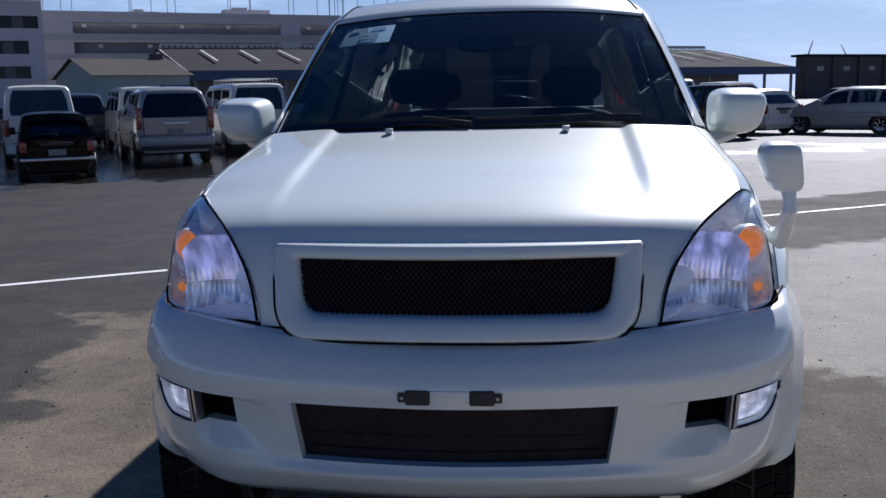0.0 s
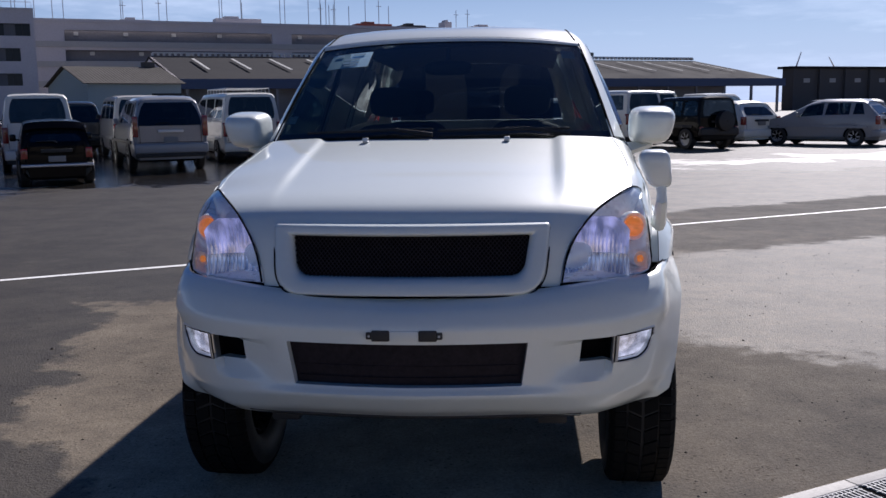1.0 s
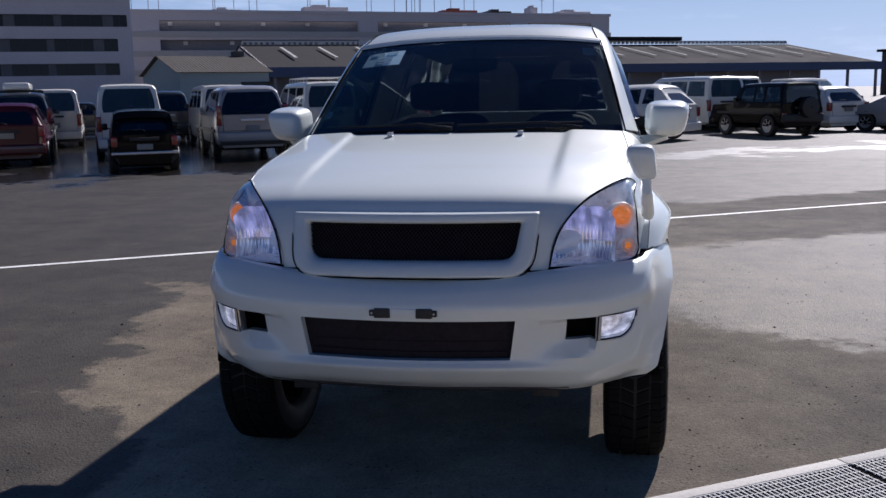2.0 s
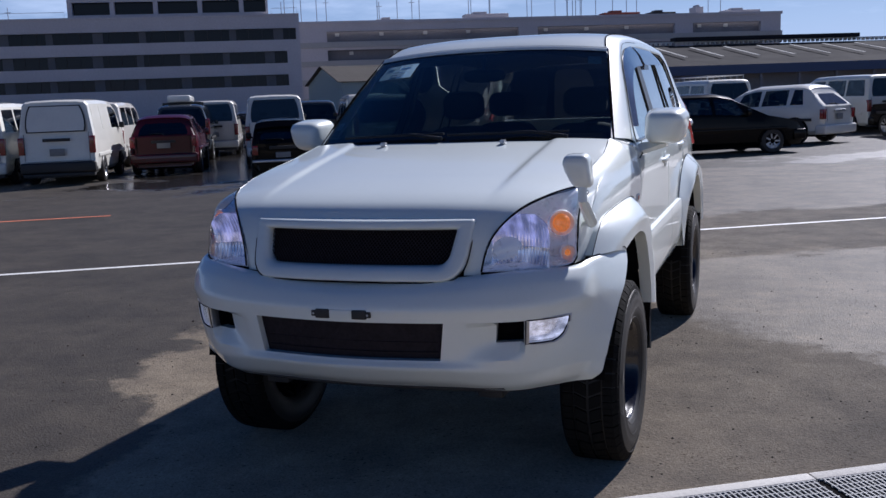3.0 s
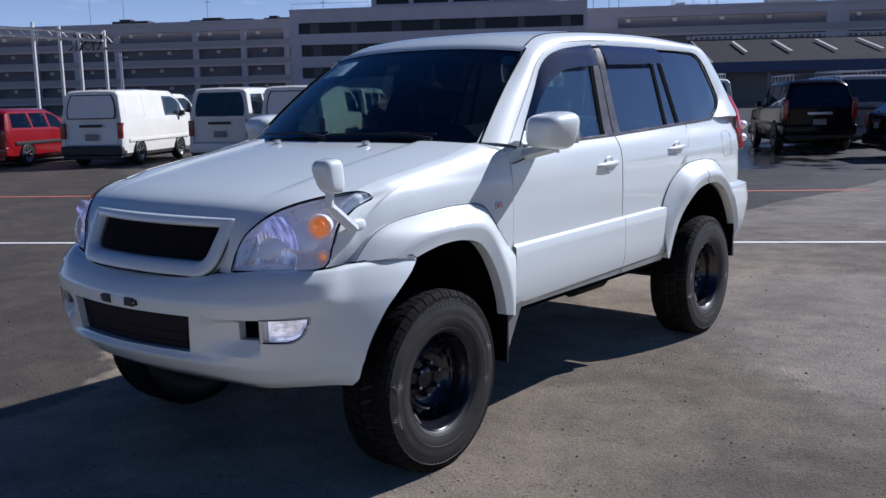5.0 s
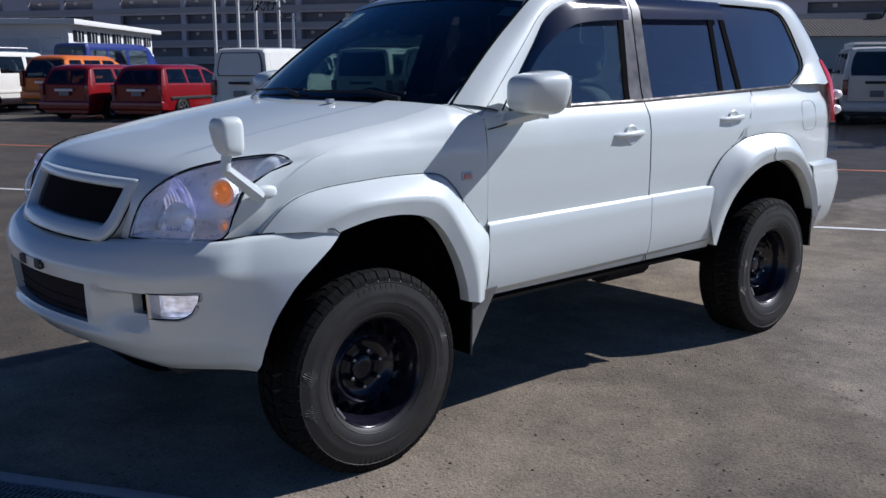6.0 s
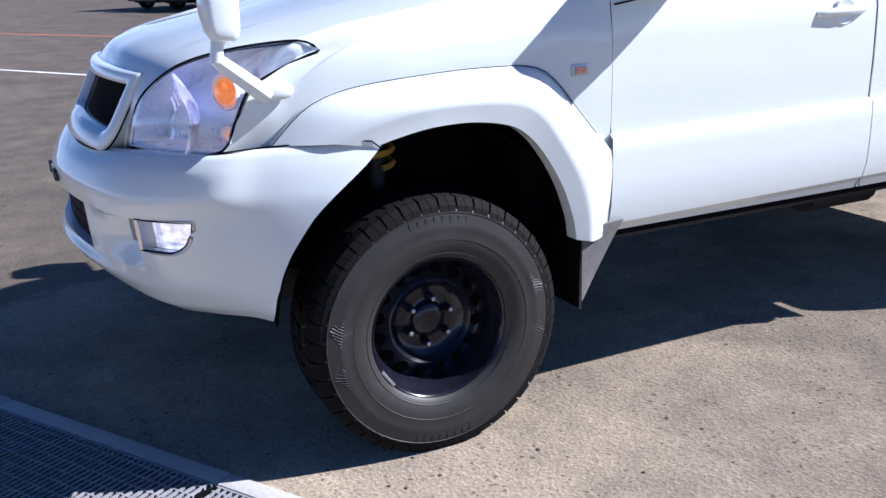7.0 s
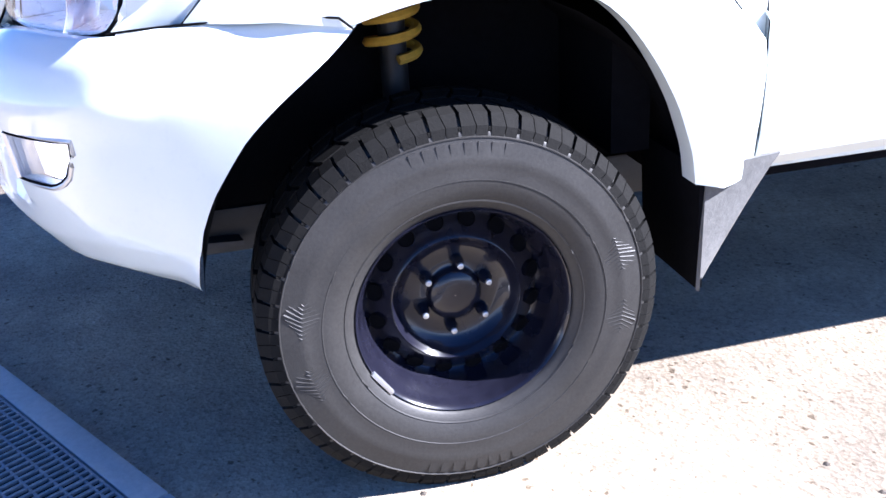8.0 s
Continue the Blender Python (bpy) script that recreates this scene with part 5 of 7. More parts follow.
        part("lamp_frame", bm, CHROME_DULL, fog, "grey metal lamp frame")
        # the lens turns back into a thick grey flank beside the intake
        inner = [r[0] for r in rowsel]
        rows2 = [[Vector((p.x - dx, p.y + dy, lerp(p.z, 0.707, dz))) for p in inner] for dx, dy, dz in ((-0.012, 0.006, 0.05), (-0.004, -0.002, 0.0), (0.006, 0.006, -0.03), (0.008, 0.05, -0.03))]
        part("bezel_flank", panel(rows2, sx, 0.003), CHROME_DULL, fog, "grey metal bezel", angle=50)
    # plate mount with two dark clips
    part("plate_mount", box(bmesh.new(), -0.045, 0.045, -0.812, -0.79, 0.765, 0.795, 0.004), WHITE, SUV)
    for sx in (-1, 1):
        bm = bmesh.new()
        box(bm, sx * 0.073 - 0.028, sx * 0.073 + 0.028, -0.815, -0.792, 0.762, 0.796, 0.005)
        box(bm, sx * 0.108 - 0.010, sx * 0.108 + 0.010, -0.812, -0.790, 0.768, 0.790, 0.004)
        clip = part("plate_clip", bm, BLACK, SUV)
        part("screw", tube(bmesh.new(), [(sx * 0.108, -0.814, 0.779), (sx * 0.108, -0.810, 0.779)], 0.004, 8), STEEL, clip)
    # skid plate and towing eyes below
    bm = bmesh.new()
    sheet(bm, [[(lerp(-0.55, 0.55, k / 8), y + 0.2 * lerp(-0.55, 0.55, k / 8) ** 2, z) for k in range(9)] for y, z in ((-0.672, 0.487), (-0.60, 0.455), (-0.35, 0.44))])
    part("skid_plate", thicken(bm, 0.01), GREYPLASTIC, SUV)


def rows_full(full, a, b):
    return full[a:b + 1]


bumper()

# -- headlamps --
LAMP_TOP = [(0.486, -0.638, 0.918), (0.500, -0.620, 0.985), (0.531, -0.588, 1.055), (0.598, -0.505, 1.127), (0.675, -0.383, 1.166), (0.747, -0.235, 1.183), (0.778, -0.190, 1.170)]
LAMP_LOW = [(0.486, -0.640, 0.912), (0.63, -0.582, 0.913), (0.776, -0.457, 0.920), (0.788, -0.410, 1.000), (0.783, -0.365, 1.075), (0.776, -0.270, 1.122), (0.785, -0.178, 1.157)]


def headlamp(sx):
    top, low = spline(LAMP_TOP, 30), spline(LAMP_LOW, 30)

    def skin(depth, steep=2.5):
        rows = []
        for j in range(13):
            k = j / 12
            row = []
            for i, (a, b) in enumerate(zip(top, low)):
                p = b.lerp(a, k)
                c = math.sin(math.pi * k) * math.sin(math.pi * min(1, (i + 0.5) / 29)) ** 0.6
                row.append(p + Vector((0.55, -0.75, 0.35)).normalized() * (0.045 * c) - Vector((0.4, -0.9, 0.0)).normalized() * depth * min(1, steep * c) * lerp(1, 0.18, min(1, max(0, (i - 18) / 8))))
            rows.append(row)
        return rows

    bm = bmesh.new()
    sheet(bm, flip(skin(0), sx))
    lamp = part("headlamp", thicken(bm, 0.003), CLEAR, SUV, "clear teardrop headlamp, lit")
    lamp.visible_shadow = False
    bm = bmesh.new()
    sheet(bm, flip(skin(0.135, 7.0), sx))
    part("lamp_housing", thicken(bm, 0.003), HOUSING, lamp, "silvery lamp housing")
    # fluted main reflector facing ahead: a lit upper part over a dimmer lower one
    xc, y0, zc, f = 0.598, -0.462, 0.985, 0.072

    def dish(z0, z1, ribs, ahead):
        rows = []
        n = max(4, round((z1 - z0) / 0.006))
        for q in range(n + 1):
            z = lerp(z0, z1, q / n)
            reach = math.sqrt(max(0.0, 0.132 ** 2 - (max(0.0, z - zc - 0.01)) ** 2))
            x0, x1 = max(0.490, xc - reach), min(0.708, xc + reach)
            rows.append([Vector((x, y0 - ahead - ((x - xc) ** 2 + (z - zc) ** 2) / (4 * f) - ribs * abs(math.sin((x - xc) * 250)), z)) for x in [lerp(x0, x1, k / 110) for k in range(111)]])
        return rows

    for nm, z0, z1, mat, ribs, ahead, label in (("upper_reflector", zc, 1.112, LAMPGLOW, 0.0016, 0.0, "violet-white lit reflector"), ("lower_reflector", 0.912, zc - 0.001, FLUTED, 0.0048, 0.006, "fluted silver reflector with faintly glowing streaks")):
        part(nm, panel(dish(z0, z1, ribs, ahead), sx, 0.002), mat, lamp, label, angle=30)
    strip = [p + Vector((0.0, 0.005, 0.007)) for p in low[1:13]] + [p + Vector((-0.006, -0.003, 0.0)) for p in low[14:22]]
    part("lower_strip", tube(bmesh.new(), [(sx * p.x, p.y, p.z) for p in strip], 0.0030, 6), REFLECTOR, lamp)
    # amber indicator and small side bulb
    for cx, cy, cz, r, mat, nm in ((0.732, -0.418, 1.066, 0.033, ORANGE, "indicator"), (0.754, -0.424, 0.957, 0.0115, ORANGE, "side_bulb")):
        bm = bmesh.new()
        bmesh.ops.create_uvsphere(bm, u_segments=20, v_segments=12, radius=r, matrix=Matrix.Translation((sx * cx, cy, cz)) @ Matrix.Diagonal((1, 0.8, 1.05, 1)))
        part(nm, bm, mat, lamp, "round amber lens")
        bm = bmesh.new()
        q = r if r > 0.02 else 0.019
        lathe(bm, [(0.012, r * 0.9), (0.006, q * 1.10), (-0.004, q * 1.42), (0.004, q * 1.5), (0.03, q * 1.4)], 24, "y")
        bmesh.ops.transform(bm, matrix=Matrix.Translation((sx * cx, cy, cz)) @ pose(0, 0, 0, 0, 0, sx * 28), verts=bm.verts[:])
        part("indicator_ring", bm, REFLECTOR, lamp)
    edge = top + low[::-1]
    bm = bmesh.new()
    tube(bm, [(sx * p.x, p.y, p.z) for p in edge + edge[:1]], 0.0035, 6, cap=False)
    part("lamp_seal", bm, MATT, lamp, "black rubber seal")


both(headlamp)

# -- wings, flares, doors --
FLARE_OUT = [(-0.335, 0.932), (-0.24, 1.020), (-0.13, 1.058), (0.03, 1.076), (0.24, 1.086), (0.41, 1.078), (0.485, 1.035), (0.560, 0.948), (0.632, 0.862), (0.672, 0.812), (0.676, 0.700), (0.674, 0.560)]
FLARE_MID = [(-0.19, 0.930), (-0.14, 0.955), (-0.06, 0.985), (0.05, 1.006), (0.21, 1.010), (0.34, 0.998), (0.405, 0.960), (0.465, 0.880), (0.520, 0.790), (0.548, 0.720), (0.565, 0.650), (0.570, 0.565)]
FLARE_IN = [(-0.085, 0.915), (-0.04, 0.928), (0.02, 0.942), (0.09, 0.952), (0.20, 0.952), (0.31, 0.930), (0.375, 0.885), (0.430, 0.815), (0.475, 0.735), (0.498, 0.675), (0.512, 0.630), (0.520, 0.575)]


WING_LOW = [(-0.45, 0.918), (-0.335, 0.930), (-0.24, 1.020), (-0.13, 1.058), (0.03, 1.076), (0.24, 1.086), (0.41, 1.078), (0.485, 1.035), (0.560, 0.948), (0.632, 0.862), (0.682, 0.80)]
# front end of the wing: up along the lamp's outer edge, round its tail and on to the bonnet
WING_FRONT = [(0.778, -0.45, 0.918), (0.778, -0.45, 0.926), (0.792, -0.405, 1.0), (0.787, -0.36, 1.077), (0.780, -0.265, 1.126), (0.786, -0.176, 1.150), (0.777, -0.203, 1.169), (0.747, -0.235, 1.184)]
WING_X = [(-0.508, 0.597), (-0.384, 0.675), (-0.235, 0.746), (-0.10, 0.756), (0.10, 0.760), (0.30, 0.761), (0.45, 0.750), (0.53, 0.741), (0.60, 0.772), (0.682, 0.832)]
WING_Z = [(-0.508, 1.125), (-0.384, 1.165), (-0.235, 1.185), (-0.10, 1.219), (0.10, 1.251), (0.30, 1.280), (0.45, 1.312), (0.53, 1.331), (0.60, 1.316), (0.682, 1.282)]


def wing(sx):
    m, n = 22, 60
    front = spline(WING_FRONT, m + 1, smooth=False)
    rear = [Vector((0, 0.682, lerp(0.80, 1.282, j / m))) for j in range(m + 1)]
    low = [Vector((0, y, table(WING_LOW, y) - 0.015 * min(1, (y + 0.45) / 0.1))) for y in [lerp(-0.45, 0.682, i / n) for i in range(n + 1)]]
    top = [Vector((0, y, table(WING_Z, y))) for y in [lerp(-0.235, 0.682, i / n) for i in range(n + 1)]]
    rows = []
    for j in range(m + 1):
        v, row = j / m, []
        for i in range(n + 1):
            u = i / n
            p = front[j].lerp(rear[j], u) + low[i].lerp(top[i], v) - front[0].lerp(rear[0], u).lerp(front[m].lerp(rear[m], u), v)
            y, z = p.y, p.z
            zb, zt, xt = table(WING_LOW, y), table(WING_Z, y), table(WING_X, y)
            h = min(1.0, max(0.0, 1 - (zt - z) / min(0.20, zt - zb)))
            x = xt + (flank(y, min(z, 1.20)) - xt) * (1 - h ** 2.4) ** 0.62
            row.append(Vector((lerp(x, front[j].x, (1 - u) ** 9), y, z)))
        rows.append(row)
    part("front_wing", panel(rows, sx), WHITE, SUV, angle=60)
    # wheel-arch flare in three bands
    o = spline([p + Vector((0.018 * min(1, max(0, (0.875 - p.z) / 0.04)) * (1 if p.y > 0.5 else 0) + 0.012 * min(1, max(0, (-0.15 - p.y) / 0.15)), 0, 0)) for p in on_side(FLARE_OUT, 0.004)], 40)
    tuck = [(-0.20, 1.45), (0.12, 0.55)]
    md = spline([(0.945 - table(NOSE_IN, y) * table(tuck, y), y, z) for y, z in FLARE_MID], 40)
    i_ = spline([(0.932 - table(NOSE_IN, y) * (table(tuck, y) - 0.35), y, z) for y, z in FLARE_IN], 40)
    inn = [Vector((p.x - 0.05, p.y, p.z)) for p in i_]
    rows = between(o, md, 6)
    for k, r in enumerate(rows):
        for p in r:
            p.x += 0.007 * math.sin(math.pi * k / 6)
    # the outer edge turns in to the wing
    rows = [[Vector((p.x - 0.03, p.y, p.z)) for p in o]] + rows + between(md, i_, 4)[1:] + [inn]
    part("front_flare", panel(rows, sx, 0.004), WHITE, SUV, angle=50)
    part("shut_line", tube(bmesh.new(), [(sx * (p.x + 0.001), p.y, p.z) for p in o[:31]], 0.0013, 5), MATT, SUV)
    seam = spline([(0.782, -0.455, 0.920), (0.838, -0.32, 0.932), (0.906, -0.11, 0.933), (0.915, -0.075, 0.912)], 14)
    part("shut_line", tube(bmesh.new(), [(sx * (p.x + 0.001), p.y, p.z) for p in seam], 0.0022, 5), MATT, SUV)
    # side repeater
    bm = bmesh.new()
    box(bm, sx * 0.860 - 0.008, sx * 0.860 + 0.008, 0.540, 0.602, 1.040, 1.074, 0.006)
    rep = part("side_repeater", bm, CHROME_DULL, SUV)
    part("lens", box(bmesh.new(), sx * 0.866 - 0.006, sx * 0.866 + 0.006, 0.552, 0.590, 1.047, 1.067, 0.004), PINKLENS, rep, "faded amber lens")


both(wing)


def cowl_side(sx):
    rows = [spline(r, 9) for r in ([(0.740, 0.550, 1.330), (0.768, 0.66, 1.326), (0.812, 0.80, 1.298)], [(0.772, 0.60, 1.318), (0.808, 0.69, 1.304), (0.838, 0.775, 1.283)], [(0.830, 0.674, 1.284), (0.842, 0.700, 1.262), (0.852, 0.735, 1.250)])]
    part("cowl_side", panel(rows, sx, 0.004), WHITE, SUV, angle=60)


both(cowl_side)
SILL_Z = 0.552


def door_panel(name, sx, low, top, n, m, label=""):
    a, b = spline([(0, y, z) for y, z in low], n, smooth=False), spline([(0, y, z) for y, z in top], n, smooth=False)
    rows = [[Vector((flank(p.y, p.z), p.y, p.z)) for p in r] for r in between(a, b, m)]
    return part(name, panel(rows, sx), WHITE, SUV, label, angle=50)


def doors(sx):
    f = door_panel("front_door", sx, [(0.684, SILL_Z), (1.755, SILL_Z)], [(0.684, 1.272), (0.76, 1.288), (0.84, 1.303), (1.755, 1.312)], 24, 22)
    r = door_panel("rear_door", sx, [(1.765, SILL_Z), (2.31, SILL_Z)], [(1.765, 1.312), (2.725, 1.348)], 22, 22)
    # thick lower trim panels
    for d, y0, y1, y2 in ((f, 0.679, 1.7575, 1.7575), (r, 1.7625, 2.31, 2.395)):
        lo = [(0.840, 0.556), (0.868, 0.585), (0.881, 0.640), (0.8845, 0.720), (0.8845, 0.800), (0.8825, 0.848), (0.8795, 0.854), (0.872, 0.859), (0.860, 0.864)]
        rows = [[Vector((x, lerp(y0, lerp(y1, y2, min(1, max(0, (z - 0.556) / 0.3))), i / 14), z + 0.012 * lerp(y0, y1, i / 14) - 0.010)) for i in range(15)] for x, z in lo]
        part("door_trim", panel(rows, sx, 0.005), WHITE, d, angle=25)
    # shut lines
    for pts in ([(0.684, 1.272), (0.684, 0.862), (0.679, 0.855), (0.679, 0.56)], [(1.760, 1.312), (1.760, SILL_Z)], [(2.33, 0.60), (2.42, 0.80), (2.55, 1.02), (2.70, 1.20), (2.728, 1.348)]):
        curve = spline([(flank(y, z) + (0.0 if z > 0.86 else 0.018 if y < 2 else 0.0), y, z) for y, z in pts], 24, smooth=False)
        part("shut_line", tube(bmesh.new(), [(sx * p.x, p.y, p.z) for p in curve], 0.0016, 5), MATT, SUV)
    # handles: a bar over a hollow
    for d, y, z in ((f, 1.600, 1.165), (r, 2.470, 1.205)):
        x = flank(y, z)
        h = part("door_handle", tube(bmesh.new(), [(sx * (x - 0.006), y - 0.115, z), (sx * (x + 0.005), y - 0.09, z), (sx * (x + 0.009), y, z + 0.004), (sx * (x + 0.005), y + 0.085, z + 0.008), (sx * (x - 0.006), y + 0.105, z + 0.008)], [0.010, 0.014, 0.015, 0.015, 0.010], 10), WHITE, d)
        bm = bmesh.new()
        lathe(bm, [(0.003, 0.002), (0.0035, 0.03), (0.006, 0.040), (0.001, 0.046)], 24)
        bmesh.ops.transform(bm, matrix=pose(sx * x, y + 0.005, z + 0.002) @ Matrix.Diagonal((sx, 1.1, 1.0, 1)), verts=bm.verts[:])
        part("handle_cup", bm, WHITE, d)
    # belt strip
    bs = spline([(0, 0.84, 1.304), (0, 1.755, 1.318), (0, 2.72, 1.352), (0, 3.17, 1.366)], 40, smooth=False)
    part("belt_strip", tube(bmesh.new(), [(sx * (flank(p.y, p.z) + 0.004), p.y, p.z) for p in bs], 0.008, 6), BELTMETAL, SUV, "dark polished belt strip")
    # black sill below
    bm = bmesh.new()
    box(bm, sx * 0.805 - 0.03, sx * 0.805 + 0.03, 0.66, 2.36, 0.530, SILL_Z + 0.004, 0.008)
    part("sill", bm, MATT, SUV)


both(doors)

REAR_IN = [(2.335, 0.560), (2.385, 0.700), (2.455, 0.815), (2.55, 0.905), (2.67, 0.955), (2.80, 0.972), (2.93, 0.968), (3.04, 0.935), (3.14, 0.870), (3.22, 0.780), (3.27, 0.690), (3.29, 0.610)]
REAR_MID = [(2.29, 0.570), (2.335, 0.720), (2.405, 0.850), (2.51, 0.955), (2.65, 1.015), (2.80, 1.032), (2.95, 1.024), (3.07, 0.985), (3.18, 0.910), (3.26, 0.810), (3.31, 0.700), (3.325, 0.610)]
REAR_OUT = [(2.240, 0.820), (2.255, 0.868), (2.29, 0.935), (2.39, 1.030), (2.56, 1.095), (2.78, 1.118), (2.97, 1.110), (3.08, 1.085), (3.18, 1.030), (3.25, 0.960), (3.30, 0.880), (3.32, 0.800)]


def quarter(sx):
    n = 40
    low = spline(on_side(REAR_OUT), n)
    hi = spline(on_side([(2.335, 0.60), (2.42, 0.85), (2.50, 1.05), (2.64, 1.22), (2.74, 1.345), (2.95, 1.358), (3.17, 1.368), (3.42, 1.372), (3.60, 1.36), (3.665, 1.15), (3.68, 0.93)]), n)
    rows = between(low, hi, 14)
    rows = [[Vector((flank(p.y, p.z), p.y, p.z)) for p in r] for r in rows]
    part("rear_wing", panel(rows, sx), WHITE, SUV, angle=50)
    o = spline(on_side(REAR_OUT, 0.006), n)
    md = spline([(lerp(0.898, 0.945, min(1, (y - 2.29) / 0.22)) - table(TAIL_IN, y), y, z) for y, z in REAR_MID], n)
    i_ = spline([(lerp(0.885, 0.930, min(1, (y - 2.335) / 0.22)) - table(TAIL_IN, y), y, z) for y, z in REAR_IN], n)
    rows = between(o, md, 5)
    for k, r in enumerate(rows):
        for p in r:
            p.x += 0.005 * math.sin(math.pi * k / 5)
    rows += between(md, i_, 3)[1:] + [[Vector((p.x - 0.05, p.y, p.z)) for p in i_]]
    part("rear_flare", panel(rows, sx), WHITE, SUV, angle=50)
    part("shut_line", tube(bmesh.new(), [(sx * p.x, p.y, p.z) for p in o], 0.002, 5), MATT, SUV)
    cut = [r[min(range(n), key=lambda i: abs(r[i].y - lerp(2.742, 2.80, k / (len(rows) - 2))))] for k, r in enumerate(rows[:-1])]
    part("shut_line", tube(bmesh.new(), [(sx * (p.x + 0.0005), p.y, p.z) for p in cut], 0.0013, 5), MATT, SUV)
    # fuel flap
    if sx > 0:
        flap = [(3.305 + x, 1.195 + z) for x, z in rounded(0.175, 0.165, 0.045)]
        part("fuel_flap_line", tube(bmesh.new(), [Vector((flank(y, z) + 0.0003, y, z)) for y, z in flap + flap[:1]], 0.0011, 5, cap=False), GREYPLASTIC, SUV)
    # wrap of the rear bumper
    plan = [(0.895, 3.305), (0.880, 3.45), (0.862, 3.62), (0.80, 3.76), (0.62, 3.80), (0.0, 3.815)]
    rows = []
    for z, inn in ((0.925, 0.05), (0.905, 0.0), (0.80, -0.012), (0.68, 0.0), (0.58, 0.02), (0.51, 0.06)):
        rows.append([Vector((p.x - inn * (1 if p.x > 0.3 else 0.3), p.y - (inn if p.y > 3.5 else 0), z)) for p in spline([(x, y, 0) for x, y in plan], 24)])
    part("rear_bumper", panel(rows, sx, 0.005), WHITE, SUV, angle=50)
    # tail lamp, standing proud round two clear round bulbs
    a = spline([(0.725, 3.605, 1.515), (0.785, 3.615, 1.40), (0.815, 3.628, 1.28), (0.838, 3.635, 1.15)], 16)
    b = spline([(0.690, 3.690, 1.505), (0.735, 3.745, 1.40), (0.745, 3.775, 1.28), (0.745, 3.745, 1.13)], 16)
    rows = between(a, b, 5)
    for k, r in enumerate(rows):
        for p in r:
            p.x += 0.018 * math.sin(math.pi * k / 5)
    tl = part("tail_lamp", panel(rows, sx, 0.02), RED, SUV, "red wrap-round tail lamp")
    for z in (1.305, 1.215):
        bm = bmesh.new()
        bmesh.ops.create_uvsphere(bm, u_segments=16, v_segments=10, radius=0.042, matrix=Matrix.Translation((sx * 0.775, 3.745, z)) @ Matrix.Diagonal((1, 1.1, 0.75, 1)))
        part("bulb_lens", bm, REFLECTOR, tl, "clear round lens")


both(quarter)

# -- cabin: frame strips, roof, glass --
FRAME_OUT = [(0.745, 0.575, 1.333), (0.705, 0.80, 1.508), (0.655, 1.02, 1.672), (0.622, 1.165, 1.772), (0.590, 1.35, 1.838), (0.585, 1.65, 1.866), (0.585, 2.10, 1.880), (0.585, 2.60, 1.880), (0.585, 3.10, 1.862), (0.585, 3.44, 1.835), (0.640, 3.575, 1.690), (0.705, 3.635, 1.530), (0.775, 3.645, 1.400), (0.800, 3.56, 1.368)]
FRAME_IN = [(0.80, 1.300), (0.93, 1.420), (1.075, 1.560), (1.20, 1.680), (1.36, 1.745), (1.62, 1.785), (2.10, 1.800), (2.60, 1.798), (3.04, 1.795), (3.21, 1.785), (3.285, 1.725), (3.36, 1.590), (3.395, 1.495), (3.33, 1.435), (3.18, 1.372)]


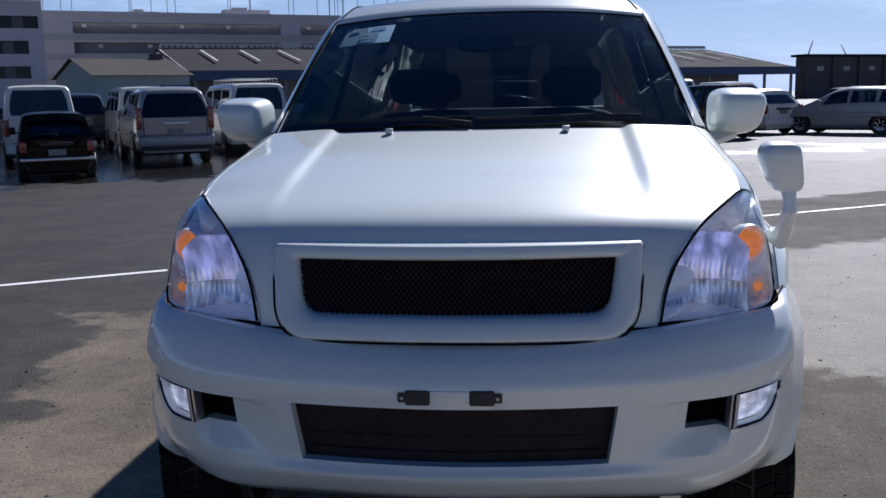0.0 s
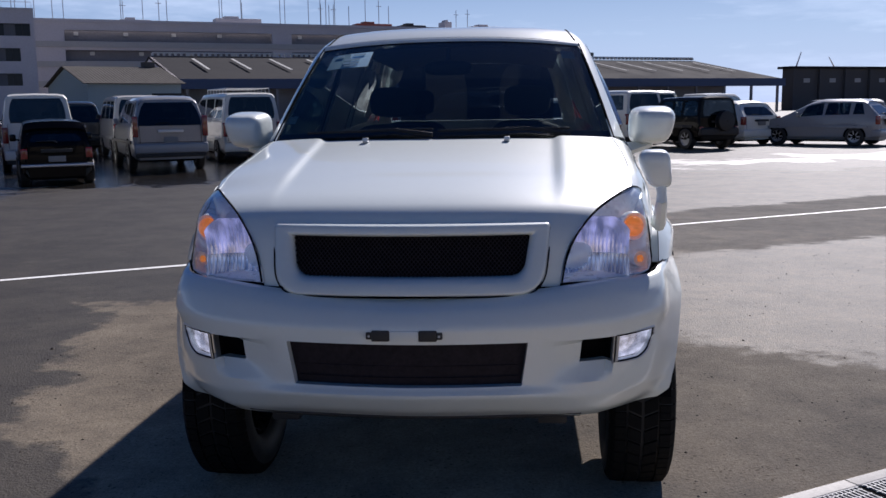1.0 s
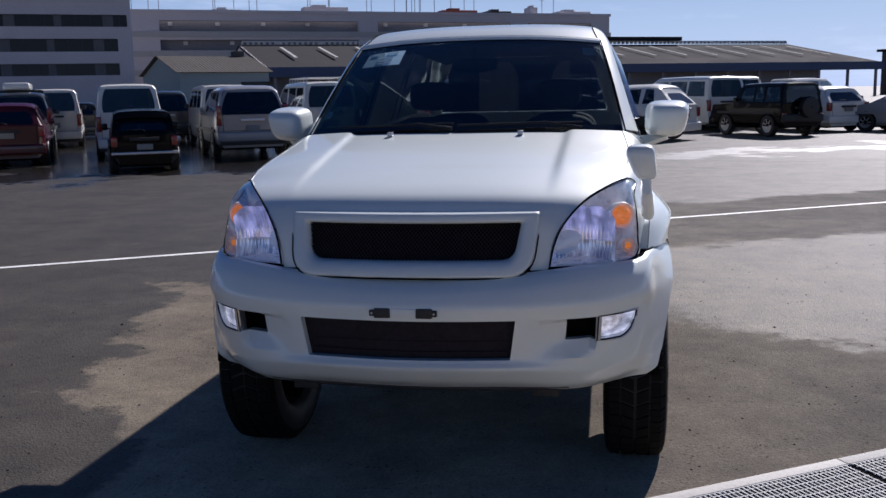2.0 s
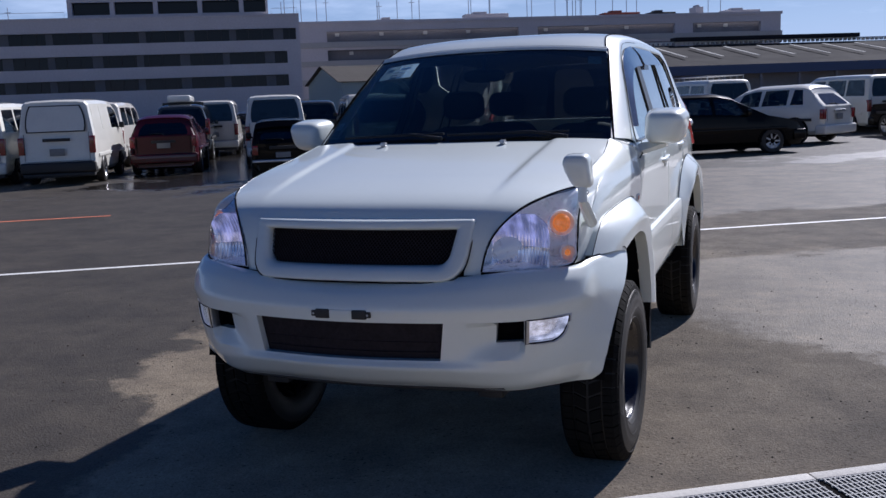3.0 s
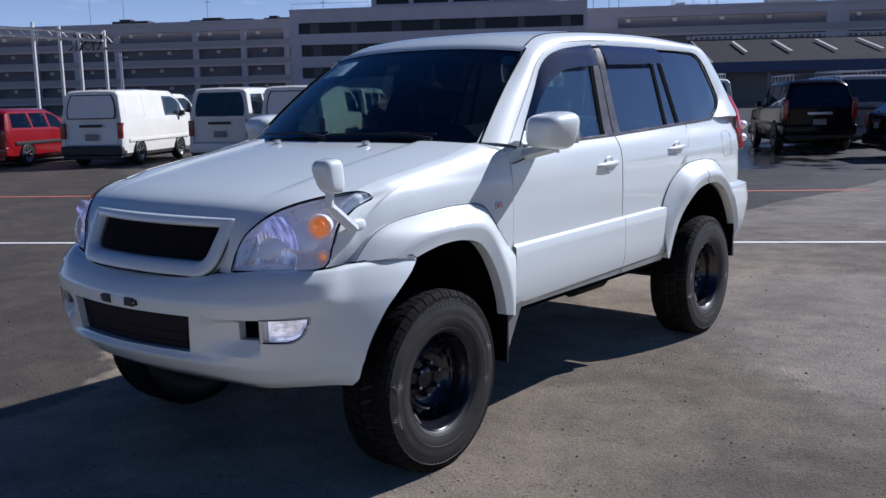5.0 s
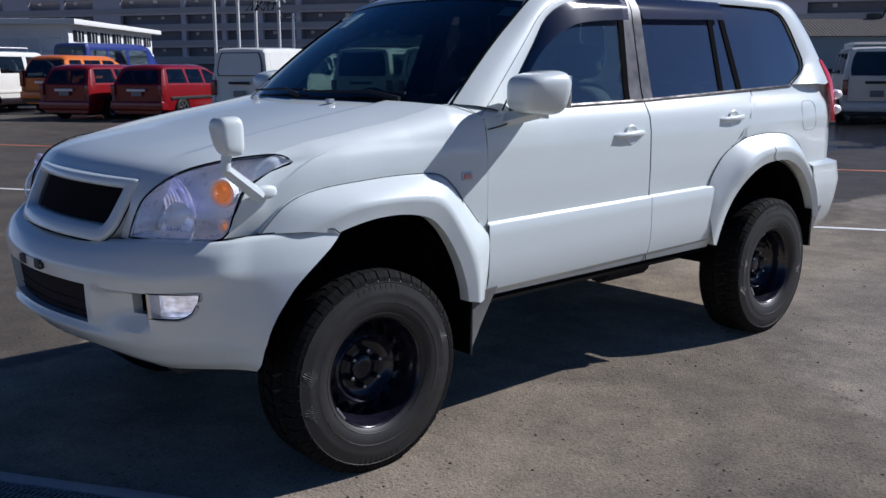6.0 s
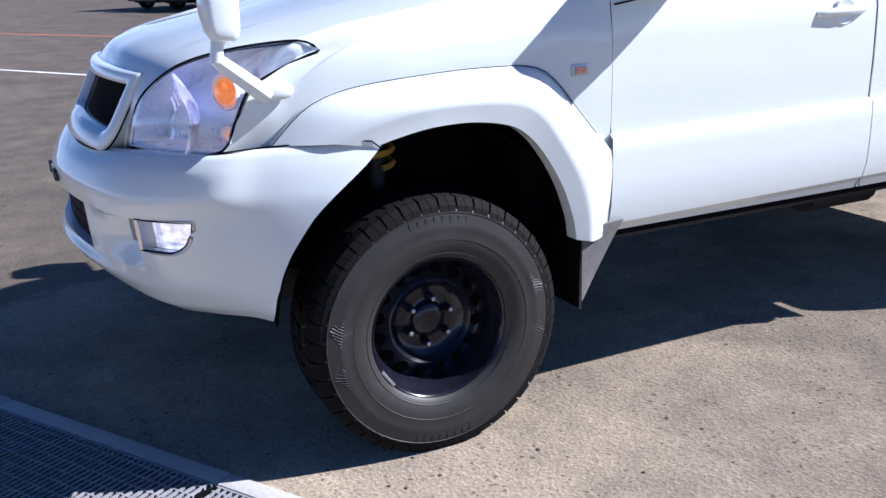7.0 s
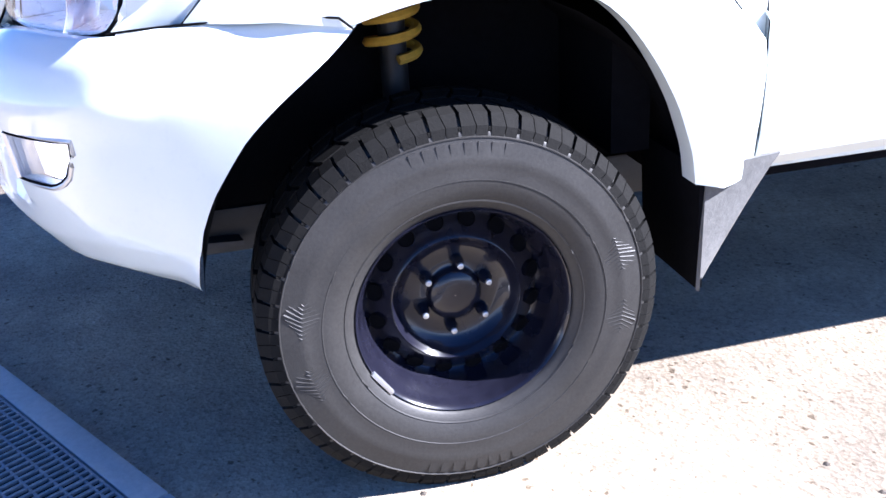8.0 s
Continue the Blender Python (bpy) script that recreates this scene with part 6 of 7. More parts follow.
def cabin(sx):
    n = 70
    o, i_ = spline(FRAME_OUT, n), spline(on_side(FRAME_IN, 0.002), n)
    rows = between(o, i_, 6)
    for k, r in enumerate(rows):
        for p in r:
            p.x += 0.022 * math.sin(math.pi * k / 6)
            p.z += 0.006 * math.sin(math.pi * k / 6)
    rows.append([Vector((p.x - 0.012, p.y, p.z)) for p in i_])
    part("cabin_frame", panel(rows, sx), WHITE, SUV, angle=50)
    door_edge = [Vector((sx * 0.826, 0.677, 1.283))] + [Vector((sx * (p.x + 0.001), p.y, p.z + 0.001)) for p in rows[4][1:30]]
    part("shut_line", tube(bmesh.new(), door_edge, 0.0009, 5), MATT, SUV)
    part("shut_line", tube(bmesh.new(), [(sx * 0.748, 0.585, 1.336), (sx * 0.785, 0.62, 1.322), (sx * 0.826, 0.677, 1.285), (sx * 0.852, 0.684, 1.228)], 0.0009, 5), MATT, SUV)
    bm = bmesh.new()
    tube(bm, [(sx * p.x, p.y, p.z) for p in i_], 0.0045, 6)
    part("window_seal", bm, MATT, SUV)
    # panes follow the lean of the side

    def pane(name, low, top, mat, n=10, m=6, inset=-0.008, parent=SUV, label=""):
        a, b = spline([(0, y, z) for y, z in low], n, smooth=False), spline([(0, y, z) for y, z in top], n, smooth=False)
        rows = [[Vector((flank(p.y, p.z) + inset, p.y, p.z)) for p in r] for r in between(a, b, m)]
        ob = part(name, panel(rows, sx, 0.004), mat, parent, label)
        return ob

    g = [pane("front_door_glass", [(0.80, 1.300), (1.640, 1.312)], [(0.93, 1.425), (1.21, 1.69), (1.40, 1.755), (1.745, 1.790)], SIDEGLASS, 16),
         pane("rear_door_glass", [(1.835, 1.315), (2.43, 1.340)], [(1.895, 1.792), (2.475, 1.800)], PRIVACY),
         pane("rear_vent_glass", [(2.465, 1.340), (2.605, 1.348)], [(2.510, 1.80), (2.57, 1.80)], PRIVACY, 5),
         pane("quarter_glass", [(2.645, 1.348), (3.18, 1.372), (3.34, 1.44)], [(2.61, 1.798), (3.04, 1.795), (3.21, 1.785), (3.285, 1.725), (3.385, 1.52)], PRIVACY, 18)]
    for q in g:
        q.visible_shadow = False
    pane("window_channel", [(1.622, 1.305), (1.660, 1.312)], [(1.730, 1.795), (1.770, 1.797)], MATT, 3, 8, -0.003)
    pane("pillar_trim", [(1.659, 1.305), (1.752, 1.312)], [(1.769, 1.795), (1.828, 1.797)], PILLAR, 4, 8, -0.002, label="satin dark grey pillar trim")
    pane("pillar_trim", [(1.762, 1.305), (1.838, 1.315)], [(1.836, 1.797), (1.897, 1.797)], PILLAR, 4, 8, -0.002, label="satin dark grey pillar trim")
    pane("pillar_gap", [(1.750, 1.305), (1.764, 1.312)], [(1.826, 1.797), (1.838, 1.797)], MATT, 3, 8, -0.005)
    pane("window_divider", [(2.428, 1.338), (2.467, 1.340)], [(2.473, 1.80), (2.512, 1.80)], MATT, 3, 8, -0.003)
    pane("rear_pillar", [(2.602, 1.345), (2.648, 1.348)], [(2.567, 1.80), (2.613, 1.80)], MATT, 3, 8, -0.003)
    # smoked rain visors along the top of both door windows
    for low, top in (([(0.90, 1.375), (1.10, 1.545), (1.314, 1.648), (1.50, 1.678), (1.74, 1.690)], [(0.865, 1.375), (1.06, 1.565), (1.20, 1.695), (1.40, 1.765), (1.79, 1.805)]),
                     ([(1.855, 1.698), (2.595, 1.715)], [(1.86, 1.806), (2.60, 1.808)])):
        a, b = spline([(0, y, z) for y, z in low], 20), spline([(0, y, z) for y, z in top], 20)
        rows = between(a, b, 5)
        rows = [[Vector((flank(p.y, p.z) + 0.012 + 0.022 * (1 - k / 5), p.y, p.z)) for p in r] for k, r in enumerate(rows)]
        part("rain_visor", panel(rows, sx, 0.003), VISOR, SUV, "smoked plastic rain visor").visible_shadow = False
    # black corner sail with the door mirror
    rows = [[Vector((flank(y, z) + 0.003, y, z)) for y, z in r] for r in ([(0.70, 1.236), (0.80, 1.255), (0.95, 1.304)], [(0.74, 1.275), (0.84, 1.30), (0.95, 1.312)], [(0.80, 1.315), (0.87, 1.36), (0.945, 1.425)])]
    part("mirror_sail", panel(rows, sx, 0.006), WHITE, SUV)
    foot = spline([(0, 0.690, 1.232), (0, 0.80, 1.250), (0, 0.95, 1.300)], 10)
    part("sail_seal", tube(bmesh.new(), [(sx * (flank(p.y, p.z) + 0.005), p.y, p.z) for p in foot], 0.0028, 5), MATT, SUV)
    mirror(sx)


def blob(bm, c, a, b, h, e=3.2, nu=28, nv=16, front=1.0, foot=1.0, skew=0.0):
    """A rounded box (superellipsoid) about c; front and foot < 1 narrow its -y side and its base."""
    def sp(v, p):
        return math.copysign(abs(v) ** p, v)
    rows = []
    for j in range(nv + 1):
        t = -math.pi / 2 + math.pi * j / nv
        row = []
        for i in range(nu):
            w = 2 * math.pi * i / nu
            x, y, z = sp(math.cos(t), 2 / e) * sp(math.cos(w), 2 / e), sp(math.cos(t), 2 / e) * sp(math.sin(w), 2 / e), sp(math.sin(t), 2 / e)
            k = lerp(front, 1.0, (y + 1) / 2)
            g = lerp(foot, 1.0, min(1, (z + 1) / 1.3))
            row.append((c[0] + a * x * k * g + skew * max(0, 0.3 - z), c[1] + b * y * lerp(1, g, 0.5), c[2] + h * z * k))
        rows.append(row)
    sheet(bm, rows, closed=True)
    return bm


def mirror(sx):
    bm = blob(bmesh.new(), (sx * 0.958, 0.862, 1.372), 0.116, 0.118, 0.096, 3.8, front=0.74, foot=0.88, skew=-sx * 0.012)
    ms = part("door_mirror", bm, WHITE, SUV, "white door mirror")
    part("mirror_glass", box(bmesh.new(), sx * 0.963 - 0.080, sx * 0.963 + 0.080, 0.962, 0.9705, 1.312, 1.440, 0.003), CHROME, ms)
    bm = bmesh.new()
    rows = [[Vector((x, y, z)) for x, y, z in r] for r in ([(0.80, 0.74, 1.235), (0.86, 0.79, 1.262), (0.96, 0.86, 1.292)], [(0.80, 0.80, 1.285), (0.86, 0.83, 1.298), (0.96, 0.88, 1.305)], [(0.80, 0.93, 1.290), (0.86, 0.92, 1.292), (0.96, 0.93, 1.298)])]
    sheet(bm, flip(rows, sx))
    part("mirror_arm", thicken(bm, 0.03), WHITE, ms)


both(cabin)


def sheet_of(rows):
    bm = bmesh.new()
    sheet(bm, rows)
    return bm


def roof_and_screen():
    edge = spline(FRAME_OUT[3:10], 40)
    mid = spline([(0, 1.075, 1.790), (0, 1.20, 1.842), (0, 1.40, 1.875), (0, 1.75, 1.898), (0, 2.20, 1.905), (0, 2.70, 1.900), (0, 3.20, 1.880), (0, 3.50, 1.848)], 40)
    rows = []
    for p, q in zip(edge, mid):
        row = []
        for i in range(-12, 13):
            k = abs(i) / 12
            row.append(Vector((p.x * i / 12, lerp(q.y, p.y, k ** 2.2), lerp(q.z, p.z, k ** 3.0))))
        rows.append(row)
    bm = bmesh.new()
    sheet(bm, rows)
    part("roof", thicken(bm, 0.006), WHITE, SUV, angle=50)
    for sx in (-1, 1):
        part("roof_gutter", tube(bmesh.new(), [(sx * (p.x - 0.005), p.y, p.z + 0.001) for p in edge], 0.004, 6), MATT, SUV)
    # windscreen
    rows = []
    for j in range(15):
        v = j / 14
        row = []
        for i in range(-14, 15):
            k = abs(i) / 14
            base = Vector((0.752 * i / 14, lerp(0.395, 0.585, k ** 2.3), lerp(1.338, 1.326, k ** 2)))
            top = Vector((0.628 * i / 14, lerp(1.085, 1.165, k ** 2.3), lerp(1.797, 1.766, k ** 2.4)))
            p = base.lerp(top, v)
            p += Vector((0, -0.45, 0.89)) * 0.018 * math.sin(math.pi * v)
            row.append(p)
        rows.append(row)
    bm = bmesh.new()
    sheet(bm, rows)
    ws = part("windscreen", thicken(bm, 0.005), GLASS, SUV, "large raked windscreen, lightly tinted")
    ws.visible_shadow = False
    for sx in (-1, 1):
        part("screen_seal", tube(bmesh.new(), [(sx * r[-1].x, r[-1].y, r[-1].z + 0.002) for r in rows], 0.006, 6), MATT, SUV)
    part("screen_seal", tube(bmesh.new(), rows[-1], 0.007, 6), MATT, SUV)
    lip = [[a.lerp(b, k) + Vector((0, -0.45, 0.89)) * h for a, b in zip(rows[-1], rows[-2])] for k, h in ((-0.25, 0.006), (0.2, 0.007), (0.52, 0.004), (0.56, -0.002))]
    part("roof_lip", thicken(sheet_of(lip), 0.002), WHITE, SUV, angle=60)
    part("screen_seal", tube(bmesh.new(), [p + Vector((0, -0.002, -0.001)) for p in lip[-1]], 0.005, 6), MATT, SUV)
    # black band along the foot of the glass and cowl
    bm = bmesh.new()
    sheet(bm, [[p + Vector((0, 0.004, -0.004)) for p in rows[0]], [p + Vector((0, 0.004, -0.006)) for p in rows[1]]])
    part("screen_band", thicken(bm, 0.002), MATT, SUV)
    bm = bmesh.new()
    sheet(bm, [[p + Vector((0, -0.035, -0.010)) for p in rows[0]], [p + Vector((0, 0.01, -0.004)) for p in rows[0]]])
    part("cowl", thicken(bm, 0.01), BLACK, SUV)
    # wipers
    for x0, x1 in ((-0.58, -0.02), (0.0, 0.56)):
        def on_glass(x, up):
            k = abs(x) / 0.752
            return Vector((x, lerp(0.395, 0.585, k ** 2.3) + up * 0.85 - 0.012, lerp(1.338, 1.326, k ** 2) + up * 0.6 + 0.016))
        bm = bmesh.new()
        tube(bm, [on_glass(lerp(x0, x1, i / 8), 0.028 + 0.012 * (i / 8)) for i in range(9)], 0.006, 6)
        tube(bm, [on_glass(x1, 0.002), on_glass(lerp(x1, x0, 0.30), 0.040), on_glass(lerp(x1, x0, 0.5), 0.038)], [0.010, 0.008, 0.005], 6)
        part("wiper", bm, BLACK, SUV)
    # sheets of paper inside the glass

    def slip(x0, x1, v0, v1, mat, name, lean=0.0, parent=SUV, off=0.012):
        def at(x, v):
            k = abs(x) / 0.70
            base, top = Vector((x, lerp(0.395, 0.585, k ** 2.3), lerp(1.338, 1.326, k ** 2))), Vector((x * 0.84, lerp(1.085, 1.165, k ** 2.3), lerp(1.797, 1.766, k ** 2.4)))
            return base.lerp(top, v) + Vector((0, -0.45, 0.89)) * (0.018 * math.sin(math.pi * v) - off)
        bm = bmesh.new()
        sheet(bm, [[at(lerp(x0, x1, i / 5) + lean * (v - v0), v) for i in range(6)] for v in [lerp(v0, v1, j / 4) for j in range(5)]])
        return part(name, thicken(bm, 0.001), mat, parent)

    sp = slip(-0.655, -0.420, 0.690, 0.865, PAPER, "price_sheet", 0.0, SUV, -0.006)
    tagged(sp, "pale blue printed sheet on the glass")
    for a, b, v0, v1 in ((-0.63, -0.585, 0.83, 0.85), (-0.53, -0.46, 0.83, 0.848), (-0.57, -0.48, 0.775, 0.795), (-0.57, -0.48, 0.735, 0.758), (-0.56, -0.49, 0.705, 0.722)):
        slip(a, b, v0, v1, INK, "print_line", 0, sp, -0.0085)
    slip(-0.735, -0.690, 0.145, 0.215, PAPER, "small_sticker", 0, SUV, -0.006)
    slip(0.630, 0.705, 0.83, 0.925, PAPER, "round_sticker", 0)


roof_and_screen()


# -- offside front mirror on its arm --
def wing_mirror():
    bm = blob(bmesh.new(), (0.795, -0.430, 1.258), 0.054, 0.046, 0.066, 4.0, front=0.90, foot=0.72, skew=0.018)
    ms = part("wing_mirror", bm, WHITE, SUV, "small white wing-top mirror on a stalk")
    part("mirror_neck", tube(bmesh.new(), [(0.815, -0.440, 1.210), (0.818, -0.447, 1.180), (0.818, -0.450, 1.148)], [0.020, 0.016, 0.019], 12), WHITE, ms)
    part("mirror_stalk", tube(bmesh.new(), [(0.818, -0.456, 1.158), (0.819, -0.435, 1.140), (0.826, -0.345, 1.066), (0.828, -0.330, 1.054)], [0.016, 0.020, 0.023, 0.020], 8), WHITE, ms)
    bm = blob(bmesh.new(), (0.820, -0.310, 1.068), 0.018, 0.045, 0.024, 2.4)
    part("mirror_foot", bm, WHITE, ms)


wing_mirror()


# -- wheels --
def road_wheel():
    """Steel wheel with an all-terrain tyre; its outer face towards +x."""
    root = new("wheel")
    R, hw = TYRE_R, 0.125
    bm = bmesh.new()
    prof = [(-0.085, 0.226), (-0.112, 0.245), (-hw, 0.300), (-0.118, 0.342), (-0.103, 0.361), (-0.096, R - 0.013), (0, R - 0.010), (0.096, R - 0.013), (0.103, 0.361), (0.1145, 0.349), (0.118, 0.342), (0.1185, 0.338), (hw, 0.308), (hw + 0.001, 0.300), (hw + 0.0005, 0.292), (0.1245, 0.274), (0.1255, 0.268), (0.1225, 0.246), (0.1165, 0.228), (0.109, 0.213), (0.101, 0.206), (0.090, 0.2035)]
    lathe(bm, prof, 96)
    tyre = part("tyre", bm, RUBBER, root, "all-terrain tyre with chunky shoulder lugs", angle=60)
    # tread blocks, three rows, and shoulder lugs
    bm = bmesh.new()
    n = 42

    def block(x0, x1, a0, a1, r0, r1, skew=0.0):
        vs = []
        for r in (r0, r1):
            for x, a in ((x0, a0), (x1, a0 + skew), (x1, a1 + skew), (x0, a1)):
                vs.append(bm.verts.new((x, r * math.cos(a), r * math.sin(a))))
        for q in ((4, 5, 6, 7), (0, 1, 5, 4), (1, 2, 6, 5), (2, 3, 7, 6), (3, 0, 4, 7)):
            bm.faces.new([vs[i] for i in q])

    for k in range(n):
        a = 2 * math.pi * k / n
        d = 2 * math.pi / n
        block(-0.052, -0.006, a, a + d * 0.80, R - 0.014, R, 0.35 * d)
        block(0.006, 0.052, a + 0.3 * d, a + d * 1.10, R - 0.014, R, -0.35 * d)
        for sx in (-1, 1):
            # lug with a wrapped side, cut in two by a sipe
            first = a + (0.5 * d if sx > 0 else 0)
            a1 = first + 0.88 * d
            long = 0.006
            for b0, b1, slip in ((0.0, 0.425, 0.05), (0.455, 0.88, 0.05)):
                ring = []
                for x, r, lean in ((0.060, R - 0.012, 0), (0.060, R, 0), (0.098, R - 0.003, slip), (0.112 + long * 0.3, 0.359, -slip), (0.1175 + long * 0.2, 0.345 - long, 0), (0.112, 0.345 - long, 0)):
                    ring.append([bm.verts.new((sx * x, r * math.cos(w), r * math.sin(w))) for w in (first + (b0 + (lean if b0 else 0)) * d, first + (b1 + (0 if b0 else lean)) * d)])
                for p, q in zip(ring, ring[1:]):
                    bm.faces.new((p[0], p[1], q[1], q[0]))
                bm.faces.new([p[0] for p in ring])
                bm.faces.new([p[1] for p in ring][::-1])
            # sipe notch block beside it
            am = a1 + 0.02 * d
            block(sx * 0.100, sx * 0.1145, am, am + 0.08 * d, 0.347, 0.3575)
    part("tread", bm, TREADRUBBER, root, angle=20)
    # raised makers' marks on the sidewall as plain bars
    for c0 in (math.pi * 0.5, math.pi * 1.5):
        for k in range(8):
            bm = bmesh.new()
            a = c0 - 0.30 + 0.60 * k / 8
            p = [(0.1235 + (0.0012 if r < 0.32 else -0.002), r * math.cos(w), r * math.sin(w)) for r, w in ((0.309, a + 0.008), (0.309, a + 0.052), (0.333, a + 0.050), (0.333, a + 0.010))]
            f = [bm.verts.new(q) for q in p] + [bm.verts.new((q[0] - 0.006, q[1], q[2])) for q in p]
            for idx in ((0, 1, 2, 3), (0, 1, 5, 4), (1, 2, 6, 5), (2, 3, 7, 6), (3, 0, 4, 7)):
                bm.faces.new([f[i] for i in idx])
            part("sidewall_bar", bm, RUBBER, root, "raised plain bar on the sidewall", angle=20)
    for c0 in (math.pi * -0.06, math.pi * 0.08, math.pi * 0.94, math.pi * 1.08):
        for k in range(9):
            bm = bmesh.new()
            a = c0 + 0.027 * (k - 4)
            r0, r1 = 0.266 + 0.005 * abs(k - 4), 0.334 - 0.004 * abs(k - 4)
            tube(bm, [(0.1225, r0 * math.cos(a), r0 * math.sin(a)), (0.1250, 0.302 * math.cos(a + 0.04), 0.302 * math.sin(a + 0.04)), (0.1195, r1 * math.cos(a), r1 * math.sin(a))], 0.0021, 4)
            part("sidewall_rib", bm, RUBBER, root, angle=20)
    for x, r, w in ((0.1245, 0.2665, 0.0016), (0.1185, 0.3405, 0.0018), (0.1150, 0.2255, 0.0022)):
        bm = bmesh.new()
        tube(bm, [(x, r * math.cos(q), r * math.sin(q)) for q in [2 * math.pi * k / 72 for k in range(73)]], w, 5, cap=False)
        part("sidewall_ring", bm, RUBBER, root)
    # rim
    RS, IN = 0.875, 0.024
    bm = bmesh.new()
    lathe(bm, [(x - IN * min(1, max(0, (0.214 - r) / 0.020)), r * lerp(1.0, RS, min(1, max(0, (r - 0.110) / 0.037)))) for x, r in [(0.094, 0.2345), (0.101, 0.238), (0.105, 0.2335), (0.101, 0.2285), (0.090, 0.2255), (0.082, 0.222), (0.070, 0.219), (0.063, 0.213), (0.050, 0.209), (0.040, 0.206), (0.030, 0.200), (0.031, 0.190), (0.040, 0.178), (0.048, 0.165), (0.054, 0.155),
               (0.062, 0.147), (0.063, 0.140), (0.056, 0.128), (0.047, 0.117), (0.038, 0.107), (0.031, 0.094), (0.029, 0.083), (0.029, 0.070), (0.029, 0.056), (0.032, 0.052), (0.040, 0.050), (0.046, 0.045), (0.048, 0.022), (0.048, 0.001)]], 96)
    rim = part("rim", bm, GLOSSBLACK, root, "gloss black steel rim", angle=60)
    lathe_in = bmesh.new()
    lathe(lathe_in, [(0.092, 0.2025), (-0.02, 0.19), (-0.06, 0.2), (-0.085, 0.227)], 48)
    part("rim_barrel", lathe_in, GLOSSBLACK, root)
    for k in range(16):
        a = 2 * math.pi * (k + 0.5) / 16
        bm = bmesh.new()
        lathe(bm, [(0.006, 0.0005), (0.006, 0.0145), (0.0085, 0.0165), (0.0, 0.0175)], 16)
        bmesh.ops.transform(bm, matrix=pose(0.038 - IN, 0.176 * RS * math.cos(a), 0.176 * RS * math.sin(a)) @ Matrix.Rotation(a, 4, "X") @ Matrix.Rotation(radians(32), 4, "Z"), verts=bm.verts[:])
        part("vent_hole", bm, MATT, root)
    for k in range(6):
        a = 2 * math.pi * k / 6 + math.pi / 2 - radians(8)
        bm = bmesh.new()
        lathe(bm, [(0.026, 0.013), (0.044, 0.012), (0.048, 0.009), (0.060, 0.0065), (0.062, 0.004), (0.062, 0.0005)], 12)
        bmesh.ops.translate(bm, verts=bm.verts[:], vec=(-IN, 0.068 * math.cos(a), 0.068 * math.sin(a)))
        nut = part("wheel_nut", bm, GLOSSBLACK, root)
        bm = bmesh.new()
        lathe(bm, [(0.0615, 0.0062), (0.066, 0.0058), (0.067, 0.004), (0.067, 0.0005)], 12)
        bmesh.ops.translate(bm, verts=bm.verts[:], vec=(-IN, 0.068 * math.cos(a), 0.068 * math.sin(a)))
        part("stud_tip", bm, CHROME_DULL, root, "bright stud tip")
    w = part("balance_weight", box(bmesh.new(), 0.098, 0.108, -0.03, 0.03, -0.2065, -0.1975, 0.002), CHROME_DULL, root, "clip-on balance weight")
    w.rotation_euler = (radians(-55), 0, 0)
    return root


TRACK = 0.797
W0 = road_wheel()
STEER = -1.0
W0.matrix_basis = pose(TRACK, FRONT_AXLE, TYRE_R - 0.008, 0, 0, STEER)
W0.parent = SUV
for x, y, rz in ((-TRACK, FRONT_AXLE, 180 + STEER), (TRACK, REAR_AXLE, 0), (-TRACK, REAR_AXLE, 180)):
    copy_thing(W0, pose(x, y, TYRE_R - 0.008, 0, 0, rz))


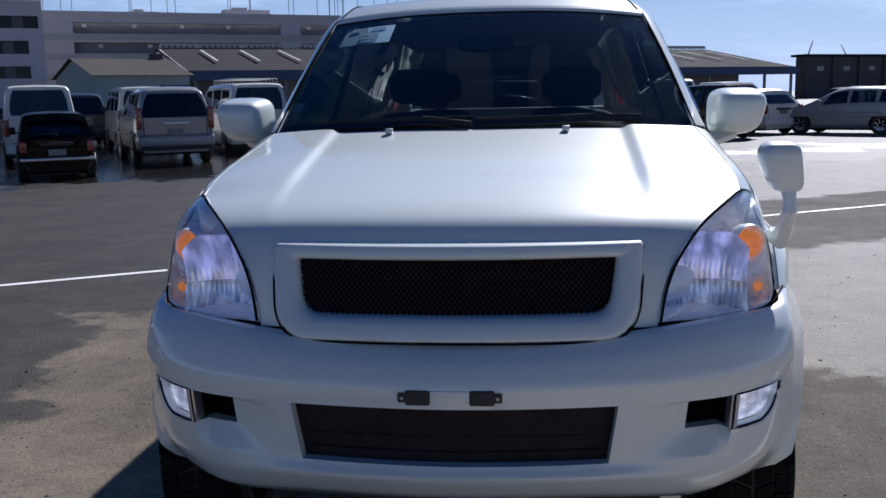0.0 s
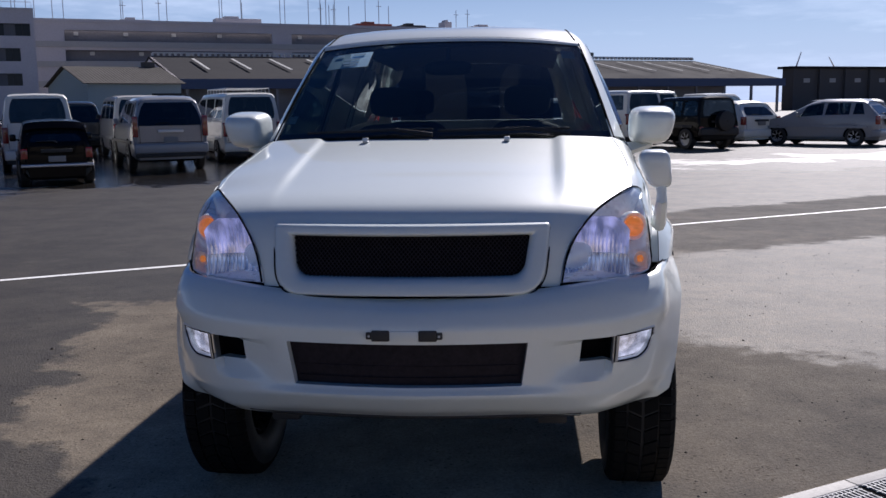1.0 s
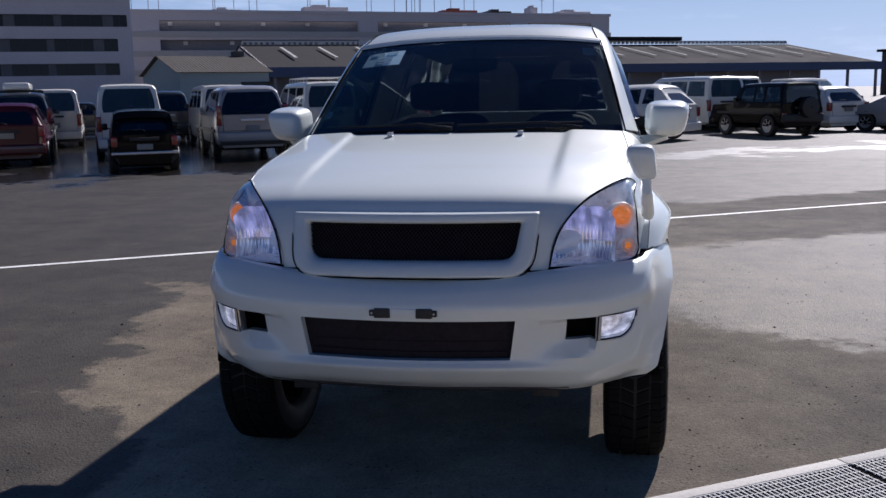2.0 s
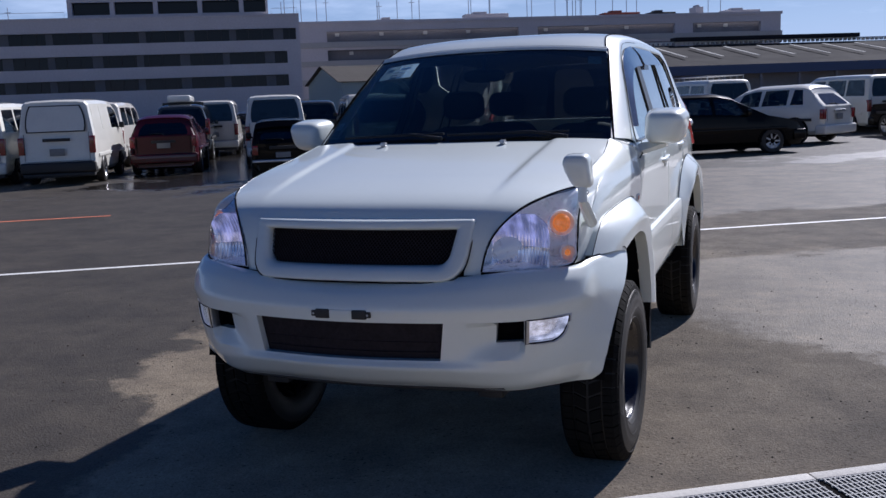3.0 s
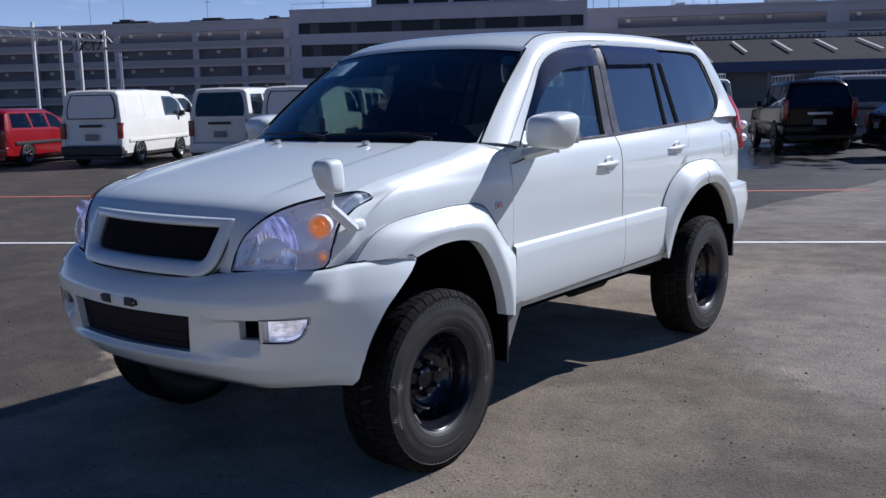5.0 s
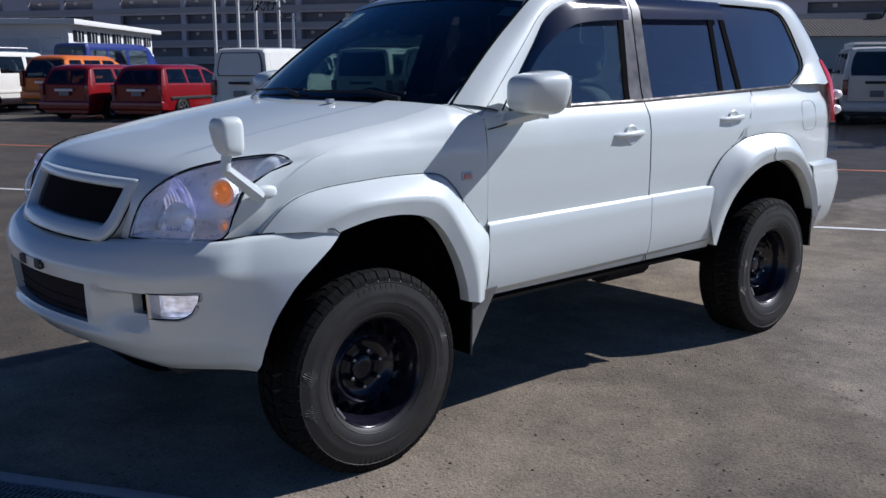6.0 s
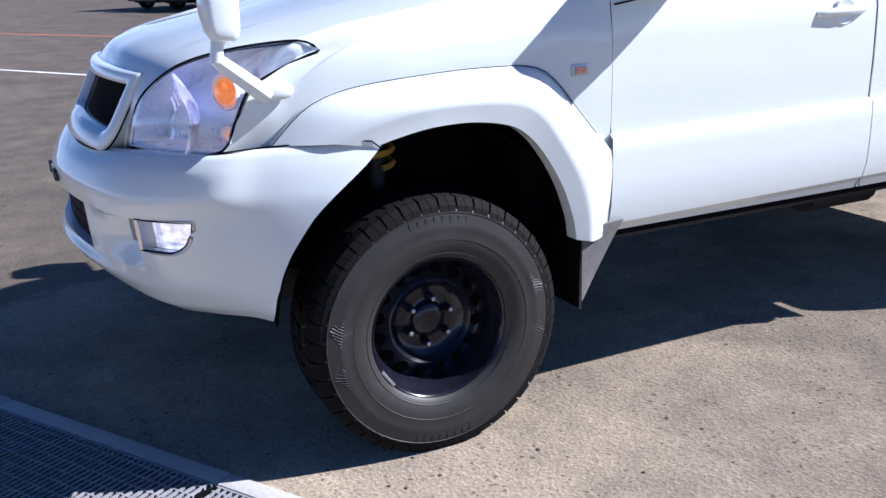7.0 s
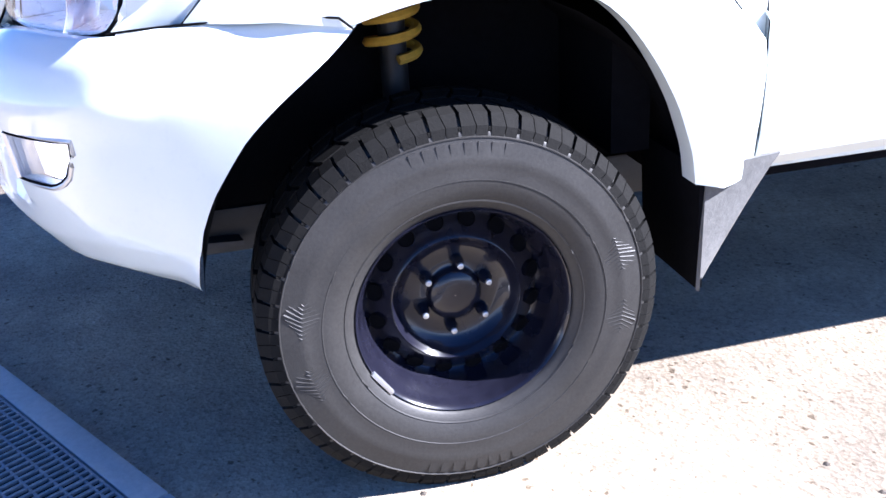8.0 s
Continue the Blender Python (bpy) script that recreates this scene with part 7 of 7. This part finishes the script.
# -- underside, arches, flaps, springs --
def underside():
    for y0, r, z0 in ((FRONT_AXLE + 0.02, 0.50, 0.40), (REAR_AXLE - 0.03, 0.52, 0.40)):
        for sx in (-1, 1):
            bm = bmesh.new()
            arc = [(y0 + r * math.cos(a) * 0.96, z0 + 0.01 + r * 1.08 * math.sin(a)) for a in [math.pi * (0.05 + 0.92 * k / 24) for k in range(25)]]
            sheet(bm, [[(sx * x, y, z) for y, z in arc] for x in (0.875, 0.62, 0.50)])
            vs = [bm.verts.new((sx * 0.50, y, z)) for y, z in arc]
            bm.faces.new(vs)
            part("arch_liner", bm, MATT, SUV)
    bm = bmesh.new()
    box(bm, -0.70, 0.70, 0.60, 3.3, 0.52, 0.62)
    box(bm, -0.48, 0.48, -0.55, 0.7, 0.50, 0.66)
    part("floor_pan", bm, MATT, SUV)
    bm = bmesh.new()
    for sx in (-1, 1):
        box(bm, sx * 0.46 - 0.05, sx * 0.46 + 0.05, -0.5, 3.6, 0.40, 0.50, 0.01)
    box(bm, -0.4, 0.4, 0.5, 0.62, 0.36, 0.46, 0.01)
    tube(bm, [(0.30, 1.0, 0.42), (0.30, 2.2, 0.40), (0.38, 2.5, 0.44)], 0.05, 10)
    tube(bm, [(0.42, 1.95, 0.42), (0.42, 2.3, 0.42)], 0.08, 12)
    part("chassis", bm, BLACK, SUV)
    bm = bmesh.new()
    tube(bm, [(-0.70, REAR_AXLE, TYRE_R), (0.70, REAR_AXLE, TYRE_R)], 0.05, 12)
    bmesh.ops.create_uvsphere(bm, u_segments=16, v_segments=10, radius=0.13, matrix=Matrix.Translation((-0.1, REAR_AXLE, TYRE_R)))
    tube(bm, [(-0.70, FRONT_AXLE, TYRE_R), (-0.3, FRONT_AXLE, TYRE_R + 0.03), (0.3, FRONT_AXLE, TYRE_R + 0.03), (0.70, FRONT_AXLE, TYRE_R)], 0.035, 10)
    part("axle", bm, BLACK, SUV)
    for sx in (-1, 1):
        # front coil spring
        bm = bmesh.new()
        tube(bm, [(sx * (0.565 + 0.050 * math.cos(t)), 0.05 + 0.050 * math.sin(t), 0.79 + 0.042 * t / math.pi / 2) for t in [k * math.pi / 8 for k in range(16 * 4)]], 0.010, 6)
        part("coil_spring", bm, YELLOW, SUV, "yellow coil spring")
        part("damper", tube(bmesh.new(), [(sx * 0.565, 0.05, 0.45), (sx * 0.565, 0.05, 0.95)], 0.028, 10), BLACK, SUV)
        # mud flaps behind each wheel
        for y, zb, zt, xo in ((0.575, 0.350, 0.60, 0.925), (3.315, 0.44, 0.66, 0.915)):
            rows = []
            for j in range(7):
                v = j / 6
                z = lerp(zt, zb, v)
                rows.append([Vector((lerp(xo - 0.015 * v, xo - 0.25, i / 6), y - 0.030 + 0.012 * v, z)) for i in range(7)])
            fl = part("mud_flap", panel(rows, sx, 0.012), MATT, SUV, "black rubber mud flap")
            rows = [[Vector((xo, y - 0.03, lerp(zt, zb, j / 8))), Vector((xo - 0.03, y - 0.03 + lerp(0.17, 0.015, (j / 8) ** 0.9), lerp(zt, zb, j / 8)))] for j in range(9)]
            part("flap_wing", panel(rows, sx, 0.008), FLAP, fl, "grey dusty outer face")


underside()


# -- inside --
def cabin_inside():
    bm = bmesh.new()
    sheet(bm, [[(lerp(-0.70, 0.70, i / 10), y + 0.15 * abs(lerp(-1, 1, i / 10)) ** 2, z) for i in range(11)] for y, z in ((0.45, 1.310), (0.75, 1.290), (0.98, 1.255), (1.06, 1.18), (1.04, 0.85))])
    part("dashboard", thicken(bm, 0.02), GREYPLASTIC, SUV)
    bm = bmesh.new()
    box(bm, -0.62, -0.20, 0.72, 1.02, 1.27, 1.335, 0.03)
    part("instrument_hood", bm, GREYPLASTIC, SUV)
    bm = bmesh.new()
    c = Vector((-0.38, 1.16, 1.19))
    tilt = Euler((radians(-62), 0, 0)).to_matrix()
    ring = [c + tilt @ Vector((0.19 * math.cos(a), 0.19 * math.sin(a), 0)) for a in [2 * math.pi * k / 32 for k in range(33)]]
    tube(bm, ring, 0.016, 8, cap=False)
    for a in (0.2, math.pi - 0.2, 1.5 * math.pi):
        tube(bm, [c, c + tilt @ Vector((0.19 * math.cos(a), 0.19 * math.sin(a), 0))], 0.018, 6)
    part("steering_wheel", bm, BLACK, SUV)
    for x, y in ((-0.38, 1.55), (0.38, 1.55), (-0.36, 2.45), (0.36, 2.45)):
        seat = part("seat", blob(bmesh.new(), (x, y + 0.20, 1.02), 0.25, 0.10, 0.36, 4), SEATCLOTH, SUV, "grey cloth seat")
        part("headrest", blob(bmesh.new(), (x, y + 0.24, 1.50), 0.13, 0.055, 0.085, 3.5), SEATCLOTH, seat)
        part("seat_cushion", blob(bmesh.new(), (x, y - 0.10, 0.78), 0.26, 0.28, 0.10, 4), SEATCLOTH, seat)
    bm = blob(bmesh.new(), (0.0, 1.02, 1.655), 0.115, 0.022, 0.035, 3)
    rv = part("rear_view_mirror", bm, BLACK, SUV)
    part("mirror_stem", tube(bmesh.new(), [(0, 1.02, 1.69), (0, 1.03, 1.745)], 0.012, 8), BLACK, rv)
    bm = bmesh.new()
    sheet(bm, [[(lerp(-0.57, 0.57, i / 8), y, z - 0.05 * abs(lerp(-1, 1, i / 8)) ** 3) for i in range(9)] for y, z in ((1.2, 1.775), (2.2, 1.835), (3.4, 1.79))])
    part("headlining", thicken(bm, 0.01), GREYPLASTIC, SUV)
    # tailgate with its window
    bm = bmesh.new()
    box(bm, -0.76, 0.76, 3.63, 3.70, 0.62, 1.37, 0.02)
    for sx in (-1, 1):
        tube(bm, [(sx * 0.70, 3.61, 1.36), (sx * 0.655, 3.575, 1.53), (sx * 0.60, 3.51, 1.69), (sx * 0.54, 3.42, 1.80)], [0.05, 0.05, 0.045, 0.035], 8)
    tube(bm, [(lerp(-0.55, 0.55, i / 8), 3.455, 1.805 + 0.012 * (1 - (i / 4 - 1) ** 2)) for i in range(9)], 0.038, 8)
    tg = part("tailgate", bm, WHITE, SUV)
    bm = bmesh.new()
    sheet(bm, [[(lerp(-0.58, 0.58, i / 6), y, z) for i in range(7)] for y, z in ((3.645, 1.36), (3.575, 1.60), (3.475, 1.78))])
    part("rear_window", thicken(bm, 0.004), PRIVACY, tg).visible_shadow = False
    bm = bmesh.new()
    box(bm, -0.78, 0.78, 0.42, 0.50, 0.6, 1.24)
    part("bulkhead", bm, MATT, SUV)


cabin_inside()


# ---- crumbs of stone and dead leaves on the dry ground ----
def debris():
    bm = bmesh.new()
    rnd = random.Random(21)
    for i in range(420):
        x, y = rnd.uniform(0.9, 4.6), rnd.uniform(1.6, 8.5)
        if i % 4 == 0:
            x, y = rnd.uniform(-3.4, -1.3), rnd.uniform(2.0, 6.0)
        r = rnd.uniform(0.003, 0.010) * (1.8 if i % 23 == 0 else 1)
        n = rnd.randint(4, 6)
        a0 = rnd.uniform(0, 6)
        low = [bm.verts.new((x + r * rnd.uniform(0.7, 1.2) * math.cos(a0 + 2 * math.pi * k / n), y + r * rnd.uniform(0.7, 1.2) * math.sin(a0 + 2 * math.pi * k / n), 0.0005)) for k in range(n)]
        top = bm.verts.new((x + rnd.uniform(-0.3, 0.3) * r, y, r * rnd.uniform(0.4, 0.9)))
        for k in range(n):
            bm.faces.new((low[k], low[(k + 1) % n], top))
    tagged(part("gravel", bm, CRUMB, angle=10), "scattered dark stone crumbs on the asphalt", "gravel", kind="stuff")


CRUMB = plain("stone_crumb", (0.055, 0.045, 0.035), 0.9, 0, 0.4, 30)
debris()


# ---- drain grating let into the yard ----
def drain():
    """Steel frame with bar gratings; its edge runs nearly along the painted lines."""
    a = math.atan(0.497)
    g = thing("drain_grating", "galvanised steel drain grating in a pale frame", "drain grating", pose(-0.10, 1.814, 0.0, 0, 0, math.degrees(a)))
    L0, L1, W = -3.0, 5.0, 0.50
    k = 0
    s = L0
    while s < L1:
        for t0, t1 in ((-0.062, 0.0), (-W - 0.124, -W - 0.062)):
            part("frame_bar", box(bmesh.new(), s, s + 0.994, t0, t1, -0.02, 0.012, 0.004), CONCRETE, g)
        s += 1.0
    # no hollow below: a flat black sheet gives the pit's darkness by colour
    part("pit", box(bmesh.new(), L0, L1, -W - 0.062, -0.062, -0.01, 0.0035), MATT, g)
    p = L0
    while p < L1:
        panel_ob = new("grate_panel")
        panel_ob.parent = g
        bm = bmesh.new()
        n = 44
        for i in range(n):
            x = p + 0.012 + 0.973 * (i + 0.5) / n
            box(bm, x - 0.0035, x + 0.0035, -0.065 - W + 0.01, -0.067, 0.004, 0.0115)
        part("bearing_bar", bm, GRATING, panel_ob, angle=20)
        bm = bmesh.new()
        for i in range(11):
            t = -0.07 - (W - 0.016) * (i + 0.5) / 11
            box(bm, p + 0.012, p + 0.985, t - 0.003, t + 0.003, 0.004, 0.0105)
        for t in (-0.070, -W - 0.056):
            box(bm, p + 0.008, p + 0.989, t - 0.003, t + 0.003, 0.004, 0.0118)
        part("cross_bar", bm, GRATING, panel_ob, angle=20)
        p += 1.0


drain()
